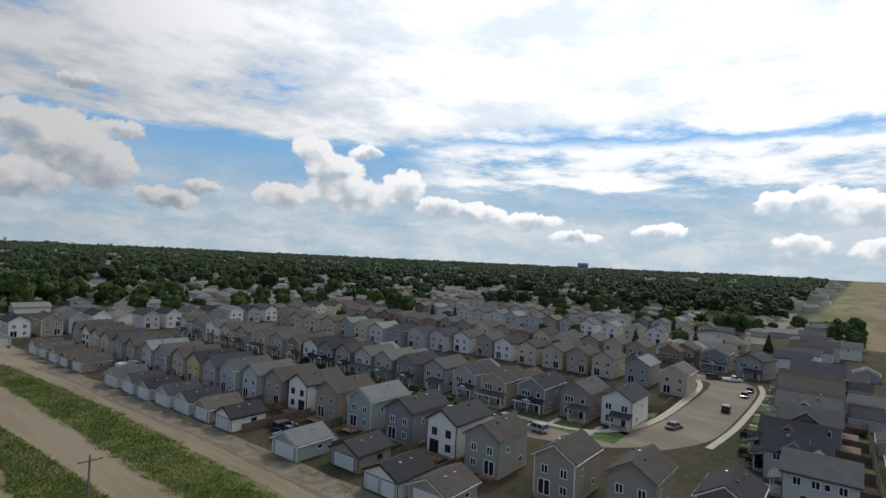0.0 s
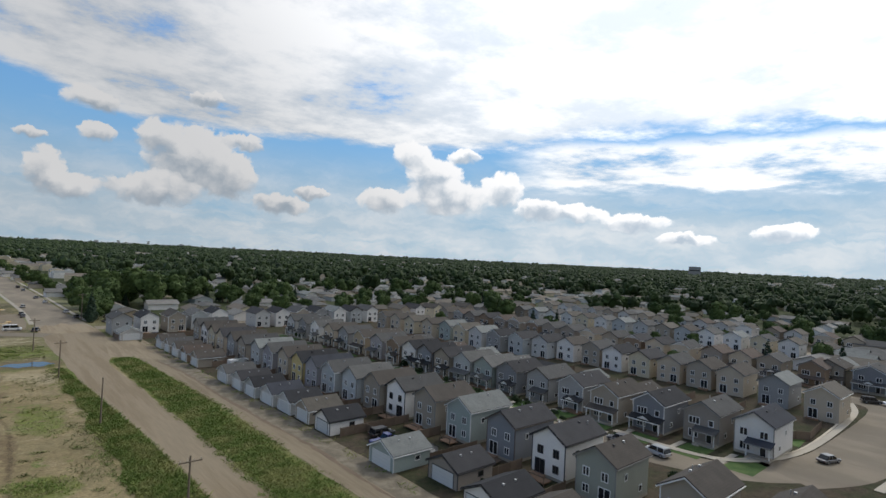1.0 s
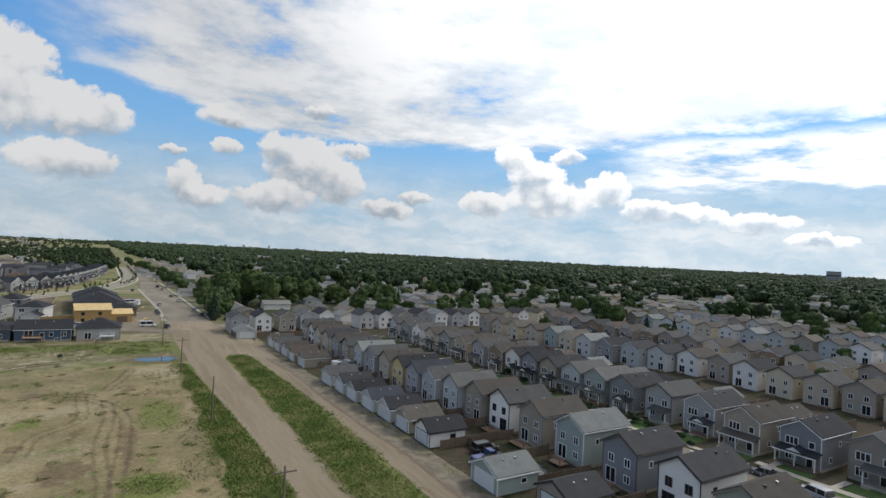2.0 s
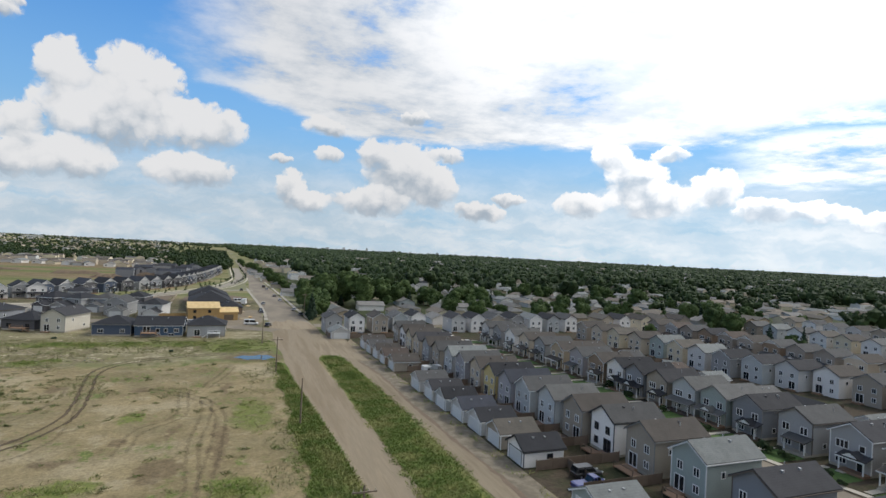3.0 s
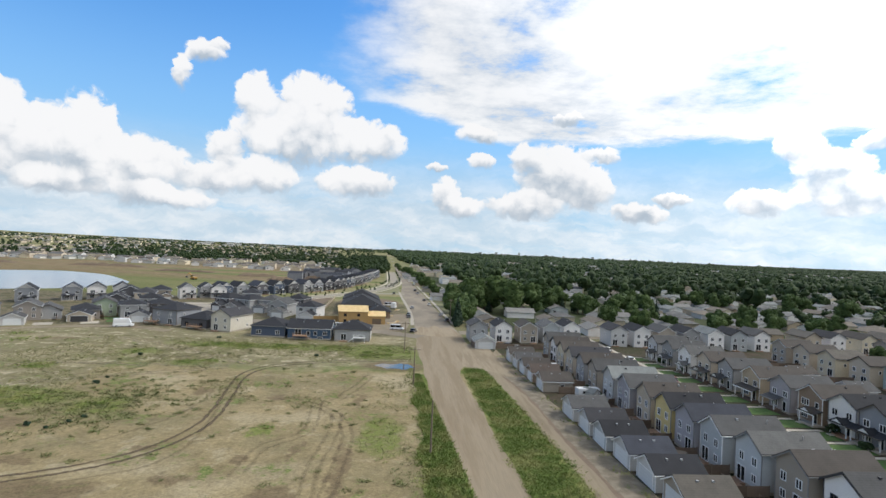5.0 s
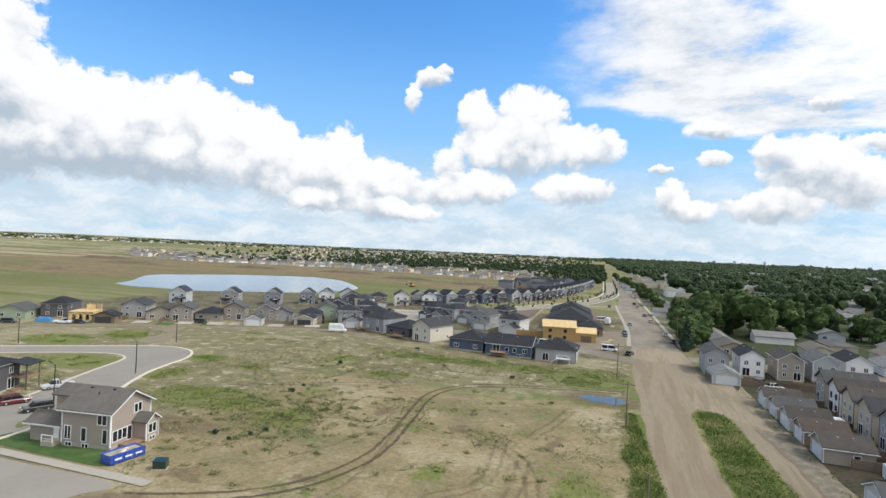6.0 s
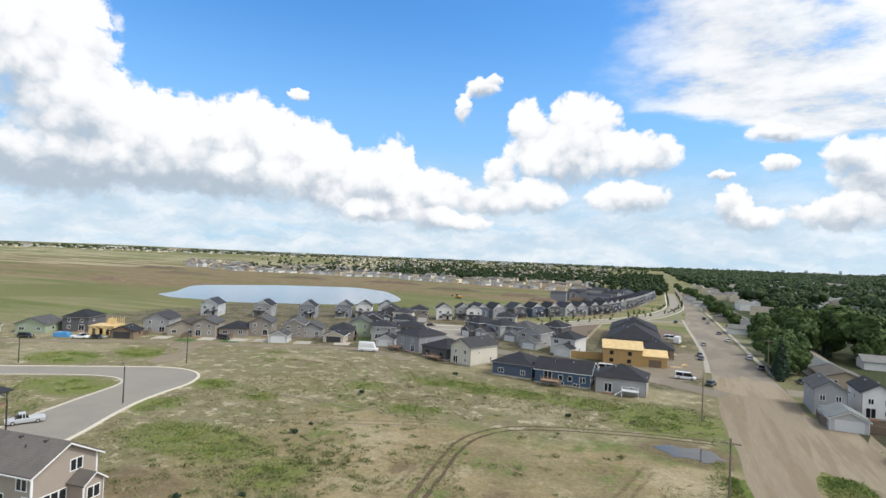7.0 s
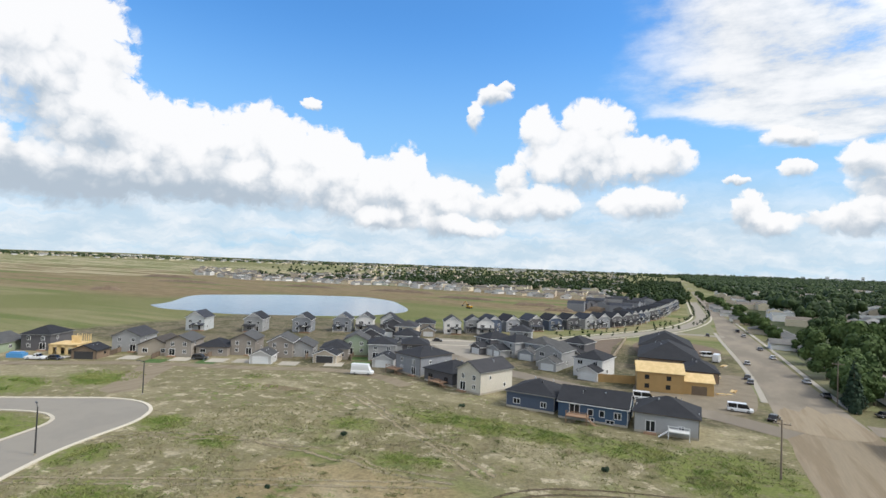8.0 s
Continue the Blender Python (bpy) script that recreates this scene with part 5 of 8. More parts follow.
# ---- the old town's bungalows ----
def bungalow(m, w, d, wall, roof, hip, group):
    root = thing("bungalow", m, f"low {wall} bungalow with {roof} roof among trees", "bungalow", group)
    h, rise = 2.9, 1.7
    part("wall", Shape().box(-w / 2, 0, 0, w / 2, d, h) if hip else shell(w, d, h, rise), wall_mat(wall), root)
    s, e = hip_roof(w, d, h, rise, 0.6) if hip else gable_roof(w, d, h, rise, 0.6)
    part("roof", s, roof_mat(roof), root)
    if not hip and w >= 9:
        LITE[0] = True
        window(root, "F", -w * 0.25, 1.0, 1.6, 1.1, w, d, 2)
        LITE[0] = False
    return root


rng = random.Random(53)


def clearing(x, y):
    """Open gaps among the old town's trees: streets, yards and low roofs."""
    r, az = math.hypot(x, y), math.atan2(x, y)
    return noise.noise((az * 30.0, math.log(r) * 9.0, 4.0)) + 0.5 * noise.noise((az * 80.0, math.log(r) * 22.0, 8.0)) > 0.10


KINDS = [bungalow(pose(0, 0, -500), w, d, wall, roof, hip, "bungalows of the old town") for w, d, wall, roof, hip in (
    (9, 14, "white", "bleached", False), (8.5, 15, "cream", "fawn", False), (9, 13, "beige", "weathered grey", True), (10, 15, "pale blue", "bleached", False), (9, 14, "white", "pale grey", False), (9, 12, "light grey", "fawn", True), (10, 14, "tan", "tan", False), (8, 13, "white", "bleached", False))]
TOWN = []
for k, (x, y) in enumerate(((58, 262), (57, 277), (56.5, 292), (56, 307), (55, 322), (54, 338), (53, 354), (52, 370))):
    TOWN.append((x, y))
    copy_thing(KINDS[(6, 4, 1, 6, 0, 3, 2, 7)[k]], pose(x, y, 0, rz=rng.uniform(-3, 3)))
for y in range(388, 720, 17):
    x = 53 - (y - 370) * 0.062
    TOWN.append((x, y))
    copy_thing(rng.choice(KINDS), pose(x, y, 0, rz=rng.uniform(-3, 3) + rng.choice((0, 90))))
for j, y in enumerate((262, 284, 306, 330, 354, 380, 408, 440, 476)):
    for i in range(26):
        x = 84 + i * 17.5 + rng.uniform(-3, 3) + 6 * (j % 2)
        if rng.random() < 0.22 or (j == 0 and x < 90):
            continue
        yy = y + rng.uniform(-2.5, 2.5)
        TOWN.append((x, yy))
        copy_thing(rng.choice(KINDS), pose(x, yy, 0, rz=rng.choice((0, 90, 180)) + rng.uniform(-4, 4)))
for i in range(6):
    for j in range(10):
        x, y = 322 + i * 24 + rng.uniform(-4, 4), 22 + j * 23 + rng.uniform(-3, 3)
        if rng.random() < 0.2:
            continue
        TOWN.append((x, y))
        copy_thing(rng.choice(KINDS), pose(x, y, 0, rz=rng.choice((0, 90, -90)) + rng.uniform(-4, 4)))
for x, y in ((222, 42), (236, 51), (238, 37), (252, 45), (224, 58), (268, 50), (266, 37), (282, 44)):
    TOWN.append((x, y))
    copy_thing(KINDS[int(x) % 8], Matrix.Translation((x, y, 0)) @ Matrix.Rotation(rng.choice((0, 1.57, -1.57)), 4, "Z") @ Matrix.Scale(1.2, 4))
# the row beyond the meadow
FAR_ROW = smooth_line([(-813, 776), (-676, 730), (-599, 714), (-515, 752), (-447, 747), (-397, 788), (-323, 742), (-266, 742), (-199, 726), (-160, 712), (-115, 715), (-79, 765)], 1.0)
for i in range(46):
    x, y = FAR_ROW[int((0.14 + 0.86 * i / 46) * (len(FAR_ROW) - 1))]
    copy_thing(KINDS[(4, 0, 1, 7, 5)[i % 5]], Matrix.Translation((x + rng.uniform(-3, 3), y + rng.uniform(-4, 4), 0)) @ Matrix.Rotation(rng.uniform(-0.4, 0.4), 4, "Z") @ Matrix.Scale(1.1, 4))
for ob in [o for k in KINDS for o in (*k.children_recursive, k)]:
    bpy.data.objects.remove(ob)


def far_roofs(name, spots, mats, label):
    """Small pitched roofs too far off to tell apart."""
    v, f, mi = [], [], []
    r = random.Random(8)
    for x, y in spots:
        far = 1.0 + max(0.0, math.hypot(x, y) - 1400) / 7000
        w, d, h = r.uniform(4, 6) * far, r.uniform(6, 9) * far, r.uniform(3.5, 6.5)
        z = far_rise(x, y)
        a = r.choice((0.0, 1.57)) + r.uniform(-0.2, 0.2)
        c, s = math.cos(a), math.sin(a)
        n = len(v)
        for px, py, pz in ((-w, -d, 0), (w, -d, 0), (w, d, 0), (-w, d, 0), (-w, -d, h), (w, -d, h), (w, d, h), (-w, d, h), (0, -d, h + 2), (0, d, h + 2)):
            v.append((x + c * px - s * py, y + s * px + c * py, z + pz))
        f += [tuple(n + q for q in face) for face in ((0, 1, 5, 8, 4), (2, 3, 7, 9, 6), (1, 2, 6, 5), (3, 0, 4, 7), (5, 6, 9, 8), (7, 4, 8, 9))]
        k, g = r.randrange(3), r.randrange(3, len(mats))
        mi += [k, k, k, k, g, g]
    me = bpy.data.meshes.new(name)
    me.from_pydata(v, [], f)
    for m in mats:
        me.materials.append(m)
    me.polygons.foreach_set("material_index", mi)
    tagged(new(name, me), label, "houses", kind="stuff")


spots = []
for i in range(7500):
    az, rad = radians(rng.uniform(1, 93)), 480 + 2900 * rng.random() ** 1.7
    x, y = math.sin(az) * rad, math.cos(az) * rad
    if x > 70 - max(0, y - 400) * 0.062 and not (y < 30) and not (x < 560 and y < 500) and clearing(x, y):
        spots.append((x, y))
far_roofs("far_houses", spots, [wall_mat("white"), wall_mat("cream"), wall_mat("beige"), roof_mat("bleached"), roof_mat("weathered grey"), roof_mat("fawn"), roof_mat("pale grey")], "small pale houses scattered among far trees")
spots = []
for i in range(330):
    x, y = FAR_ROW[rng.randrange(len(FAR_ROW))]
    back = 16 + 420 * rng.random() ** 1.6
    spots.append((x * (1 + back / 900) + rng.uniform(-9, 9), y * (1 + back / 900) + rng.uniform(-9, 9)))
for i in range(900):
    a, d = radians(rng.uniform(-66, -6)), 1300 + 3100 * rng.random()
    if a > radians(-34) or d > 3000:
        spots.append((math.sin(a) * d, math.cos(a) * d))
far_roofs("far_suburb", spots, [wall_mat("beige"), wall_mat("cream"), wall_mat("light grey"), roof_mat("fawn"), roof_mat("weathered grey"), roof_mat("tan"), roof_mat("brown")], "pale low houses and sheds near the skyline")


# ---- skyline ----
def far_block(az, dist, w, d, h, wall):
    x, y = math.sin(radians(az)) * dist, math.cos(radians(az)) * dist
    z = far_rise(x, y)
    root = thing("tower_block", pose(x, y, z - 2, rz=-az), f"distant {wall} tower block on the skyline", "building", "buildings on the skyline")
    part("wall", Shape().box(-w / 2, 0, 0, w / 2, d, h), wall_mat(wall), root)
    part("roof", Shape().box(-w / 2 - 0.4, -0.4, h, w / 2 + 0.4, d + 0.4, h + 1.2), roof_mat("mid grey"), root)
    part("window_band", Shape().box(-w * 0.44, -0.4, h * 0.6, w * 0.44, 0.02, h * 0.7), PANE, root)


far_block(66.8, 2900, 54, 30, 50, "grey")
far_block(67.9, 2950, 40, 20, 12, "white")
for az, dist, w, h in ((8.5, 4300, 30, 34), (10.2, 4300, 24, 40), (11.0, 4200, 40, 26), (12.6, 4300, 20, 45), (14.0, 4250, 44, 24), (15.4, 4300, 26, 36), (17.2, 4300, 20, 30), (6.0, 4300, 36, 22), (20.1, 4300, 26, 34), (4.2, 4300, 26, 28)):
    far_block(az, dist, w * 0.8, 20, h * 0.8, rng.choice(("white", "light grey", "white")))
for i in range(24):
    far_block(rng.uniform(-62, -4), rng.uniform(3300, 4300), rng.uniform(25, 80), 30, rng.uniform(9, 16), rng.choice(("white", "white", "cream", "light grey")))

# ---- new houses beyond the lot ----
rng = random.Random(23)
for x, y, w, d, h, rise, wall, roof, rz, hip, trim in (
    (2.0, 217.5, 12.0, 11.0, 4.1, 2.7, "grey", "charcoal", 0, True, TRIM), (-27.0, 221.0, 11.5, 12.0, 3.8, 2.5, "navy", "charcoal", -4, True, TRIM),
    (-45.5, 228.6, 8.0, 13.0, 5.8, 2.2, "ivory", "dark grey", -20, False, TRIM), (-56.5, 233.5, 11.0, 12.0, 3.6, 2.4, "charcoal", "charcoal", -20, True, DARK_TRIM), (-69.5, 239.5, 11.0, 13.0, 5.8, 2.2, "slate blue", "charcoal", -20, True, TRIM),
):
    house(pose(x, y, 0, rz=rz), w, d, h, rise, wall, roof, "rear" if h > 4 else "bungalow", trim, hip, rng, "new houses along the field")
blue = house(pose(-5.4, 224.2, 0, rz=90), 11.0, 14.5, 3.8, 2.3, "dark blue", "charcoal", "bungalow", TRIM, False, rng, "new houses along the field")
for u, z, ww, wh, n in ((2.0, 1.5, 1.3, 1.2, 2), (5.2, 1.5, 0.9, 1.2, 1), (7.6, 1.5, 1.0, 1.2, 1), (11.0, 1.35, 2.0, 2.05, 2), (3.5, 0.25, 1.5, 0.7, 2), (7.5, 0.25, 1.2, 0.7, 2)):
    window(blue, "L", u, z, ww, wh, 11.0, 14.5, n)
SECOND = (
    (-193.0, 190.0, 10, 11, 3.2, 2.2, "sage green", "mid grey"), (-186.0, 201.0, 9, 12, 5.3, 2.4, "charcoal", "charcoal"), (-163.0, 216.0, 9, 12, 5.2, 2.2, "grey", "dark grey"), (-150.5, 217.0, 10, 12, 3.4, 2.2, "taupe", "brown"),
    (-143.0, 220.0, 8, 11, 5.0, 1.8, "warm grey", "mid grey"), (-136.0, 227.0, 10, 12, 3.0, 2.2, "warm grey", "charcoal"), (-129.5, 234.0, 8, 11, 5.2, 2.0, "warm grey", "mid grey"), (-117.0, 238.0, 8, 11, 5.2, 2.0, "warm grey", "mid grey"),
    (-113.0, 243.0, 8.5, 11, 3.4, 2.0, "grey", "mid grey"), (-101.0, 246.0, 9, 12, 3.6, 2.2, "warm grey", "charcoal"), (-100.0, 257.0, 8, 11, 5.4, 2.0, "sage green", "mid grey"), (-87.5, 254.0, 9, 12, 5.3, 2.0, "grey", "charcoal"), (-79.0, 262.0, 9, 11, 5.2, 2.0, "charcoal", "charcoal"),
)
for x, y, w, d, h, rise, wall, roof in SECOND:
    house(pose(x, y, 0, rz=30), w, d, h, rise, wall, roof, "rear" if h > 4 else "bungalow", None, roof == "charcoal", rng, "houses along the far lane", False)
POND_ROW = (
    (-191.0, 266.0, "pale blue", "slate"), (-170.0, 279.0, "grey", "charcoal"), (-153.0, 291.0, "slate blue", "charcoal"), (-141.0, 305.0, "slate blue", "slate"), (-134.0, 313.0, "white", "dark grey"), (-126.0, 322.0, "light grey", "dark grey"),
    (-97.3, 333.0, "white", "dark grey"), (-90.0, 342.0, "grey", "charcoal"), (-83.5, 341.0, "white", "charcoal"),
)
for x, y, wall, roof in POND_ROW:
    house(pose(x, y, 0, rz=28), 8.0, 11.0, 5.8, 2.6, wall, roof, "front", None, False, rng, "houses by the pond", False, TRIM)


def family_house(m, wall, roof, rng, flip=1, doors=1, group="houses of the new streets"):
    """Two storeys with a garage wing in front, under its own gable."""
    root = house(m, 9.0, 11.5, 5.5, 2.3, wall, roof, "bungalow", None, rng.random() < 0.5, rng, group, False, TRIM)
    gw, gd = (6.0, 5.0) if doors == 1 else (8.0, 5.0)
    at = pose(flip * 1.8, -gd, 0)
    part("garage_wall", shell(gw, gd, 2.8, 1.5), wall_mat(wall), root, at=at)
    s, e = gable_roof(gw, gd - 0.45, 2.8, 1.5, 0.4)
    part("garage_roof", s, roof_mat(roof), root, at=at)
    part("garage_fascia", e, TRIM, root, at=at)
    for k in range(doors):
        c = 0.0 if doors == 1 else (-1.9, 1.9)[k]
        hw = 2.2 if doors == 1 else 1.35
        part("overhead_door", Shape().box(c - hw, -0.06, 0.03, c + hw, 0, 2.25), GARAGE_DOOR, root, "sectional overhead door", at)
    window(root, "F", -w2(flip), 3.7, 1.5, 1.2, 9.0, 11.5, 2)
    window(root, "F", w2(flip), 3.9, 1.1, 1.0, 9.0, 11.5, 2)
    return root


def w2(flip):
    return 2.4 * flip


for x, y, wall, roof, rz, doors in (
    (-106.0, 321.0, "taupe", "charcoal", 25, 1), (-116.0, 309.0, "charcoal", "charcoal", 25, 1), (-106.0, 303.0, "beige", "dark grey", 20, 1), (-103.0, 271.0, "charcoal", "charcoal", 28, 1), (-91.0, 277.0, "grey", "charcoal", 25, 1),
    (-55.5, 289.0, "grey", "charcoal", -30, 2), (-66.0, 292.0, "charcoal", "charcoal", -30, 1), (-60.5, 322.0, "grey", "charcoal", 12, 1), (-44.4, 289.0, "slate blue", "mid grey", -10, 1), (-36.5, 275.5, "grey", "mid grey", -10, 1),
    (-22.5, 268.0, "light grey", "charcoal", -10, 1), (-34.0, 301.0, "charcoal", "charcoal", -10, 1), 
):
    family_house(pose(x, y, 0, rz=rz), wall, roof, rng, rng.choice((-1, 1)), doors)
STREET_ROW = [(-82, 350), (-70, 367), (-58, 384), (-44, 405), (-29, 439), (-20, 490), (-14, 553), (-8, 660)]
STREET_ROW = smooth_line(STREET_ROW, 1.0)
for i in range(25):
    x, y = STREET_ROW[int(i / 25 * (len(STREET_ROW) - 1))]
    house(pose(x - 1, y + 2, 0, rz=42 + rng.uniform(-4, 4) + i), 7.8, 11.0, 5.6, 2.9, rng.choice(("navy", "charcoal", "charcoal", "slate blue", "grey", "navy")), rng.choice(("charcoal", "slate", "charcoal")), "front", None, False, rng, "row of houses along the curved street", False, TRIM)


spots = []
for i in range(34):
    x, y = STREET_ROW[int(len(STREET_ROW) * (0.50 + 0.48 * rng.random()))]
    spots.append((x - rng.uniform(24, 34) - rng.choice((0, 0, 30)), y + rng.uniform(14, 40)))
far_roofs("far_houses", spots, [wall_mat("charcoal"), wall_mat("slate blue"), wall_mat("grey"), roof_mat("charcoal"), roof_mat("slate"), roof_mat("dark grey")], "dark new houses crowded behind the curved row")
# earth heaps and a digger out on the bare ground
def soil_mound(x, y, l, w, h, rz, seed):
    r = random.Random(seed)
    s = Shape()
    nx, ny = 14, 6
    for j in range(ny + 1):
        for i in range(nx + 1):
            u, v = i / nx * 2 - 1, j / ny * 2 - 1
            z = h * max(0.0, (1 - u ** 4) * (1 - v * v)) * r.uniform(0.65, 1.2)
            s.v.append((u * l / 2, v * w / 2 * r.uniform(0.9, 1.1), z - 0.1))
    s.f = [(j * (nx + 1) + i, j * (nx + 1) + i + 1, (j + 1) * (nx + 1) + i + 1, (j + 1) * (nx + 1) + i) for j in range(ny) for i in range(nx)]
    ob = new("soil_mound", s.mesh("soil_mound", SOIL))
    ob.matrix_basis = pose(x, y, 0, rz=rz)
    tagged(ob, "long low mound of dug brown soil", "mound", "mounds in the field")


for i, (x, y, l, w, h, rz) in enumerate(((-120, 560, 40, 9, 3, 8), (-70, 590, 46, 10, 3, 5), (-60, 545, 30, 9, 4, -5), (-200, 590, 60, 9, 2.5, 3), (-300, 640, 80, 12, 3, 4), (-420, 620, 70, 12, 3, 8), (-465, 400, 26, 9, 3.5, 30), (-90, 520, 24, 8, 3, 10), (-35, 560, 26, 9, 3.5, 0), (-560, 560, 90, 12, 3, 10), (-700, 640, 90, 14, 4, 10))):
    soil_mound(x, y, l, w, h, rz, i)


def digger(m):
    root = thing("digger", m, "yellow tracked digger at work by earth", "digger")
    part("undercarriage", Shape().box(-1.6, -1.9, 0, -0.9, 1.9, 0.9).box(0.9, -1.9, 0, 1.6, 1.9, 0.9).box(-0.9, -0.6, 0.3, 0.9, 0.6, 0.9), RUBBER, root)
    part("engine_deck", Shape().slab([(-1.5, -2.2, 2.1), (1.5, -2.2, 2.1), (1.5, 1.6, 2.3), (-1.5, 1.6, 2.3)], (0, 0, -1.15)), PAINTS["yellow"], root)
    part("cab", Shape().slab([(-1.4, 0.2, 3.4), (-0.2, 0.2, 3.4), (-0.2, 1.5, 3.3), (-1.4, 1.7, 3.2)], (0, 0, -1.1)), CAR_GLASS, root)
    part("boom", Shape().tube((0.3, 1.4, 1.9), (0.3, 4.6, 5.4), 0.35, 0.28, 6), PAINTS["yellow"], root)
    part("stick", Shape().tube((0.3, 4.6, 5.4), (0.3, 7.2, 2.4), 0.25, 0.2, 6), PAINTS["yellow"], root)
    part("bucket", Shape().slab([(-0.4, 6.7, 2.4), (1.0, 6.7, 2.4), (1.0, 7.6, 2.2), (-0.4, 7.6, 2.2)], (0, -0.2, -1.1)), METAL, root)


digger(pose(-152, 485, 0, rz=70))
# ---- pond, turning circle and paths ----
def offset(points, d):
    p = smooth_line(points, 3.0)
    out = []
    for i, (x, y) in enumerate(p):
        a, b = p[max(0, i - 1)], p[min(len(p) - 1, i + 1)]
        n = math.hypot(b[0] - a[0], b[1] - a[1])
        out.append((x - (b[1] - a[1]) / n * d, y + (b[0] - a[0]) / n * d))
    return out


def water(name, tint, rough):
    m = bpy.data.materials.new(name)
    m.use_nodes = True
    t = m.node_tree
    b = t.nodes["Principled BSDF"]
    b.inputs["Base Color"].default_value = (*tint, 1)
    b.inputs["Roughness"].default_value = rough
    b.inputs["Specular IOR Level"].default_value = 0.4
    bump = nd(t, "ShaderNodeBump", (0.10, 0.1))
    t.links.new(nd(t, "ShaderNodeTexNoise", (nd(t, "ShaderNodeTexCoord").outputs["Object"], None, 0.6, 3.0, 0.6)).outputs[0], bump.inputs["Height"])
    t.links.new(bump.outputs[0], b.inputs["Normal"])
    return m


def closed(points, step=4.0):
    return smooth_line(list(points) + [points[0]], step)[:-1]


POND = closed([(-312, 331.6), (-324, 355), (-371, 415), (-359, 449), (-338, 484), (-306, 508), (-278, 523), (-244, 509), (-219, 488), (-175, 429), (-171, 398), (-177, 375), (-185, 362), (-211, 343), (-237, 326), (-270, 324), (-287, 322)], 8)
sheet("pond", POND, water("pond water", (0.060, 0.125, 0.20), 0.10), 0.06, "still pale blue pond in the meadow", "pond")
jit = random.Random(14)
sheet("puddle", [(x + jit.uniform(-0.45, 0.45), y + jit.uniform(-0.5, 0.5)) for x, y in closed([(11.6, 180.5), (13.6, 183.3), (16.0, 182.6), (18.6, 184.0), (21.6, 182.6), (22.6, 179.4), (21.2, 178.6), (20.0, 176.6), (17.4, 177.6), (15.0, 176.8), (14.2, 178.6)], 0.9)], water("puddle water", (0.060, 0.056, 0.050), 0.06), 0.05, "shallow muddy puddle beside the road", "puddle")

OUTER = smooth_line([(-250, 84), (-200, 119), (-143.1, 156.6), (-120.5, 171.3), (-110.5, 177.5), (-102.5, 179.0), (-95.5, 176.3), (-90.6, 169.5), (-88.3, 160.7), (-85.9, 153.0), (-81.9, 144.8), (-75.8, 133.9), (-71.5, 122.0), (-69.5, 108), (-69.5, 60)], 2)
INNER = smooth_line([(-243, 73), (-195, 108.5), (-133.0, 151.4), (-117.5, 161.2), (-108.6, 163.6), (-103.2, 161.2), (-100.6, 156.0), (-98.2, 149.2), (-94.8, 140.7), (-90.6, 131.0), (-86.8, 120.0), (-85.0, 108), (-85, 60)], 2)
sheet("road", OUTER + INNER[::-1], PAVING, 0.05, "smooth pale grey street with a turning circle", "road")
kerb(OUTER, "pale kerb round the turning circle", 0.7, 0.17)
kerb(INNER, "pale kerb round the turning circle", 0.7, 0.17)
strip("lane", [(-235, 140), (-181, 178), (-143, 206), (-112, 220), (-92, 231), (-76, 232), (-62, 226)], 5.0, 0.045, LANE, "dirt lane below the far houses", "lane")
for x, y in ((-152, 210), (-138, 217), (-128, 222), (-121, 226), (-107, 231), (-168, 197), (-95, 238)):
    sheet("driveway", [(x - 1.5, y - 3.5), (x + 3.5, y - 0.8), (x + 0.5, y + 5.0), (x - 4.5, y + 2.2)], CONCRETE, 0.07, "pale concrete parking pad by the lane", "driveway")
sheet("lane", closed([(-139, 204), (-131, 208.5), (-124, 199), (-113, 184), (-119, 180), (-127, 190)], 3), LANE, 0.035, "trampled sandy crossing between lane and street", "lane")
strip("path", [(-82, 107.4), (-60, 107.8), (-37, 108.2)], 1.7, 0.12, CONCRETE, "pale concrete path past the house", "path")
sheet("road", closed([(-88, 92), (-60, 94), (-45, 99), (-42, 103), (-41, 106.6), (-60, 106.3), (-88, 106.0)], 3), PAVING, 0.05, "dusty pale street ending at the lot", "road")
sheet("lawn", closed([(-71, 109.4), (-48, 109.6), (-47.0, 112.0), (-51.5, 114.2), (-61.0, 112.6), (-66, 114.5), (-71, 113.5)], 2), LAWN, 0.06, "short bright green lawn beside the house", "lawn")


def relief_at(x, y):
    """Height of the ground sheet between its points."""
    i, j = math.floor((x + 130) / 1.6), math.floor((y - 50) / 1.6)
    x0, y0 = -130 + 1.6 * i, 50 + 1.6 * j
    u, v = (x - x0) / 1.6, (y - y0) / 1.6
    h = [lot_relief(x0 + 1.6 * a, y0 + 1.6 * b) for b in (0, 1) for a in (0, 1)]
    return (h[0] * (1 - u) + h[1] * u) * (1 - v) + (h[2] * (1 - u) + h[3] * u) * v


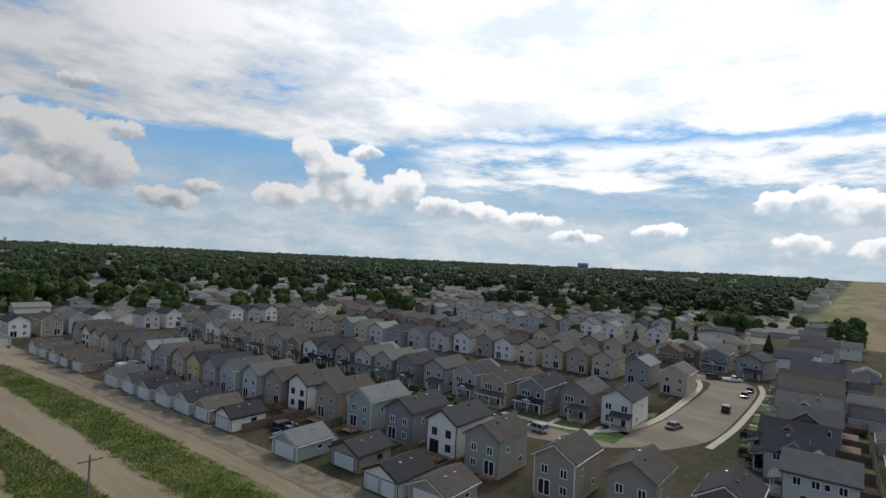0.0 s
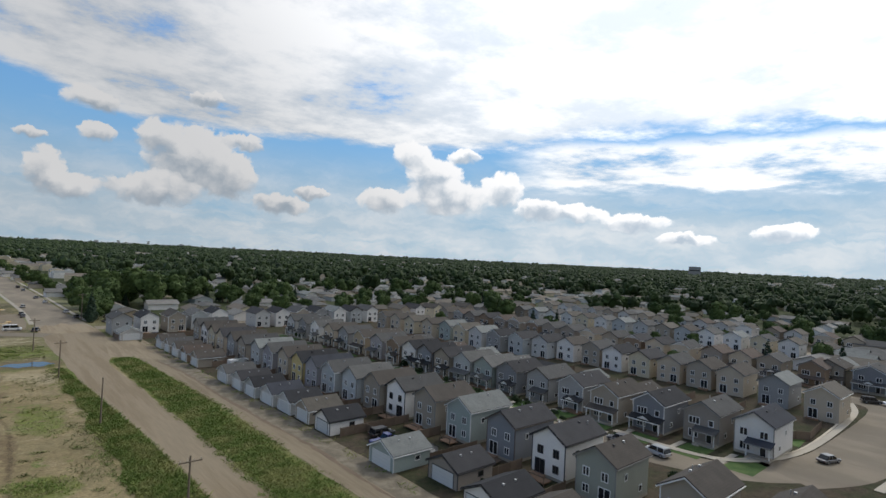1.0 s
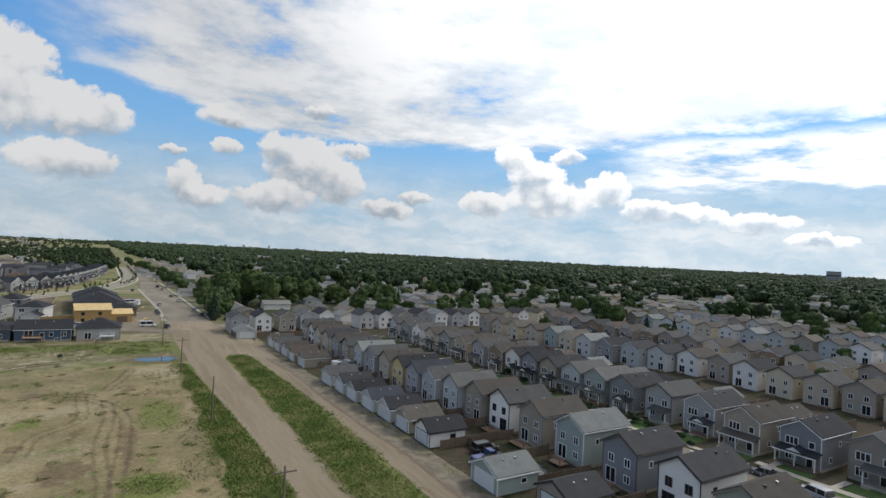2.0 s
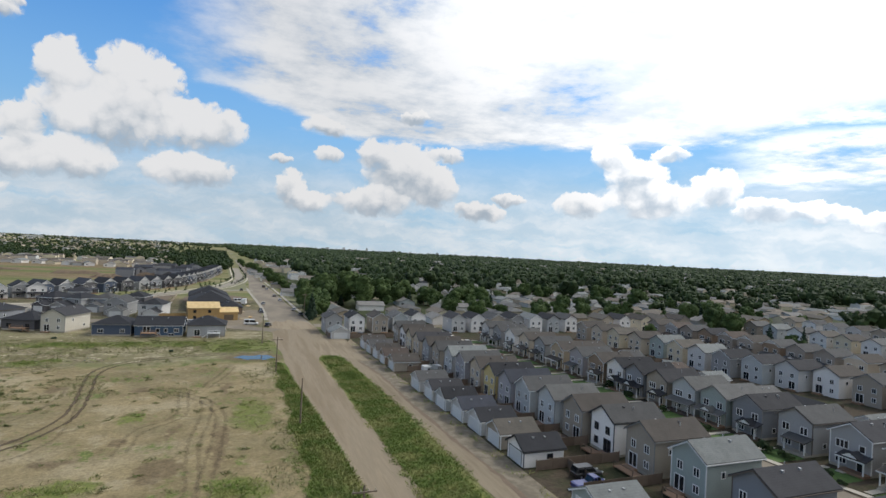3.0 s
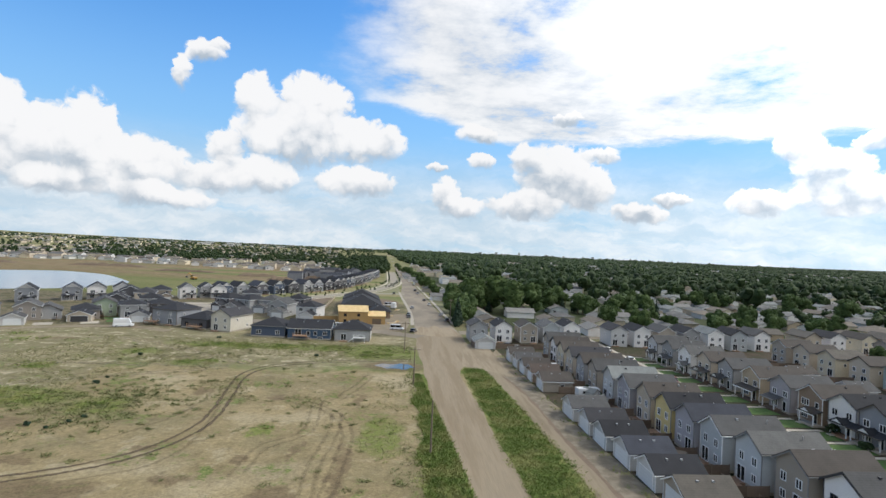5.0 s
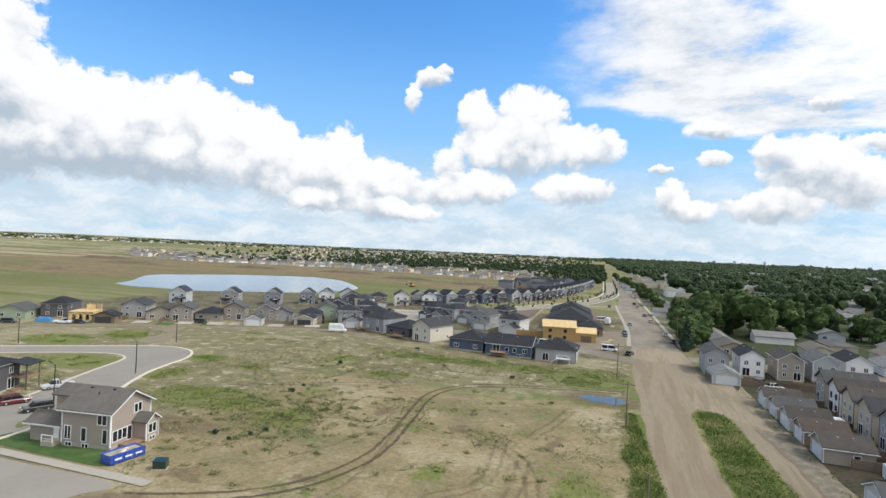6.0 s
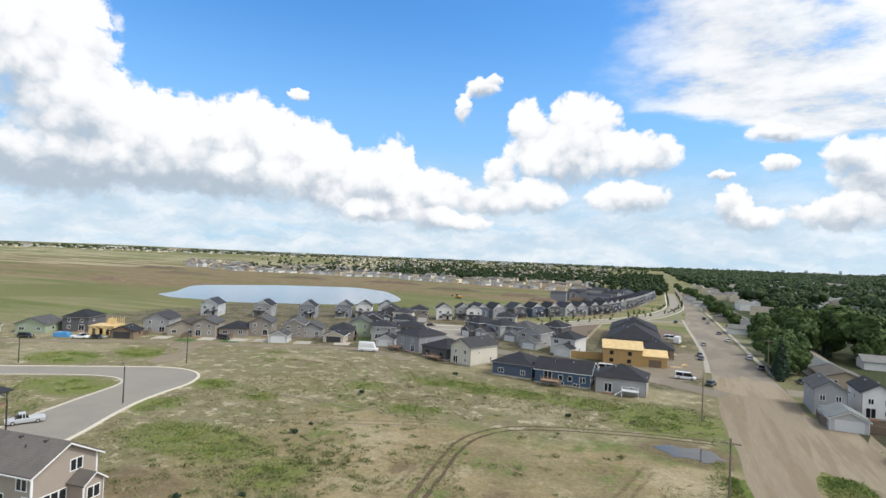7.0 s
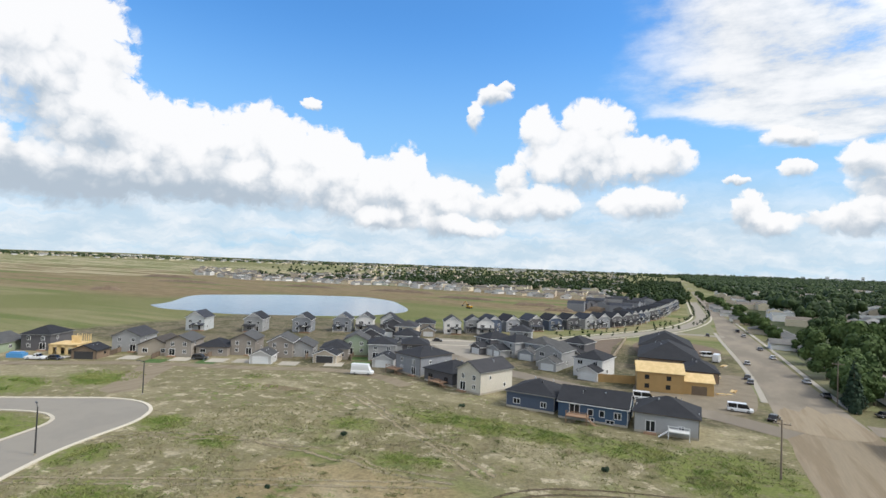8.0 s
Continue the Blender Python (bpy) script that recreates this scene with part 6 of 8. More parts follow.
def rut_material(name, base, strength):
    """Pressed damp soil that fades out towards the rims of the rut and in worn stretches."""
    m = material(name, base, 0.97, 0.25, 0.5, 3.0, 0.6, 8.0)
    t = m.node_tree
    rim = nd(t, "ShaderNodeAttribute")
    rim.attribute_name = "rim"
    where = nd(t, "ShaderNodeTexCoord").outputs["Object"]
    worn = nd(t, "ShaderNodeTexNoise", (where, None, 0.35, 5.0, 0.65)).outputs[0]
    grit = nd(t, "ShaderNodeTexNoise", (where, None, 2.5, 4.0, 0.65)).outputs[0]
    cover = maths(t, "ADD", rim.outputs["Fac"], maths(t, "MULTIPLY", maths(t, "SUBTRACT", grit, 0.5), 0.9))
    cover = maths(t, "MULTIPLY", ramp(t, cover, 0.15, 0.75), ramp(t, worn, 0.34, 0.52, 0.35, 1.0))
    t.links.new(maths(t, "MULTIPLY", cover, strength), t.nodes["Principled BSDF"].inputs["Alpha"])
    return m


def draped(name, points, width, mat, label, category, lift=0.05, wob=0.1, seed=3):
    """A strip that follows the humps of the ground, full in the middle and thin at the rims."""
    r = random.Random(seed)
    line = smooth_line(points, 0.8)
    left = ribbon(line, width, 0.0, None, wob, r)
    s = Shape()
    rim = []
    for i in range(len(line)):
        p, q = left.v[2 * i], left.v[2 * i + 1]
        for k, v in ((0.0, 0.0), (0.5, 1.0), (1.0, 0.0)):
            x, y = p[0] + (q[0] - p[0]) * k, p[1] + (q[1] - p[1]) * k
            s.v.append((x, y, relief_at(x, y) + lift))
            rim.append(v if 2 < i < len(line) - 3 else 0.0)
    for i in range(len(line) - 1):
        for k in (0, 1):
            s.f.append((3 * i + k, 3 * i + k + 1, 3 * i + k + 4, 3 * i + k + 3))
    me = s.mesh(name, mat)
    me.attributes.new("rim", "FLOAT", "POINT").data.foreach_set("value", rim)
    return tagged(new(name, me), label, category, kind="structure")


RUT_DARK = rut_material("deep wheel rut", (0.100, 0.072, 0.044), 0.9)
RUT_FAINT = rut_material("faint wheel mark", (0.130, 0.098, 0.060), 0.24)
WORN = rut_material("worn track", (0.300, 0.250, 0.160), 0.7)
for k in (-1.0, 1.0):
    draped("wheel_rut", offset(TRACK, k), 1.0, RUT_DARK, "dark wheel rut pressed into sand", "rut", 0.05, 0.15, 6)
    draped("wheel_rut", offset([(-86, 156), (-82.5, 165.1), (-67.2, 172.0), (-50.7, 174.4), (-34.2, 173.5), (-23, 175.5)], k), 1.4, WORN, "pale wheel rut through dry grass", "rut", 0.05, 0.2, 17)
    draped("wheel_rut", offset([(-78.8, 209.4), (-66.3, 209.5), (-48.5, 197.2), (-31.7, 186.0), (-19.1, 177.5)], k), 1.6, WORN, "pale wheel rut through dry grass", "rut", 0.05, 0.2, 18)
    draped("wheel_rut", offset(BYWAY, k), 1.3, WORN, "pale wheel rut through dry grass", "rut", 0.05, 0.2, 7)
for line in ([(-26.4, 104.5), (-18.4, 109.8), (-15.3, 113.7), (-14.1, 120.1), (-15.0, 131.1), (-17.2, 146.0)], [(-8, 147), (-3.0, 143.9), (2.4, 140.4), (6.5, 134.7), (9.0, 126.4), (9.1, 112.0), (8.3, 96.6), (7.6, 84)], [(1.3, 146), (1.3, 141.9), (2.2, 129.8), (0.7, 124.1), (-3.6, 118.7), (-4.4, 106.6)], [(10.7, 170.2), (7.4, 154.1), (4, 144)], [(5.5, 138.7), (6.5, 130.7), (6.3, 121.1), (5.7, 109.8), (6.5, 96.0), (7.0, 84)],
             [(-30, 118), (-24, 128), (-21, 140), (-21, 152)], [(-66, 170), (-52, 176), (-38, 186), (-22, 190)], [(-30, 200), (-40, 186), (-46, 172), (-58, 160)]):
    draped("wheel_rut", line, 1.1, RUT_FAINT, "faint curved wheel mark in sand", "rut", 0.05, 0.2, 8)
    if line[0][0] > -9:
        draped("wheel_rut", offset(line, 1.7), 1.1, RUT_FAINT, "faint curved wheel mark in sand", "rut", 0.05, 0.2, 9)


# ---- the near house ----
def near_house():
    m = pose(-51.8, 118.4, 0, rz=98.5)
    w, d, h, rise = 8.2, 8.4, 5.75, 2.3
    root = thing("house", m, "two-storey mushroom grey house with white trim beside lawn", "house")
    mat, rf = wall_mat("mushroom"), roof_mat("warm grey")
    part("foundation", Shape().box(-w / 2 - 0.02, -0.02, -0.3, w / 2 + 0.02, d + 0.02, 0.5), CONCRETE, root, "grey concrete foundation")
    part("wall", shell(w, d, h, rise), mat, root)
    s, e = gable_roof(w, d, h, rise, 0.6, 0.18)
    roof = part("roof", s, rf, root)
    part("fascia", e, TRIM, root)
    for x, y in ((-w / 2, 0), (w / 2, 0), (-w / 2, d)):
        part("corner_board", Shape().box(x - 0.12, y - 0.06, 0.4, x + 0.12, y + 0.1, h - 0.05), TRIM, root)
    part("vent_pipe", Shape().tube((-1.6, 4.5, h + 1.2), (-1.6, 4.5, h + 2.0), 0.09, 0.09, 8), DARK_TRIM, roof)
    for y in (2.5, 6.5):
        part("roof_vent", Shape().box(-0.7, y, h + rise - 0.35, -0.3, y + 0.4, h + rise + 0.12), DARK_TRIM, roof)
    # flank towards the lawn
    window(root, "L", 1.5, 3.7, 1.5, 1.35, w, d, 2)
    window(root, "L", 0.95, 0.95, 0.7, 2.0, w, d, 1)
    window(root, "L", 4.6, 1.0, 0.75, 1.9, w, d, 1)
    window(root, "L", 7.4, 1.1, 1.0, 1.9, w, d, 2)
    window(root, "L", 4.3, 0.05, 1.0, 0.5, w, d, 2)
    window(root, "L", 7.2, 0.05, 1.0, 0.5, w, d, 2)
    # gable end
    window(root, "F", 1.3, 4.4, 1.5, 1.3, w, d, 2)
    window(root, "F", -2.3, 1.1, 2.7, 1.5, w, d, 3)
    window(root, "F", -0.35, 0.5, 0.85, 2.1, w, d, 1, None, "back_door")
    # room with its own small gable
    bx0, bx1, by = 0.35, 3.0, -2.4
    bay = part("bay_wall", Shape(), mat, root)
    c = (bx0 + bx1) / 2
    sh = Shape()
    a = [(bx0, by, 0), (bx1, by, 0), (bx1, by, 3.3), (c, by, 4.25), (bx0, by, 3.3)]
    b = [(x, 0, z) for x, _, z in a]
    sh.poly(*a)
    for i in (1, 2, 3, 4):
        j = (i + 1) % 5
        sh.poly(a[i], b[i], b[j], a[j])
    bay.data = sh.mesh("bay_wall", mat)
    br = Shape()
    for k, x in ((-1, bx0 - 0.35), (1, bx1 + 0.35)):
        pts = [(c, by - 0.4, 4.38), (c, 0, 4.38), (x, 0, 3.15), (x, by - 0.4, 3.15)]
        br.slab(pts if k < 0 else pts[::-1], (0, 0, -0.15))
    part("bay_roof", br, rf, root)
    bf = Shape()
    for x in (bx0 - 0.35, bx1 + 0.35):
        bf.slab([(c, by - 0.41, 4.36), (x, by - 0.41, 3.13), (x, by - 0.41, 2.95), (c, by - 0.41, 4.18)], (0, -0.03, 0))
    part("bay_fascia", bf, TRIM, root)
    wf = window(root, "F", c, 1.2, 1.6, 1.35, w, d, 2)
    wf.matrix_basis = pose(c, by, 1.25)
    wb = window(root, "F", c, 0.1, 1.1, 0.5, w, d, 2)
    wb.matrix_basis = pose(c, by, 0.1)
    part("bay_corner_board", Shape().box(bx0 - 0.1, by - 0.06, 0.2, bx0 + 0.1, by + 0.06, 3.2), TRIM, root)
    part("downspout", Shape().tube((bx1 - 0.05, by - 0.12, 0.2), (bx1 - 0.05, by - 0.12, 3.1), 0.06, 0.06, 6), TRIM, root)
    deck = part("landing", Shape().box(-2.6, -2.2, 0.25, 0.3, -0.06, 0.45), DECKING, root, "low timber landing")
    # the upper floor steps back at its far end under the same ridge
    step, dd = 2.2, d + 3.4
    rear = Shape()
    q = [(-w / 2 + step, d, 0), (w / 2, d, 0), (w / 2, d, h), (0, d, h + rise), (-w / 2 + step, d, h + rise * step / (w / 2))]
    r = [(x, dd, z) for x, _, z in q]
    rear.poly(*r[::-1])
    for i in (1, 2, 3, 4):
        j = (i + 1) % 5
        rear.poly(q[i], r[i], r[j], q[j])
    part("rear_wall", rear, mat, root)
    drop = rise / (w / 2)
    rr = Shape()
    for k, x in ((-1, -w / 2 + step - 0.5), (1, w / 2 + 0.6)):
        z = h + rise - abs(x) * drop + 0.05
        pts = [(0, d + 0.6, h + rise + 0.05), (0, dd + 0.5, h + rise + 0.05), (x, dd + 0.5, z), (x, d + 0.6, z)]
        rr.slab(pts if k < 0 else pts[::-1], (0, 0, 0.18))
    part("rear_roof", rr, rf, root)
    ww = window(root, "L", d + 1.6, 4.2, 0.9, 1.1, w, d, 2)
    ww.matrix_basis = pose(-w / 2 + step, d + 1.7, 4.3, rz=-90)
    # lower wing towards the street
    part("wing_wall", Shape().box(-w / 2 + 0.5, d + 0.02, 0, w / 2 - 0.5, d + 6.2, 2.9), mat, root)
    wr = Shape().slab([(-w / 2 + step - 0.02, d - 0.02, 4.3), (-w / 2 + step - 0.02, d + 6.8, 4.3), (-w / 2 - 0.3, d + 6.8, 2.85), (-w / 2 - 0.3, d - 0.02, 2.85)], (0, 0, -0.16))
    part("wing_roof", wr, rf, root)
    part("wing_fascia", Shape().box(-w / 2 - 0.36, d + 0.02, 2.62, -w / 2 - 0.31, d + 6.8, 2.84), TRIM, root)
    wr2 = Shape().slab([(-w / 2 + step, dd + 0.02, 4.3), (w / 2 - 0.1, dd + 0.02, 4.3), (w / 2 - 0.1, d + 6.8, 2.9), (-w / 2 + step, d + 6.8, 2.9)], (0, 0, -0.16))
    part("wing_roof", wr2, rf, root)
    por = part("porch", Shape().box(-w / 2 - 1.3, d + 0.4, 0, -w / 2 + 0.48, d + 2.4, 0.7), CONCRETE, root, "pale concrete porch steps")
    for y in (d + 0.45, d + 2.35):
        part("post", Shape().box(-w / 2 - 1.28, y - 0.06, 0.7, -w / 2 - 1.16, y + 0.06, 1.75), TRIM, por, "white rail post")
    part("rail", Shape().box(-w / 2 - 1.26, d + 0.4, 1.65, -w / 2 - 1.18, d + 2.4, 1.75).box(-w / 2 - 1.24, d + 0.4, 1.15, -w / 2 - 1.2, d + 2.4, 1.21), TRIM, por, "white rail")
    part("front_door", Shape().box(-w / 2 + 0.42, d + 1.0, 0.7, -w / 2 + 0.48, d + 1.95, 2.6), TRIM, root, "white front door")


near_house()


def skip_bin(m):
    root = thing("skip_bin", m, "blue steel rubbish skip full of waste timber", "skip")
    s = Shape()
    l, w, h, t = 5.0, 2.2, 1.35, 0.08
    s.box(-l / 2, -w / 2, 0.12, l / 2, w / 2, 0.2)
    for y in (-w / 2, w / 2 - t):
        s.box(-l / 2, y, 0.12, l / 2, y + t, h)
    s.box(-l / 2, -w / 2, 0.12, -l / 2 + t, w / 2, h).box(l / 2 - t, -w / 2, 0.12, l / 2, w / 2, h)
    part("bin_body", s, PAINTS["blue skip"], root)
    for i in range(7):
        x = -l / 2 + 0.5 + i * 0.76
        part("rib", Shape().box(x - 0.05, -w / 2 - 0.07, 0.12, x + 0.05, -w / 2, h), PAINTS["blue skip"], root)
    part("rim", Shape().box(-l / 2 - 0.05, -w / 2 - 0.05, h, l / 2 + 0.05, -w / 2 + t, h + 0.08).box(-l / 2 - 0.05, w / 2 - t, h, l / 2 + 0.05, w / 2 + 0.05, h + 0.08), PAINTS["blue skip"], root)
    for k in range(3):
        part("bar_mark", Shape().box(-1.9 + k * 1.5, -w / 2 - 0.09, 0.6, -0.9 + k * 1.5, -w / 2 - 0.075, 0.85), TRIM, root, "white painted bar")
    r = random.Random(4)
    for i in range(16):
        x, y, z = r.uniform(-l / 2 + 0.9, l / 2 - 0.9), r.uniform(-0.8, 0.8), h - 0.25 + r.uniform(0, 0.3)
        part("board", Shape().box(-r.uniform(0.3, 0.9), -0.1, 0, r.uniform(0.3, 0.9), 0.1, 0.05), r.choice((OSB, CONCRETE, TRIM)), root, at=pose(x, y, z, r.uniform(-15, 15), r.uniform(-15, 15), r.uniform(0, 180)))
    part("heap", Shape().box(-l / 2 + 0.1, -w / 2 + 0.1, 0.25, l / 2 - 0.1, w / 2 - 0.1, h - 0.15), CONCRETE, root, "rubble filling")


skip_bin(pose(-46.9, 112.9, 0, rz=82))


# ---- houses across the turning circle ----
house(pose(-95.5, 127.2, 0, rz=112), 9.0, 12.0, 5.6, 2.0, "charcoal", "charcoal", "rear", None, True, random.Random(3), "")


def deck_shelter(m):
    root = thing("deck_shelter", m, "raised timber deck with a dark roof", "deck")
    part("deck_floor", Shape().box(-2, -3.2, 2.5, 2, 0, 2.75), DECKING, root)
    part("deck_roof", Shape().slab([(-2.5, -3.8, 5.2), (2.5, -3.8, 5.2), (2.5, 0, 5.9), (-2.5, 0, 5.9)], (0, 0, -0.18)), roof_mat("charcoal"), root)
    for x in (-1.9, 1.9):
        part("post", Shape().box(x - 0.1, -3.2, 0, x + 0.1, -3.0, 5.2), TIMBER, root)
    part("rail", Shape().box(-2, -3.2, 3.6, 2, -3.1, 3.7).box(-2, -3.2, 3.2, 2, -3.12, 3.26), TIMBER, root)


deck_shelter(pose(-97.2, 131.0, 0, rz=112))


def barrier(m):
    root = thing("barrier", m, "red painted wooden rail barrier on sand", "barrier")
    for x in (-0.9, 0.9):
        part("leg", Shape().box(x - 0.06, -0.3, 0, x + 0.06, 0.3, 1.1), PAINTS["red"], root)
    for z in (0.3, 0.65, 1.0):
        part("rail", Shape().box(-1.2, -0.06, z, 1.2, 0.06, z + 0.12), PAINTS["red"], root)


barrier(pose(-66.5, 114.8, 0, rz=10))


def street_lamp(x, y, rz, h=8.0):
    root = thing("street_lamp", pose(x, y, 0, rz=rz), "slim dark steel street lamp beside kerb", "street lamp", "lamps of the turning circle")
    part("pole", Shape().tube((0, 0, 0), (0, 0, h - 0.4), 0.14, 0.09, 10), METAL, root)
    part("arm", Shape().tube((0, 0, h - 0.45), (1.3, 0, h), 0.06, 0.05, 8), METAL, root)
    part("lamp_head", Shape().slab([(1.1, -0.16, h + 0.06), (1.9, -0.12, h + 0.1), (1.9, 0.12, h + 0.1), (1.1, 0.16, h + 0.06)], (0, 0, -0.12)), METAL, root)
    part("base", Shape().tube((0, 0, 0), (0, 0, 0.35), 0.24, 0.22, 10), CONCRETE, root)


for x, y, rz in ((-87.0, 150.3, 160), (-108.5, 183.6, -90), (-142.2, 160.2, -60), (-79.5, 126.0, 180)):
    street_lamp(x, y, rz)


def power_pole(x, y, h, arm=True, rz=0.0):
    root = thing("power_pole", pose(x, y, 0, rz=rz), "weathered timber power pole beside the road", "power pole", "power poles")
    part("pole", Shape().tube((0, 0, -0.3), (0, 0, h), 0.17, 0.11, 10), POLE, root)
    if arm:
        part("crossarm", Shape().box(-1.3, -0.2, h - 0.75, 1.3, -0.08, h - 0.6), POLE, root)
        for k in (-1.15, -0.4, 0.4, 1.15):
            part("insulator", Shape().tube((k, -0.14, h - 0.6), (k, -0.14, h - 0.35), 0.06, 0.04, 6), CONCRETE, root)


for x, y, h in ((19.9, 203.0, 9.5), (21.9, 161.1, 9.0), (23.7, 117.5, 8.5), (25.0, 70.6, 8.6), (40.2, 268.6, 11.5)):
    power_pole(x, y, h, y != 117.5)


# ---- building site ----
def site_house():
    root = thing("unfinished_house", pose(-1.4, 259.0, 0, rz=8), "unfinished house clad in bare yellow sheathing boards", "house")
    part("wall", Shape().box(-6.0, 0, 0, 6.0, 10, 5.3), OSB_DARK, root)
    s, e = gable_roof(10, 12, 5.3, 2.0, 0.4)
    part("roof", s, OSB, root, "bare sheathing roof", pose(6, 5, 0, rz=90))
    part("wing_wall", Shape().box(6.0, 1.0, 0, 13.5, 9, 3.4), OSB_DARK, root)
    s, e = gable_roof(8, 7.5, 3.4, 1.6, 0.3)
    part("wing_roof", s, OSB, root, "bare sheathing roof", pose(13.6, 5, 0, rz=90))
    for x, z in ((-3.4, 3.3), (2.2, 3.3), (-3.4, 0.9), (2.0, 0.9)):
        part("opening", Shape().box(x - 0.6, -0.04, z, x + 0.6, 0.02, z + 1.2), PANE, root, "dark window opening")
    # a dark plate on the closed wall stands for the shade inside the garage
    part("door_opening", Shape().box(8.0, 0.96, 0.1, 11.8, 1.02, 2.4), SOIL, root, "dark plate for the shade in the garage opening")


site_house()
house(pose(-3.0, 322.0, 0, rz=4), 19.0, 27.0, 4.6, 4.6, "brown", "charcoal", "bungalow", DARK_TRIM, True, random.Random(2), "")
house(pose(-0.5, 292.0, 0, rz=4), 19.0, 27.0, 4.4, 4.6, "brown", "charcoal", "bungalow", DARK_TRIM, True, random.Random(2), "")
house(pose(9.0, 279.0, 0, rz=4), 9.0, 14.0, 3.6, 2.5, "brown", "charcoal", "bungalow", DARK_TRIM, True, random.Random(2), "")
fence((-20.0, 262.5), (-8.5, 265.5), 2.4, OSB_DARK, "tall bare sheathing fence at the site", "site fences")
fence((-20.0, 262.5), (-22.0, 275.0), 2.0, OSB_DARK, "tall bare sheathing fence at the site", "site fences")
strip("street", [(26, 232), (10, 241), (-10, 247), (-40, 258), (-62, 268), (-80, 282), (-95, 296)], 8.0, 0.06, ASPHALT, "dusty new street among the houses", "street")
sheet("driveway", closed([(-104, 306), (-92, 318), (-72, 312), (-54, 280), (-62, 268), (-70, 264), (-86, 282)], 5), STREET_PALE, 0.05, "wide pale paved court among new houses", "driveway")
NEW_STREET = [(-118, 288), (-96, 300), (-74, 313), (-55.7, 332), (-38.5, 367), (-21, 401), (-8, 430), (3.5, 476), (11, 544), (9, 640), (4, 800)]
strip("verge", NEW_STREET, 19.0, 0.04, DRY_GRASS, "dry pale verge along the new street", "verge")
strip("street", NEW_STREET, 8.0, 0.055, STREET_PALE, "pale new street curving past the houses", "street")
for side in (-1, 1):
    kerb(offset(NEW_STREET, 6.6 * side), "pale concrete pavement along the new street", 1.2, 0.12)
strip("street", [(-15, 413), (4, 420), (21, 422)], 8.0, 0.065, STREET_PALE, "pale side street joining the avenue", "street")
sheet("verge", closed([(-14, 330), (14, 340), (14, 370), (-8, 385), (-18, 360)], 4), SOIL, 0.045, "bare brown building plot beside the street", "plot")
sheet("verge", closed([(1, 428), (16, 428), (16, 500), (17, 560), (12, 500), (6, 460)], 5), DRY_GRASS, 0.05, "dry grass verge between street and avenue", "verge")
fence((-20.0, 298), (-23.0, 372), 1.8, PALE_TIMBER, "long pale board fence beside the bare plot", "new fences")
sheet("verge", closed([(-44, 352), (-26, 378), (-25, 340), (-23, 312), (-34, 318), (-46, 330)], 4), SOIL, 0.045, "bare brown building plot beside the street", "plot")
sheet("soil", closed([(-8, 250), (16, 244), (22, 262), (20, 300), (-6, 276)], 4), material("site sand", (0.215, 0.178, 0.125), 0.97, 0.3, 0.3, 3.0, 0.5, 8.0), 0.05, "trampled brown soil of the site", "soil")
strip("pavement", [(23.6, 262), (23.2, 310), (18.6, 400), (17.0, 440)], 1.6, 0.14, CONCRETE, "pale concrete pavement along the avenue", "pavement")
strip("pavement", [(42.5, 262), (40.6, 300), (37.2, 400), (30.5, 560)], 1.6, 0.14, CONCRETE, "pale concrete pavement along the avenue", "pavement")
for a in (((22.5, 262), (24.0, 262), (23.4, 330), (22.0, 330)), ((43.5, 268), (52, 268), (46, 400), (38.5, 400))):
    sheet("verge", list(a), DRY_GRASS, 0.07, "green verge along the avenue", "verge")


def framed_house(m):
    """Sheathed ground floor with open bays, bare studs above."""
    root = thing("unfinished_house", m, "pale sheathed timber shell of a new house", "house")
    for y in (0.0, 8.0):
        wall = Shape()
        for a, b in ((-4.2, -3.0), (-1.8, -0.6), (0.6, 1.6), (2.8, 4.2)):
            wall.box(a, y, 0, b, y + 0.16, 2.9)
        wall.box(-4.2, y, 2.2, 4.2, y + 0.158, 2.9)
        part("sheathing", wall, OSB, root)
    for x in (-4.2, 4.04):
        part("sheathing", Shape().box(x, 0.17, 0, x + 0.16, 3.0, 2.9).box(x, 4.4, 0, x + 0.16, 7.98, 2.9).box(x, 3.0, 2.2, x + 0.158, 4.4, 2.9), OSB, root)
    part("floor_deck", Shape().box(-4.3, -0.1, 2.9, 4.3, 8.3, 3.15), OSB, root)
    for i in range(7):
        part("stud", Shape().box(-0.2 + 0.7 * i - 0.1, 7.8, 3.15, -0.2 + 0.7 * i + 0.1, 8.0, 5.6 - 0.3 * (i % 2)), OSB, root)
    part("sheathing", Shape().box(0.2, 4.0, 3.15, 3.2, 4.14, 5.5), OSB, root)
    for i in range(4):
        part("brace", Shape().tube((4.1, 0.6 + 2.2 * i, 3.1), (5.8, 0.6 + 2.2 * i, 0.0), 0.1, 0.1, 4), OSB, root)


framed_house(pose(-173, 202, 0, rz=30))
garage(pose(-160.5, 201.0, 0, rz=28), 7.5, 7.0, "brown", "charcoal", 1, DARK_TRIM, random.Random(1), "garages along the far lane", door_mat=DARK_TRIM)
garage(pose(-114.0, 226.2, 0, rz=28), 6.5, 7.0, "light grey", "mid grey", 1, None, random.Random(1), "garages along the far lane")
garage(pose(-99.5, 239.0, 0, rz=20), 7.5, 7.0, "beige", "charcoal", 1, None, random.Random(1), "garages along the far lane", door_mat=DARK_TRIM)
garage(pose(-202.0, 178.0, 0, rz=30), 7.0, 7.0, "light grey", "mid grey", 1, None, random.Random(1), "garages along the far lane")
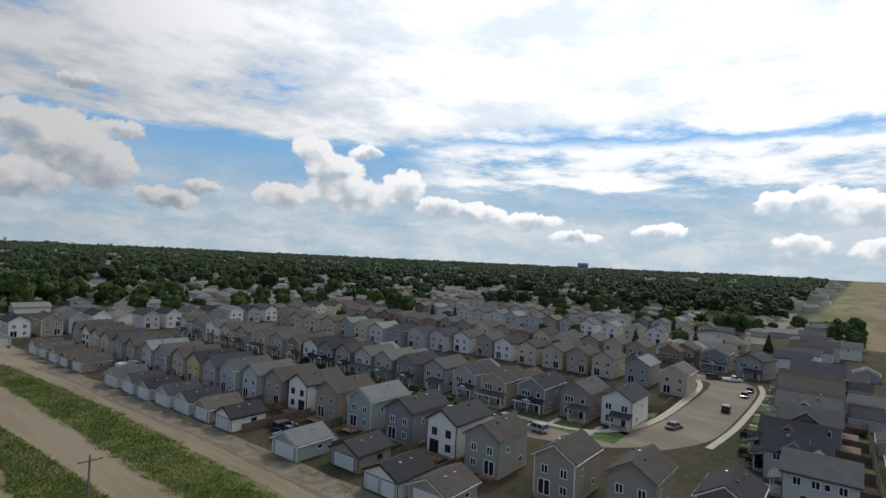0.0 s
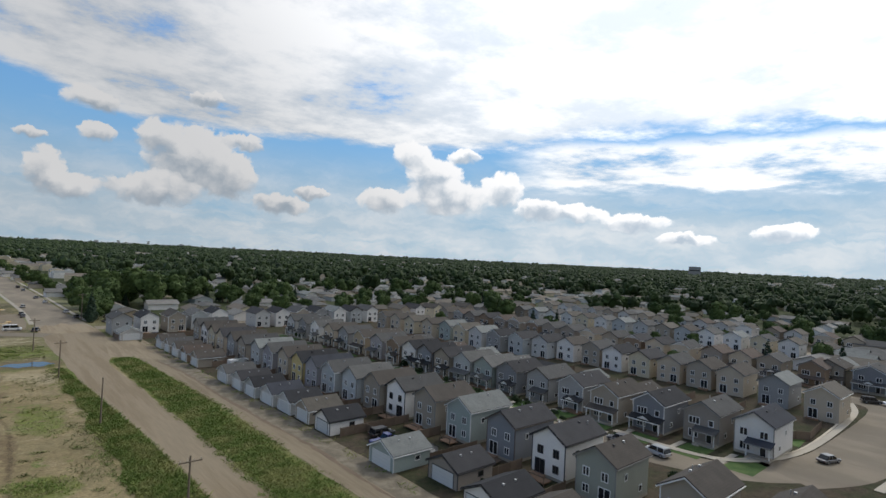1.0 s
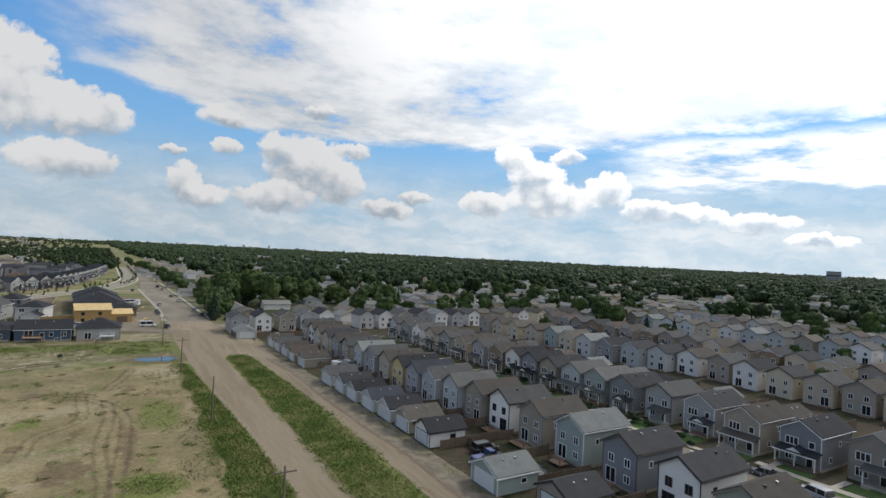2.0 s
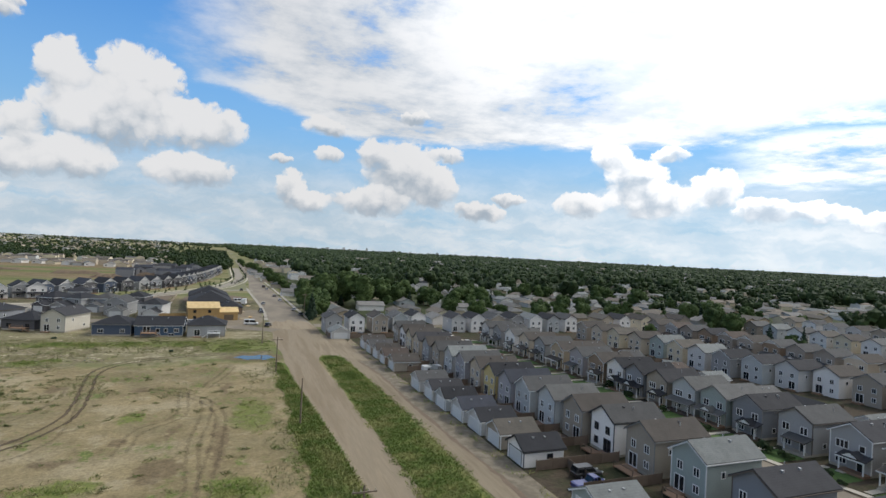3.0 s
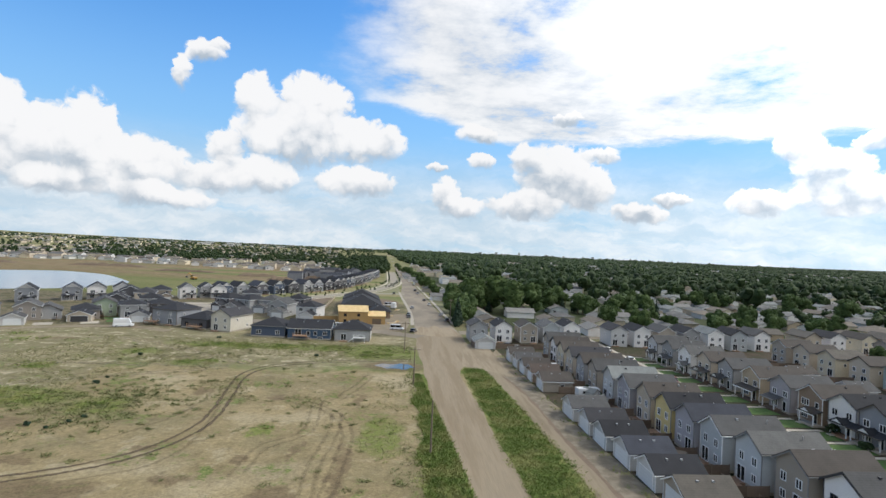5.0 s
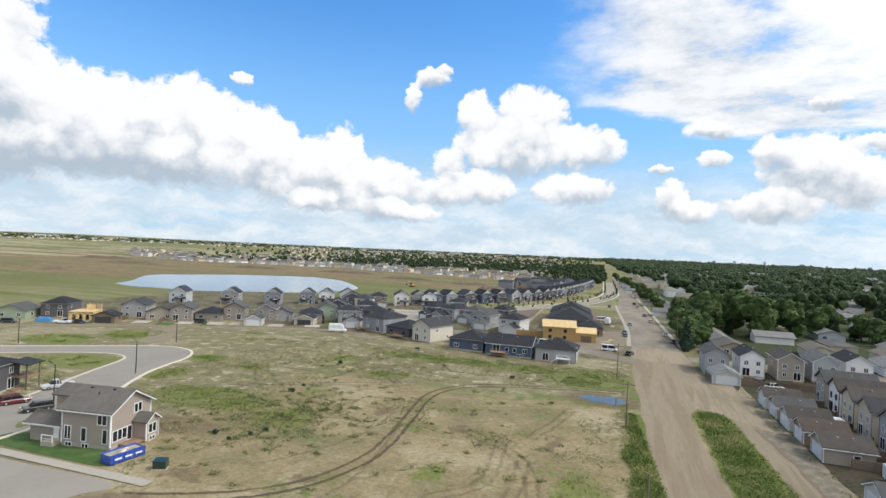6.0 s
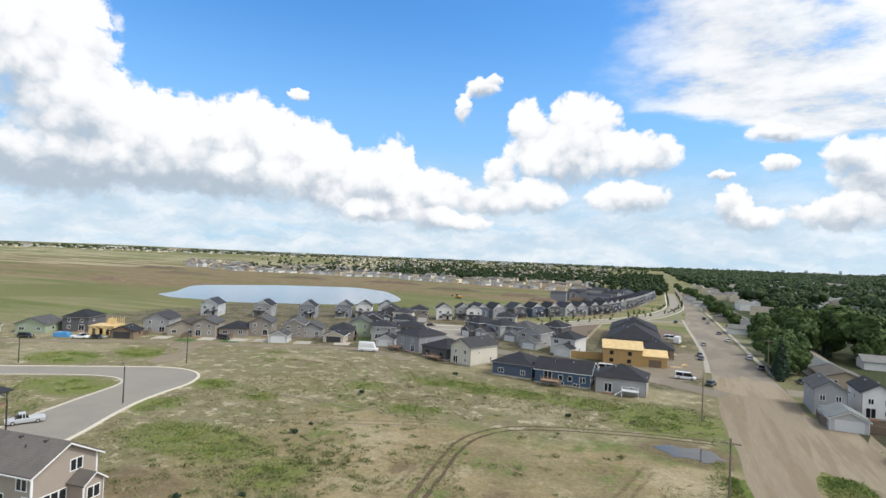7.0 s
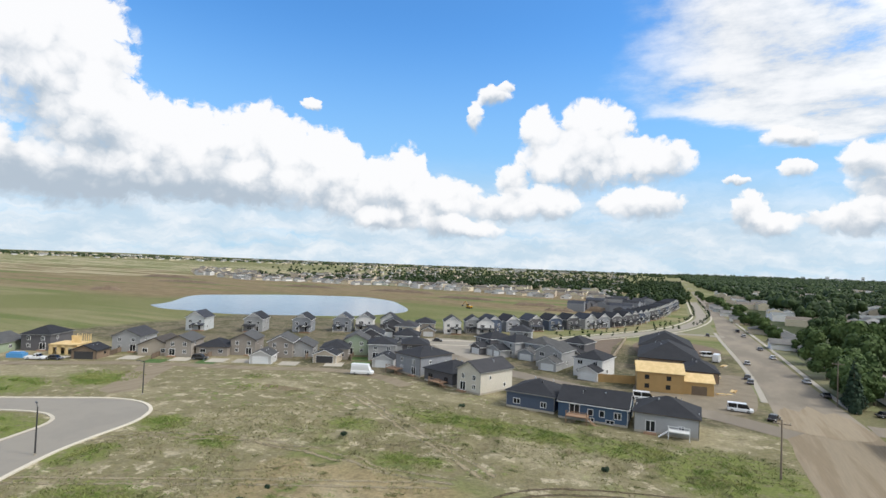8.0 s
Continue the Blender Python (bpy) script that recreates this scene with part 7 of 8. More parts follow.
garage(pose(-80.5, 243.5, 0, rz=20), 6.5, 7.0, "light grey", "charcoal", 1, None, random.Random(1), "garages along the far lane")
tagged(new("covered_stack", Shape().box(-2.4, -1.2, 0, 2.4, 1.2, 1.3).box(-1.8, -0.9, 1.3, 1.8, 0.9, 1.7).mesh("covered_stack", PAINTS["blue tarp"])), "building materials under a blue sheet", "stack").matrix_basis = pose(-178, 192, 0, rz=28)


def timber_deck(x, y, w, d, z, rz, side=1, mat=None):
    mat = mat or DECKING
    look_of = "white painted" if mat is TRIM else "brown timber"
    root = thing("deck", pose(x, y, 0, rz=rz), look_of + " deck with steps behind house", "deck", "decks of the new houses")
    part("deck_floor", Shape().box(-w / 2, -d, z - 0.2, w / 2, -0.06, z), mat, root)
    for px in (-w / 2 + 0.1, w / 2 - 0.1):
        part("post", Shape().box(px - 0.08, -d + 0.05, 0, px + 0.08, -d + 0.21, z + 1.0), mat, root)
    part("rail", Shape().box(-w / 2, -d, z + 0.9, w / 2, -d + 0.08, z + 1.0).box(-w / 2, -d, z + 0.45, w / 2, -d + 0.06, z + 0.52), mat, root)
    n = 6
    for i in range(n):
        part("tread", Shape().box(side * (w / 2 + 0.05 + 0.3 * i) - 0.15, -d + 0.1, z * (n - i) / (n + 1) - 0.06, side * (w / 2 + 0.05 + 0.3 * i) + 0.15, -d + 1.2, z * (n - i) / (n + 1)), mat, root)


timber_deck(-15.4, 218.5, 4.5, 3.0, 1.6, 0)
timber_deck(4.5, 217.5, 4.0, 2.2, 1.6, 0, -1, TRIM)
timber_deck(-55.0, 232.8, 4.5, 3.0, 1.2, -20)
timber_deck(-73.5, 240.8, 4.5, 3.0, 1.4, -20)

for x, y, l in ((-146, 213, 13), (-133, 222, 14), (-120, 231, 14), (-108, 240, 13), (-95, 247, 13), (-160, 208, 12), (-172, 204, 12)):
    fence((x, y), (x - l * 0.5, y + l * 0.86), 1.6, TIMBER, "brown board fence between new houses", "new fences")
for x, y in ((-88, 243), (-140, 209), (-93, 250), (-127, 217)):
    sheet("lawn", [(x - 3, y - 2), (x + 2.2, y + 0.8), (x - 0.6, y + 6.2), (x - 5.8, y + 3.4)], LAWN, 0.06, "small bright lawn behind a new house", "lawn")


def utility_box(x, y, rz):
    root = thing("utility_box", pose(x, y, relief_at(x, y), rz=rz), "dark green steel utility box in weeds", "utility box")
    part("cabinet", Shape().slab([(-0.85, -0.6, 1.15), (0.85, -0.6, 1.15), (0.85, 0.6, 1.3), (-0.85, 0.6, 1.3)], (0, 0, -1.05)), PAINTS["dark green"], root)
    part("cabinet_lid", Shape().slab([(-0.9, -0.66, 1.2), (0.9, -0.66, 1.2), (0.9, 0.64, 1.36), (-0.9, 0.64, 1.36)], (0, 0, -0.06)), PAINTS["dark green"], root)
    part("plinth", Shape().box(-0.95, -0.7, -0.15, 0.95, 0.7, 0.12), CONCRETE, root, "low concrete plinth")


utility_box(-39.6, 112.6, 25)


def timber_stack(x, y, rz, n):
    root = thing("timber_stack", pose(x, y, 0.05, rz=rz), "stack of pale sawn boards on the site", "timber stack", "stacks on the building site")
    q = random.Random(int(x * 10 + y))
    for i in range(n):
        part("board", Shape().box(-1.9 + q.uniform(-0.2, 0.2), -0.7 + 0.36 * (i % 4), 0.12 * (i // 4), 1.9 + q.uniform(-0.3, 0.3), -0.38 + 0.36 * (i % 4), 0.12 * (i // 4) + 0.1), q.choice((OSB, OSB, TRIM, OSB_DARK)), root)


for x, y, rz, n in ((14.5, 266, 15, 10), (17.0, 272, 80, 8), (-14, 252, 10, 8), (12.5, 292, 5, 12), (16.5, 318, 70, 8)):
    timber_stack(x, y, rz, n)
# ---- vehicles ----
def vehicle(m, kind, colour, group="parked vehicles"):
    """Body, cabin glass and wheels; its nose points to +x."""
    l, w, h, bonnet = {"car": (4.5, 1.8, 1.45, 0.75), "suv": (4.8, 1.9, 1.75, 0.95), "pickup": (5.7, 1.95, 1.85, 1.05), "van": (5.6, 2.0, 2.1, 1.0), "box_truck": (6.5, 2.3, 3.0, 1.2)}[kind]
    names = {"car": "car", "suv": "large car", "pickup": "pickup truck", "van": "passenger van", "box_truck": "delivery truck"}
    root = thing({"car": "car", "suv": "car", "pickup": "pickup_truck", "van": "van", "box_truck": "truck"}[kind], m, f"{colour} {names[kind]} parked on the street", names[kind].split()[-1], group)
    mat = PAINTS[colour]

    def loft(rows):
        s = Shape()
        for x, z0, z1, hw in rows:
            s.v += [(x, -hw, z0), (x, -hw * 1.0, z1 * 0.75 + z0 * 0.25), (x, -hw * 0.9, z1), (x, hw * 0.9, z1), (x, hw, z1 * 0.75 + z0 * 0.25), (x, hw, z0)]
        k = len(rows)
        for i in range(k - 1):
            for j in range(6):
                a, b = i * 6 + j, i * 6 + (j + 1) % 6
                s.f.append((a, b, b + 6, a + 6))
        s.f.append(tuple(range(6)))
        s.f.append(tuple(range(6 * k - 1, 6 * k - 7, -1)))
        return s

    b = l / 2
    part("car_body", loft([(-b, 0.42, bonnet * 0.9, w * 0.44), (-b + 0.25, 0.3, bonnet, w * 0.5), (b - 1.4, 0.3, bonnet, w * 0.5), (b - 0.3, 0.3, bonnet * 0.9, w * 0.49), (b, 0.42, bonnet * 0.72, w * 0.42)]), mat, root)
    if kind == "pickup":
        span = (-0.5, 0.0, 0.9, 1.5)
    elif kind in ("van", "box_truck"):
        span = (-b + 0.05, -b + 0.2, b - 1.5, b - 0.8)
    elif kind == "suv":
        span = (-b + 0.1, -b + 0.4, 0.55, 1.2)
    else:
        span = (-b + 0.55, -b + 1.2, 0.4, 1.15)
    cab = loft([(span[0], bonnet - 0.05, bonnet + 0.05, w * 0.46), (span[1], bonnet - 0.05, h - 0.06, w * 0.43), (span[2], bonnet - 0.05, h - 0.06, w * 0.43), (span[3], bonnet - 0.05, bonnet + 0.05, w * 0.46)])
    glassy = kind != "box_truck"
    cb = part("cabin", cab, CAR_GLASS if glassy else mat, root, "dark window glass" if glassy else "")
    part("roof_panel", Shape().slab([(span[1] - 0.05, -w * 0.40, h), (span[2] + 0.05, -w * 0.40, h), (span[2] + 0.05, w * 0.40, h), (span[1] - 0.05, w * 0.40, h)], (0, 0, -0.09)), mat, root)
    for x in ((span[1] + span[2]) / 2, span[1] + 0.02):
        part("pillar", Shape().box(x - 0.07, -w * 0.465, bonnet - 0.02, x + 0.07, w * 0.465, h - 0.09), mat, cb)
    for x in (-b * 0.62, b * 0.62):
        for y in (-1, 1):
            wh = part("wheel", Shape().tube((x, y * w * 0.36, 0.34), (x, y * w * 0.505, 0.34), 0.34, 0.34, 12), RUBBER, root, "black tyre")
            part("rim", Shape().tube((x, y * w * 0.50, 0.34), (x, y * w * 0.515, 0.34), 0.2, 0.19, 8), GALV, wh, "bright wheel rim")
    for y in (-1, 1):
        part("headlight", Shape().box(b - 0.12, y * w * 0.34 - 0.16, bonnet * 0.68, b + 0.01, y * w * 0.34 + 0.16, bonnet * 0.84), TRIM, root, "clear headlight")
        part("tail_light", Shape().box(-b - 0.02, y * w * 0.38 - 0.1, bonnet * 0.6, -b + 0.06, y * w * 0.38 + 0.1, bonnet * 0.85), PAINTS["dark red"], root, "red tail light")
    return root


for x, y, rz, kind, colour in (
    (-89.8, 134.2, 245, "pickup", "silver"), (-86.2, 123.6, 70, "suv", "dark red"), (-78.6, 122.5, 245, "suv", "black"),
    (14.5, 327, 80, "box_truck", "white"), (11.5, 338, 15, "van", "white"), (17.0, 247.8, 0, "van", "white"), (23.5, 243.5, 70, "car", "black"), (-4.5, 247.0, 5, "van", "white"), (-80.0, 231.5, 20, "box_truck", "white"),
    (60.5, 81.0, 0, "pickup", "dark blue"), (62.5, 84.8, 0, "suv", "black"),
    (97.6, 50.2, 80, "suv", "silver"), (98.5, 58.0, 100, "car", "grey"), (145.6, 24.4, 5, "suv", "black"), (166.9, 23.6, 4, "car", "grey"), (187.5, 30.0, -60, "pickup", "white"), (186.5, 35.0, -60, "suv", "black"), (121.0, 30.0, -20, "car", "grey"), (174.5, 23.4, 2, "car", "black"),
    (22.2, 296, 85, "car", "black"), (22.4, 288, 85, "car", "grey"), (35.0, 350, 95, "car", "white"), (33.0, 376, 95, "car", "grey"), (38.5, 300, 95, "car", "silver"), (39.8, 280, 93, "car", "black"), (24.5, 328, 92, "car", "silver"), (30.5, 430, 95, "car", "silver"), (29.0, 455, 95, "suv", "black"), (13.0, 420, 90, "car", "black"),
    (88.8, 108, 92, "car", "silver"), (93.0, 126, 92, "suv", "black"), (86.0, 140, 90, "car", "white"), (91.6, 171.7, 90, "car", "dark red"), (91.2, 150, 90, "car", "silver"), (91.8, 198.7, 90, "car", "white"), (91.0, 215.6, 90, "car", "white"),
    (48.5, 262, 20, "car", "black"), (52.5, 258, 15, "suv", "dark blue"), (58.5, 213.5, 5, "car", "white"), (56.0, 216.5, 60, "suv", "grey"),
    (-184, 184.0, 30, "suv", "black"), (-170, 193.0, 28, "pickup", "white"), (-166, 196.0, 28, "car", "black"), (-133.5, 220.5, 30, "suv", "black"), (-100, 300, 20, "car", "white"), (-92, 306, 20, "car", "black"), (-64, 305, 20, "suv", "silver"), (-70.0, 300.0, 100, "car", "white"),
):
    vehicle(pose(x, y, 0.06, rz=rz), kind, colour)

# ---- trees ----
ICO_V = np.array([(0, 0, 1), *[(math.cos(k * 1.2566) * 0.894, math.sin(k * 1.2566) * 0.894, 0.447) for k in range(5)], *[(math.cos((k + 0.5) * 1.2566) * 0.894, math.sin((k + 0.5) * 1.2566) * 0.894, -0.447) for k in range(5)], (0, 0, -1)])
ICO_F = [(0, 1 + k, 1 + (k + 1) % 5) for k in range(5)] + [(1 + k, 6 + k, 1 + (k + 1) % 5) for k in range(5)] + [(6 + k, 6 + (k + 1) % 5, 1 + (k + 1) % 5) for k in range(5)] + [(11, 6 + (k + 1) % 5, 6 + k) for k in range(5)]


def leaf_cloud(rng, lumps, count, size, flat=1.0):
    """Corners of many small leaf tufts over rounded lumps (x, y, z, radius)."""
    r = np.array([l[3] for l in lumps])
    pick = rng.choice(len(lumps), count, p=r ** 2 / (r ** 2).sum())
    c = np.array([l[:3] for l in lumps])[pick]
    n = rng.normal(size=(count, 3))
    n /= np.linalg.norm(n, axis=1)[:, None]
    n[:, 2] = np.where(n[:, 2] < -0.4, -n[:, 2], n[:, 2])
    p = c + n * (r[pick] * rng.uniform(0.75, 1.08, count))[:, None] * np.array([1, 1, flat])
    tilt = n + rng.normal(size=(count, 3)) * 0.38
    tilt /= np.linalg.norm(tilt, axis=1)[:, None]
    a = np.cross(tilt, rng.normal(size=(count, 3)))
    a /= np.linalg.norm(a, axis=1)[:, None]
    b = np.cross(tilt, a)
    s = (size * rng.uniform(0.6, 1.3, count))[:, None]
    return np.stack([p - a * s - b * s * 0.5, p + a * s * 0.4 - b * s * 0.8, p + a * s + b * s * 0.4, p - a * s * 0.5 + b * s], 1)


def tuft_mesh(name, quads, mat):
    me = bpy.data.meshes.new(name)
    n = len(quads)
    me.vertices.add(4 * n)
    me.vertices.foreach_set("co", quads.reshape(-1).astype(np.float32))
    me.loops.add(4 * n)
    me.loops.foreach_set("vertex_index", np.arange(4 * n, dtype=np.int32))
    me.polygons.add(n)
    me.polygons.foreach_set("loop_start", np.arange(0, 4 * n, 4, dtype=np.int32))
    me.polygons.foreach_set("loop_total", np.full(n, 4, dtype=np.int32))
    me.update(calc_edges=True)
    me.validate()
    me.materials.append(mat)
    return me


def broad_lumps(rng, height, radius, base, n):
    out = [(0, 0, base + (height - base) * 0.5, radius * 0.62)]
    for i in range(n):
        w = rng.uniform(0, 6.283)
        k = rng.uniform(0.25, 0.8)
        z = base + (height - base) * rng.uniform(0.2, 0.82)
        out.append((math.cos(w) * radius * k, math.sin(w) * radius * k, z, radius * rng.uniform(0.28, 0.5)))
    out.append((rng.uniform(-0.2, 0.2) * radius, rng.uniform(-0.2, 0.2) * radius, height - radius * 0.4, radius * 0.4))
    return out


def broad_tree(seed, height, radius, tufts):
    r = np.random.default_rng(seed)
    base = height * 0.06
    lumps = broad_lumps(r, height, radius, base, 13)
    root = thing("tree", pose(0, 0, -500), "leafy green broadleaf tree with a full crown", "tree", "street trees")
    t = Shape().tube((0, 0, -0.2), (0.1, 0.05, height * 0.3), radius * 0.09, radius * 0.06, 8)
    for l in lumps[1:4]:
        t.tube((0.1, 0.05, height * 0.27), l[:3], radius * 0.05, radius * 0.015, 6)
    part("trunk", t, BARK, root, "grey brown bark")
    core = Shape()
    for lx, ly, lz, lr in lumps:
        v = ICO_V * r.uniform(0.7, 1.0, (12, 1)) * lr
        k = len(core.v)
        core.v += [(lx + a, ly + b, lz + c) for a, b, c in v]
        core.f += [tuple(k + i for i in f) for f in ICO_F]
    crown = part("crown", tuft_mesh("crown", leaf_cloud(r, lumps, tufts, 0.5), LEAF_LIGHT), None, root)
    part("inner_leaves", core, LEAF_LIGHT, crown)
    return root


def spruce_tree(seed, height, radius, tufts):
    r = np.random.default_rng(seed)
    lumps = []
    for i in range(14):
        f = i / 13
        rad = radius * (1 - f) * r.uniform(0.85, 1.1) + 0.15
        lumps.append((r.uniform(-0.1, 0.1), r.uniform(-0.1, 0.1), height * (0.08 + 0.9 * f), rad))
    root = thing("spruce_tree", pose(0, 0, -500), "tall dark green pointed spruce tree", "tree", "street trees")
    part("trunk", Shape().tube((0, 0, -0.2), (0, 0, height * 0.9), radius * 0.12, 0.04, 8), BARK, root, "grey brown bark")
    part("crown", tuft_mesh("crown", leaf_cloud(r, lumps, tufts, 0.4, 0.55), NEEDLE), None, root)
    return root


def drop_templates(roots):
    for root in roots:
        for ob in (*root.children_recursive, root):
            bpy.data.objects.remove(ob)


BROAD = [broad_tree(40 + i, hh, rr, 2600) for i, (hh, rr) in enumerate(((11, 4.6), (13, 5.5), (9, 4.2), (15, 6.5), (8, 3.4), (12, 5.8)))]
SPRUCE = [spruce_tree(60 + i, hh, rr, 800) for i, (hh, rr) in enumerate(((13, 2.6), (10, 2.2)))]
rng = random.Random(77)


def plant(template, x, y, s=1.0):
    return copy_thing(template, Matrix.Translation((x, y, 0)) @ Matrix.Rotation(rng.uniform(0, 6.28), 4, "Z") @ Matrix.Scale(s, 4))


# along the avenue and behind the first bungalows
for x, y, k, s in ((45.0, 272.5, 4, 1.0), (44.6, 279, 2, 1.0), (47.0, 288, 5, 0.85), (49.5, 276, 0, 0.8), (60.5, 326, 3, 1.25), (69, 330, 3, 1.35), (64, 338, 5, 1.3), (46.5, 283, 2, 1.1), (50.5, 296, 5, 1.0), (46.0, 312, 1, 0.9), (55, 318, 3, 1.0), (47.5, 345, 1, 1.1), (52, 372, 5, 1.0), (78, 318, 3, 1.25), (92, 325, 3, 1.15), (86, 342, 1, 1.3), (70, 345, 3, 1.0), (104, 338, 0, 1.2), (64, 372, 1, 1.2),
                   (112, 352, 3, 1.0), (124, 300, 4, 1.1), (118, 285, 2, 1.0), (160, 262, 2, 1.0), (176, 266, 0, 0.9), (141, 268, 4, 1.0), (206, 262, 2, 1.1), (222, 270, 0, 1.0), (245, 246, 1, 1.0), (258, 242, 3, 0.9), (232, 205, 0, 1.1), (240, 214, 2, 1.2), (236, 222, 1, 1.0)):
    plant(BROAD[k], x, y, s)
for x, y, k, s in ((43.5, 268, 0, 1.0), (42.5, 262.5, 1, 0.6), (57, 330, 0, 1.0), (206, 66, 0, 0.9), (246, 60, 1, 1.0), (238, 52, 0, 0.8), (272, 30, 1, 0.9), (150, 300, 0, 1.0)):
    plant(SPRUCE[k], x, y, s)
for y in range(385, 960, 30):
    bend = 33.5 - (y - 400) * 0.062 + 14
    plant(BROAD[rng.randrange(6)], bend - 3 + rng.uniform(-2, 2), y + rng.uniform(-8, 8), rng.uniform(0.45, 0.85))
def clear_of_roofs(x, y):
    return all((x - bx + 3) ** 2 + (y - by + 5) ** 2 > 130 for bx, by in TOWN)


for i in range(340):
    x, y = rng.uniform(60, 340), rng.uniform(262, 400)
    if clear_of_roofs(x, y) and noise.noise((x * 0.028, y * 0.02, 2.0)) < 0.04:
        plant(BROAD[rng.randrange(6)] if rng.random() < 0.85 else SPRUCE[rng.randrange(2)], x, y, rng.uniform(0.55, 1.05))
for i in range(26):
    plant(BROAD[rng.randrange(6)], rng.uniform(305, 420), rng.uniform(20, 260), rng.uniform(0.6, 1.0))
for i in range(20):
    plant(BROAD[rng.randrange(6)], rng.uniform(318, 430), rng.uniform(-2, 14), rng.uniform(0.5, 0.95))
for i in range(26):
    row = rng.choice((178, 222, 238, 275, 310))
    plant(SPRUCE[rng.randrange(2)] if rng.random() < 0.4 else BROAD[rng.randrange(6)], row + rng.uniform(-4, 4), rng.uniform(55, 215), rng.uniform(0.4, 0.75))
drop_templates(BROAD + SPRUCE)


# woods that fill the old town to the skyline
def woods(name, spots, label, seed):
    """Crowns of ragged lumps with loose leaf tufts round them."""
    r = np.random.default_rng(seed)
    quads, knots, faces = [], [], []
    ico = np.array(ICO_F)
    count = 0
    for x, y, hh, rr, n, size in spots:
        k = 6 if n > 30 else 3 if n > 9 else 2
        lumps = [(x, y, hh * 0.5, rr * 0.66)]
        for i in range(k):
            w = r.uniform(0, 6.283)
            lumps.append((x + math.cos(w) * rr * 0.6, y + math.sin(w) * rr * 0.6, hh * r.uniform(0.3, 0.84), rr * r.uniform(0.3, 0.52)))
        rise = far_rise(x, y)
        for lx, ly, lz, lr in lumps:
            v = ICO_V * r.uniform(0.55, 1.0, (12, 1)) * lr
            knots.append(v + np.array([lx, ly, lz + rise]))
            faces.append(ico + 12 * count)
            count += 1
        q = leaf_cloud(r, lumps, n, size)
        q[:, :, 2] += rise
        quads.append(q)
    v = np.concatenate(knots)
    q = np.concatenate(quads)
    me = bpy.data.meshes.new(name)
    me.vertices.add(len(v) + 4 * len(q))
    me.vertices.foreach_set("co", np.concatenate([v.reshape(-1), q.reshape(-1)]).astype(np.float32))
    tri = np.concatenate(faces)
    loops = np.concatenate([tri.reshape(-1), len(v) + np.arange(4 * len(q))]).astype(np.int32)
    me.loops.add(len(loops))
    me.loops.foreach_set("vertex_index", loops)
    me.polygons.add(len(tri) + len(q))
    start = np.concatenate([np.arange(len(tri)) * 3, 3 * len(tri) + 4 * np.arange(len(q))]).astype(np.int32)
    me.polygons.foreach_set("loop_start", start)
    me.polygons.foreach_set("loop_total", np.concatenate([np.full(len(tri), 3), np.full(len(q), 4)]).astype(np.int32))
    me.polygons.foreach_set("use_smooth", np.concatenate([np.zeros(len(tri), bool), np.zeros(len(q), bool)]))
    me.update(calc_edges=True)
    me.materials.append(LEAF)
    tagged(new(name, me), label, "trees", kind="stuff")


def wood_spots():
    r = random.Random(91)
    out = []
    rad = 395.0
    while rad < 4600:
        gap = 12.5 * (rad / 395.0) ** (0.22 if rad < 1500 else 0.45)
        n = int(rad * radians(96) / gap)
        for i in range(n):
            az = radians(-1 + 96 * (i + r.uniform(-0.9, 0.9)) / n)
            rr2 = rad + r.uniform(-0.9, 0.9) * gap
            x, y = math.sin(az) * rr2, math.cos(az) * rr2
            edge = 80 - max(0.0, y - 400) * 0.05
            if x < edge or (y < 240 and x < 330) or y < 40 + (x - 300) * 0.03:
                continue
            if (rad < 2600 and clearing(x, y)) or r.random() < 0.12 or any((x - bx + 4) ** 2 + (y - by + 4) ** 2 < 170 for bx, by in TOWN if abs(x - bx) < 20):
                continue
            size = min(2.0, 0.7 * (rad / 395.0) ** 0.45)
            grow = r.choice((0.4, 0.5, 0.6, 0.75, 0.9, 1.0, 1.1, 1.3, 1.6)) * r.uniform(0.85, 1.15)
            tall = 11.5 if rad < 800 else 9.5 if rad < 1400 else 7.0 if rad < 2300 else 5.0
            out.append((x, y, tall * grow, gap * 0.56 * grow ** 0.8, int(max(5, 70 * grow * (395.0 / rad) ** 1.1)), size))
        rad += gap * 0.95
    return out


woods("old_town_trees", wood_spots(), "dense dark green trees filling the old town", 5)


def belt_spots():
    r = random.Random(92)
    out = []
    for i in range(420):
        y = r.uniform(690, 1900)
        x = 2 - (y - 700) * 0.035 - abs(r.gauss(0, 45))
        out.append((x, y, r.uniform(6, 12), r.uniform(4, 7), 26, 1.3))
    for i in range(2600):
        az = radians(r.uniform(-41, -2.5))
        rad = 940 + 1900 * r.random() ** 1.7
        if az < radians(-27) and r.random() < 0.72 or az < radians(-34) and r.random() < 0.5:
            continue
        out.append((math.sin(az) * rad, math.cos(az) * rad, r.uniform(7, 13), r.uniform(3.5, 6.5), 16, 1.2))
    for i in range(3000):
        az = radians(r.uniform(-68, 0))
        rad = 3300 + 1500 * r.random()
        out.append((math.sin(az) * rad, math.cos(az) * rad, r.uniform(3, 6.5), r.uniform(5, 12), 5, 2.2))
    return out


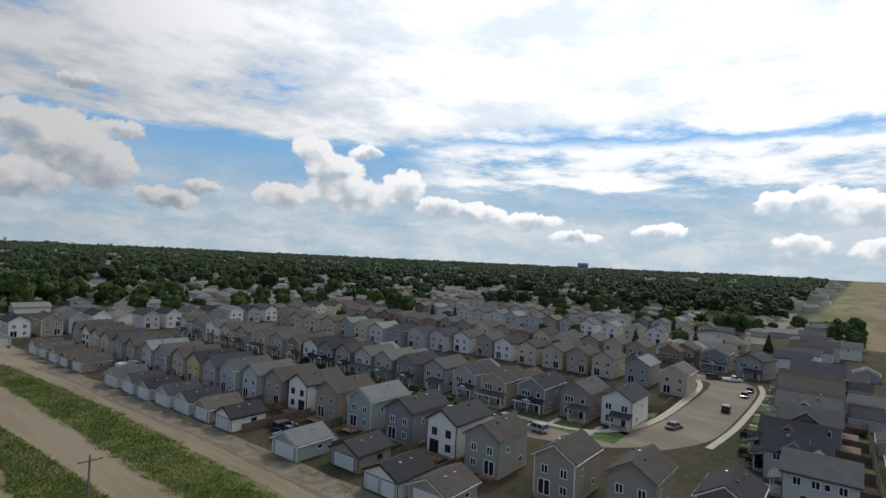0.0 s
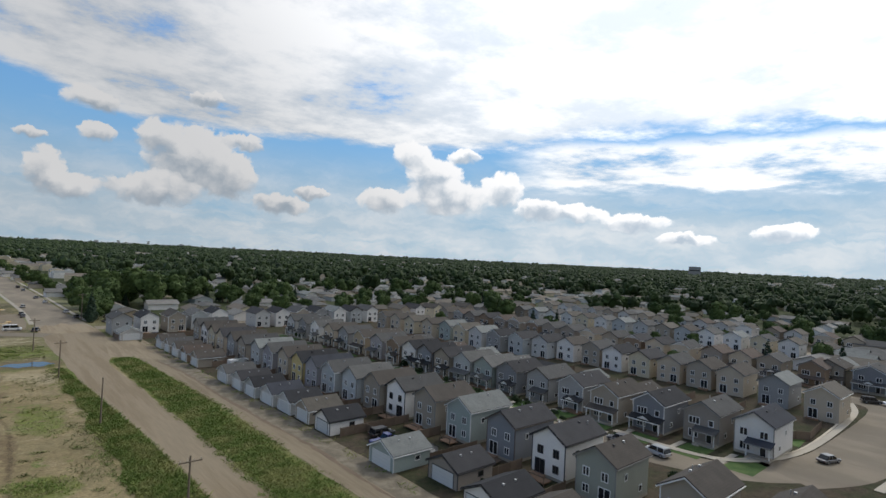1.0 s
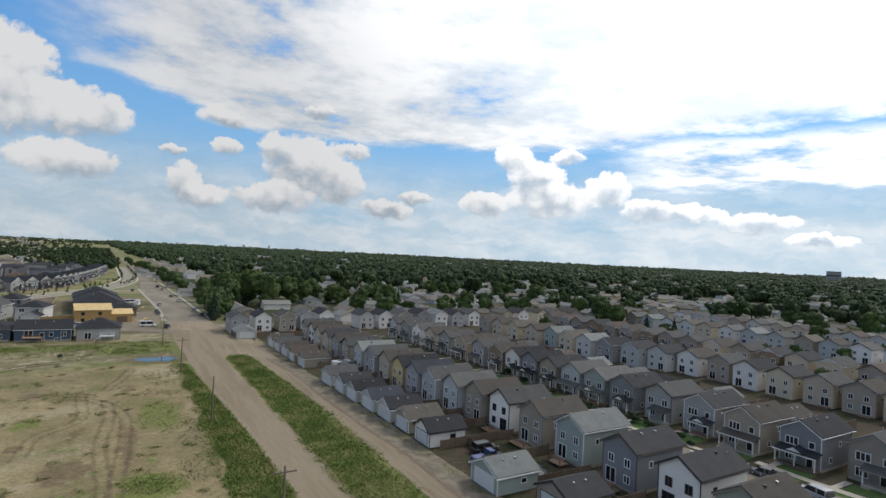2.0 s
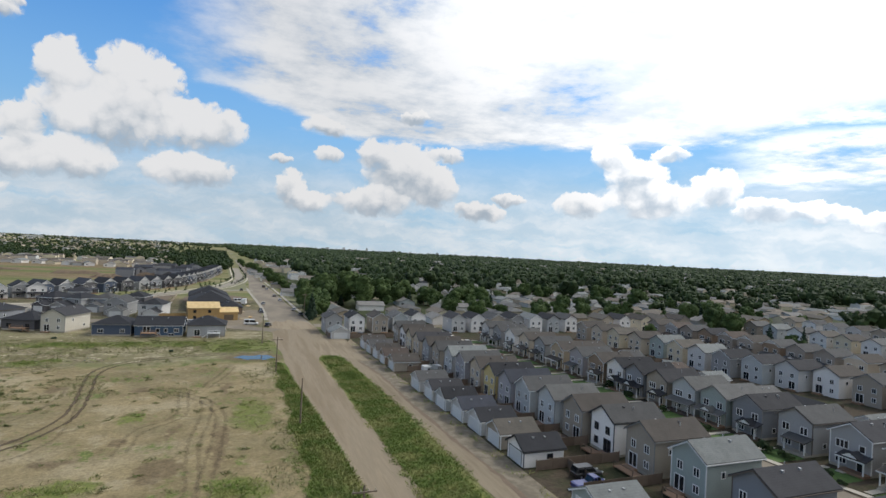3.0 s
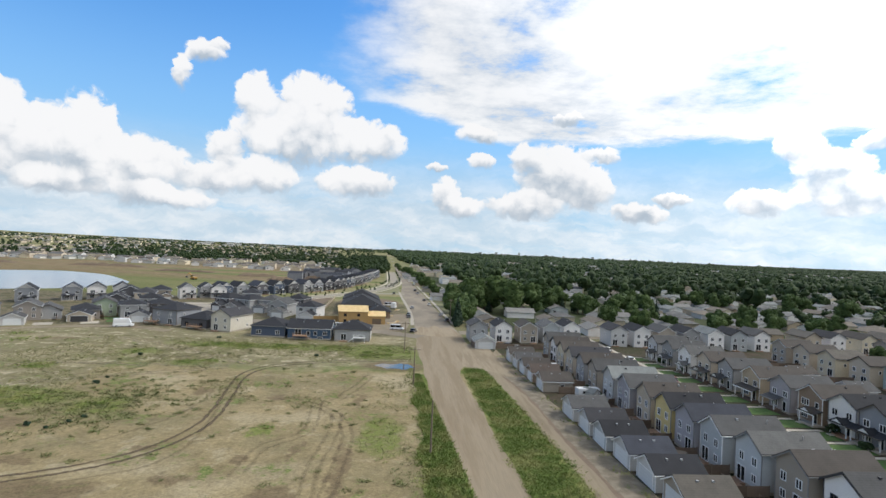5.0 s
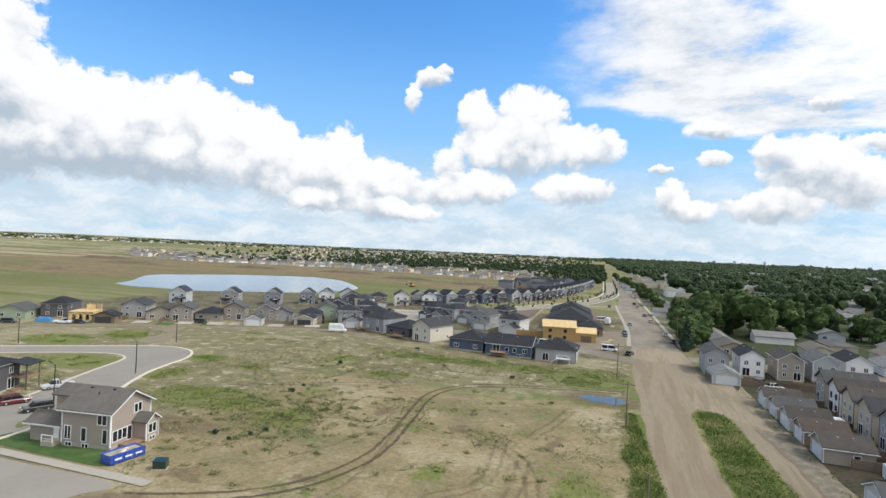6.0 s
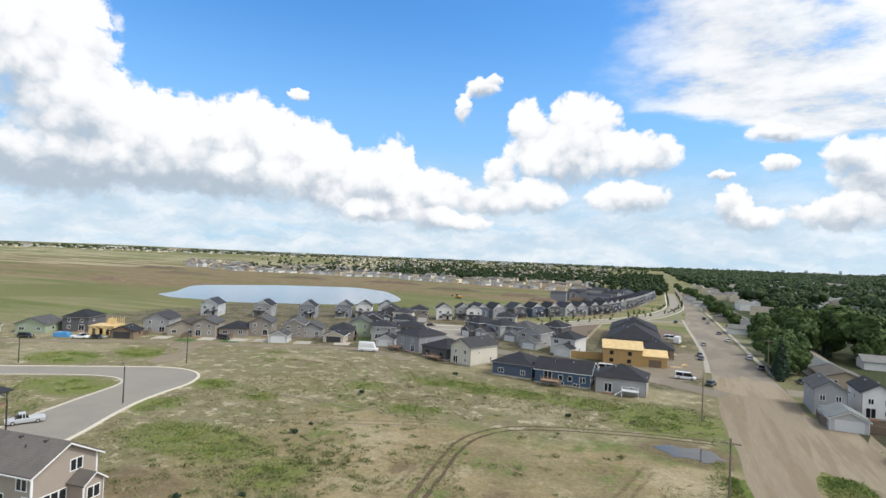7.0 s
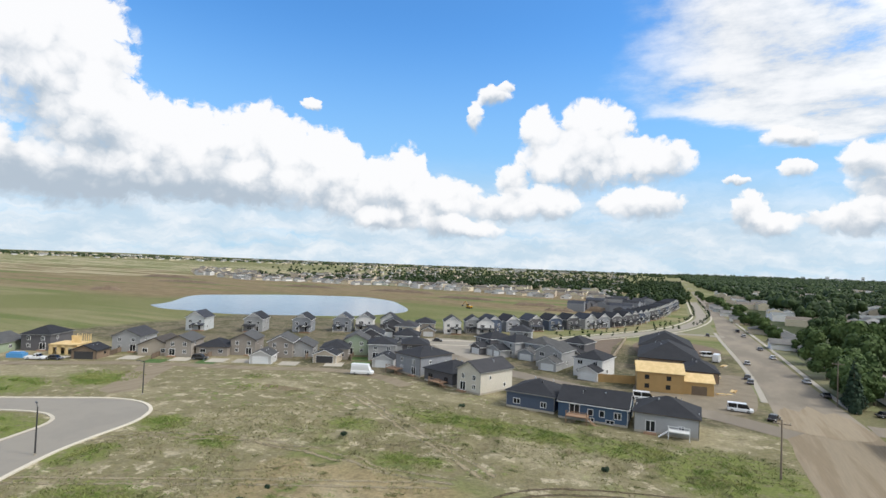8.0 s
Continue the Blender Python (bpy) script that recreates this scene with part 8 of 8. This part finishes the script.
woods("far_tree_belt", belt_spots(), "belt of dark green trees behind far houses", 6)
sapling = random.Random(66)
spots = []
for side in (-5.3, 5.3):
    for x, y in offset(NEW_STREET, side)[::3]:
        if y > 335 and sapling.random() < 0.8:
            spots.append((x, y, sapling.uniform(3.4, 5.8), sapling.uniform(0.55, 0.95), 40, 0.26))
woods("street_saplings", spots, "young street trees along the new street", 7)

# ---- weeds and scrub ----
def blades(name, spots, mat, label, seed, per=4):
    """Tufts of leaning blades at spots (x, y, z, height, spread)."""
    r = np.random.default_rng(seed)
    p = np.repeat(np.array(spots), per, 0)
    n = len(p)
    w = r.uniform(0, 6.283, n)
    side = np.stack([np.cos(w), np.sin(w), 0 * w], 1)
    lean = np.stack([r.normal(size=n), r.normal(size=n), 0 * w], 1) * (p[:, 4] * 1.1)[:, None]
    root = p[:, :3] + np.stack([r.normal(size=n), r.normal(size=n), 0 * w], 1) * (p[:, 4] * 0.5)[:, None]
    root[:, 2] -= 0.05
    h = p[:, 3] * r.uniform(0.6, 1.2, n)
    top = root + lean + np.stack([0 * h, 0 * h, h], 1)
    wd = (p[:, 4] * r.uniform(0.2, 0.45, n))[:, None]
    quads = np.stack([root - side * wd * 0.6, root + side * wd * 0.6, top + side * wd * 0.5, top - side * wd * 0.35], 1)
    tagged(new(name, tuft_mesh(name, quads, mat)), label, "weeds", kind="stuff")


r = random.Random(101)
STREET_MID = [(-143, 153.8), (-119, 166.3), (-104, 171), (-95.6, 163), (-93, 153), (-88.4, 142.8), (-83.2, 132.5), (-79, 121), (-77, 108), (-77, 60)]
spots = []
for i in range(30000):
    y = r.uniform(20, 181)
    x = r.uniform(36.2, 45.2 - max(0, y - 120) * 0.06)
    if y > 174 and (x - 39) ** 2 + (y - 174) ** 2 > 42:
        continue
    if x > 44 - max(0, y - 120) * 0.06 and r.random() < 0.6:
        continue
    spots.append((x, y, 0.0, r.uniform(0.12, 0.34) * (1.8 if r.random() < 0.06 else 1), r.uniform(0.16, 0.3)))
for i in range(18000):
    y = r.uniform(30, 171)
    edge = 30.3 - 0.015 * (y - 60) - 0.000415 * max(0.0, y - 60) ** 2
    x = r.uniform(22.4 + 0.9 * math.sin(y * 0.31) * math.sin(y * 0.117), max(23.4, edge - 0.3))
    spots.append((x, y, relief_at(x, y), r.uniform(0.18, 0.55), r.uniform(0.2, 0.38)))
for i in range(3600):
    y = r.uniform(60, 178)
    k = r.randrange(3)
    x = (22.3 - abs(r.gauss(0, 0.9)), 36.0 - abs(r.gauss(0, 0.35)), 45.0 - max(0, y - 120) * 0.06 + abs(r.gauss(0, 0.5)))[k]
    if noise.noise((x * 0.3, y * 0.3, 2.2)) > -0.1:
        spots.append((x, y, relief_at(x, y), r.uniform(0.1, 0.3), r.uniform(0.16, 0.34)))
blades("verge_weeds", spots, WEED, "thick green weeds along the road verges", 1)
spots, dry = [], []
for i in range(60000):
    x, y = r.uniform(-85, 22), r.uniform(70, 214)
    if -72 < x < -44 and 104 < y < 124 or (x - 17) ** 2 + (y - 180) ** 2 < 90:
        continue
    if x < -68 and from_line(x, y, STREET_MID) < 9.0 or x < -40 and y < 109:
        continue
    n = noise.noise((x * 0.045, y * 0.045, 1.7)) + 0.6 * noise.noise((x * 0.16, y * 0.16, 7.7))
    far = 0.32 if y > 182 or x < -30 else -0.10
    far += 0.5 * any(((x - cx) / rx) ** 2 + ((y - cy) / ry) ** 2 < 1.2 for cx, cy, rx, ry in GREENS)
    if n + far < 0.16:
        continue
    if far > 0.35 and y < 136 and r.random() < 0.5:
        continue
    (spots if r.random() < (0.85 if far > 0.4 else 0.22 if far > 0 else 0.45) else dry).append((x, y, relief_at(x, y), r.uniform(0.08, 0.34), r.uniform(0.16, 0.36)))
blades("lot_weeds", spots, WEED_LOT, "low green weeds scattered over the lot", 2, 3)
blades("dry_weeds", dry, WEED_DRY, "dry yellow weeds scattered over the lot", 3, 3)
spots = []
for cx, cy, rx, ry in GREENS:
    for i in range(int(rx * ry * 34)):
        u, v = r.gauss(0, 0.62), r.gauss(0, 0.62)
        x, y = cx + u * rx, cy + v * ry
        if noise.noise((x * 0.22, y * 0.22, 5.5)) + 0.5 * noise.noise((x * 0.6, y * 0.6, 1.5)) < -0.05 + 0.35 * (u * u + v * v):
            continue
        if u * u + v * v < 2.2 and from_line(x, y, TRACK) > 2.0 and from_line(x, y, STREET_MID) > 9.2:
            spots.append((x, y, relief_at(x, y), r.uniform(0.12, 0.38), r.uniform(0.14, 0.26)))
blades("lush_grass", spots, WEED, "lush patches of long green grass", 21)
# scattered dark clumps
spots = []
for i in range(420):
    x, y = (r.gauss(-38, 9), r.gauss(138, 10)) if i < 220 else (r.uniform(-60, 20), r.uniform(84, 212))
    if -72 < x < -47 and 104 < y < 124 or from_line(x, y, TRACK) < 2.2 or x < -40 and y < 109:
        continue
    s0 = r.uniform(0.5, 1.3)
    for k in range(14):
        spots.append((x + r.gauss(0, 0.4 * s0), y + r.gauss(0, 0.35 * s0), relief_at(x, y), r.uniform(0.1, 0.32) * s0, 0.3 * s0))
blades("weed_clumps", spots, WEED_LOT, "scattered dark clumps of weeds", 12)
spots = []
for i in range(9000):
    x, y = r.uniform(-150, -88), r.uniform(135, 215)
    if from_line(x, y, STREET_MID) < 9.5:
        continue
    n = noise.noise((x * 0.06, y * 0.06, 4.7))
    if n < 0.05 or abs(y - (x + 143) * 0.66 - 150) < 16 or math.hypot(x + 103, y - 166) < 22 or y > 178 + (x + 181) * 0.55 - 6:
        continue
    spots.append((x, y, 0.0, r.uniform(0.15, 0.4), r.uniform(0.2, 0.4)))
if spots:
    blades("field_weeds", spots, WEED, "patches of tall green weeds", 4)


def bush(x, y, s, seed):
    q = np.random.default_rng(seed)
    lumps = [(q.uniform(-0.5, 0.5) * s, q.uniform(-0.5, 0.5) * s, s * 0.45, s * q.uniform(0.4, 0.6)) for _ in range(4)]
    root = thing("bush", pose(x, y, relief_at(x, y)), "small dark scrubby bush on sandy ground", "bush", "bushes on the lot")
    part("leaves", tuft_mesh("leaves", leaf_cloud(q, lumps, 120, 0.16), NEEDLE), None, root)
    part("stem", Shape().tube((0, 0, -0.1), (0, 0, s * 0.5), 0.05, 0.03, 5), BARK, root)


for i, (x, y, s) in enumerate(((-42.5, 126.5, 0.8), (-46.7, 153.8, 0.85), (-51.3, 183.0, 0.85), (-47.3, 159.5, 0.45), (-41.0, 214.5, 0.8), (-6.0, 192.4, 0.7), (-39.0, 125.2, 0.4), (-37.3, 128.6, 0.4), (-36.2, 131.1, 0.45))):
    bush(x, y, s, 200 + i)


def shrub(k):
    q = np.random.default_rng(300 + k)
    lumps = [(q.uniform(-0.6, 0.6), q.uniform(-0.6, 0.6), q.uniform(0.5, 1.3), q.uniform(0.5, 0.8)) for _ in range(5)]
    root = thing("shrub", pose(0, 0, -500), "leafy dark green garden shrub beside the house", "shrub", "shrubs in the yards")
    part("leaves", tuft_mesh("leaves", leaf_cloud(q, lumps, 260, 0.2), LEAF), None, root)
    return root


SHRUBS = [shrub(k) for k in range(3)]
for i in range(80):
    row = r.randrange(5)
    y = r.uniform(40, 205)
    x = (r.uniform(61, 65.5), r.uniform(83.5, 88), r.uniform(99.5, 103.5), r.uniform(121, 147), r.uniform(171, 180))[row]
    if row == 4:
        x, y = r.uniform(100, 200), r.choice((r.uniform(-2, 3), r.uniform(13, 18)))
    s = r.uniform(0.5, 1.3)
    copy_thing(SHRUBS[i % 3], Matrix.Translation((x, y, 0)) @ Matrix.Rotation(r.uniform(0, 6), 4, "Z") @ Matrix.Scale(s, 4))
drop_templates(SHRUBS)
spots = []
for y in np.arange(48, 205, 0.05):
    if r.random() < 0.22 + 0.3 * math.sin(y * 0.8):
        spots.append((r.gauss(53.2, 0.8) - max(0, y - 70) * 0.018, y, 0.0, r.uniform(0.12, 0.4), r.uniform(0.15, 0.3)))
blades("lane_weeds", spots, WEED, "weeds along the garage fronts", 9)
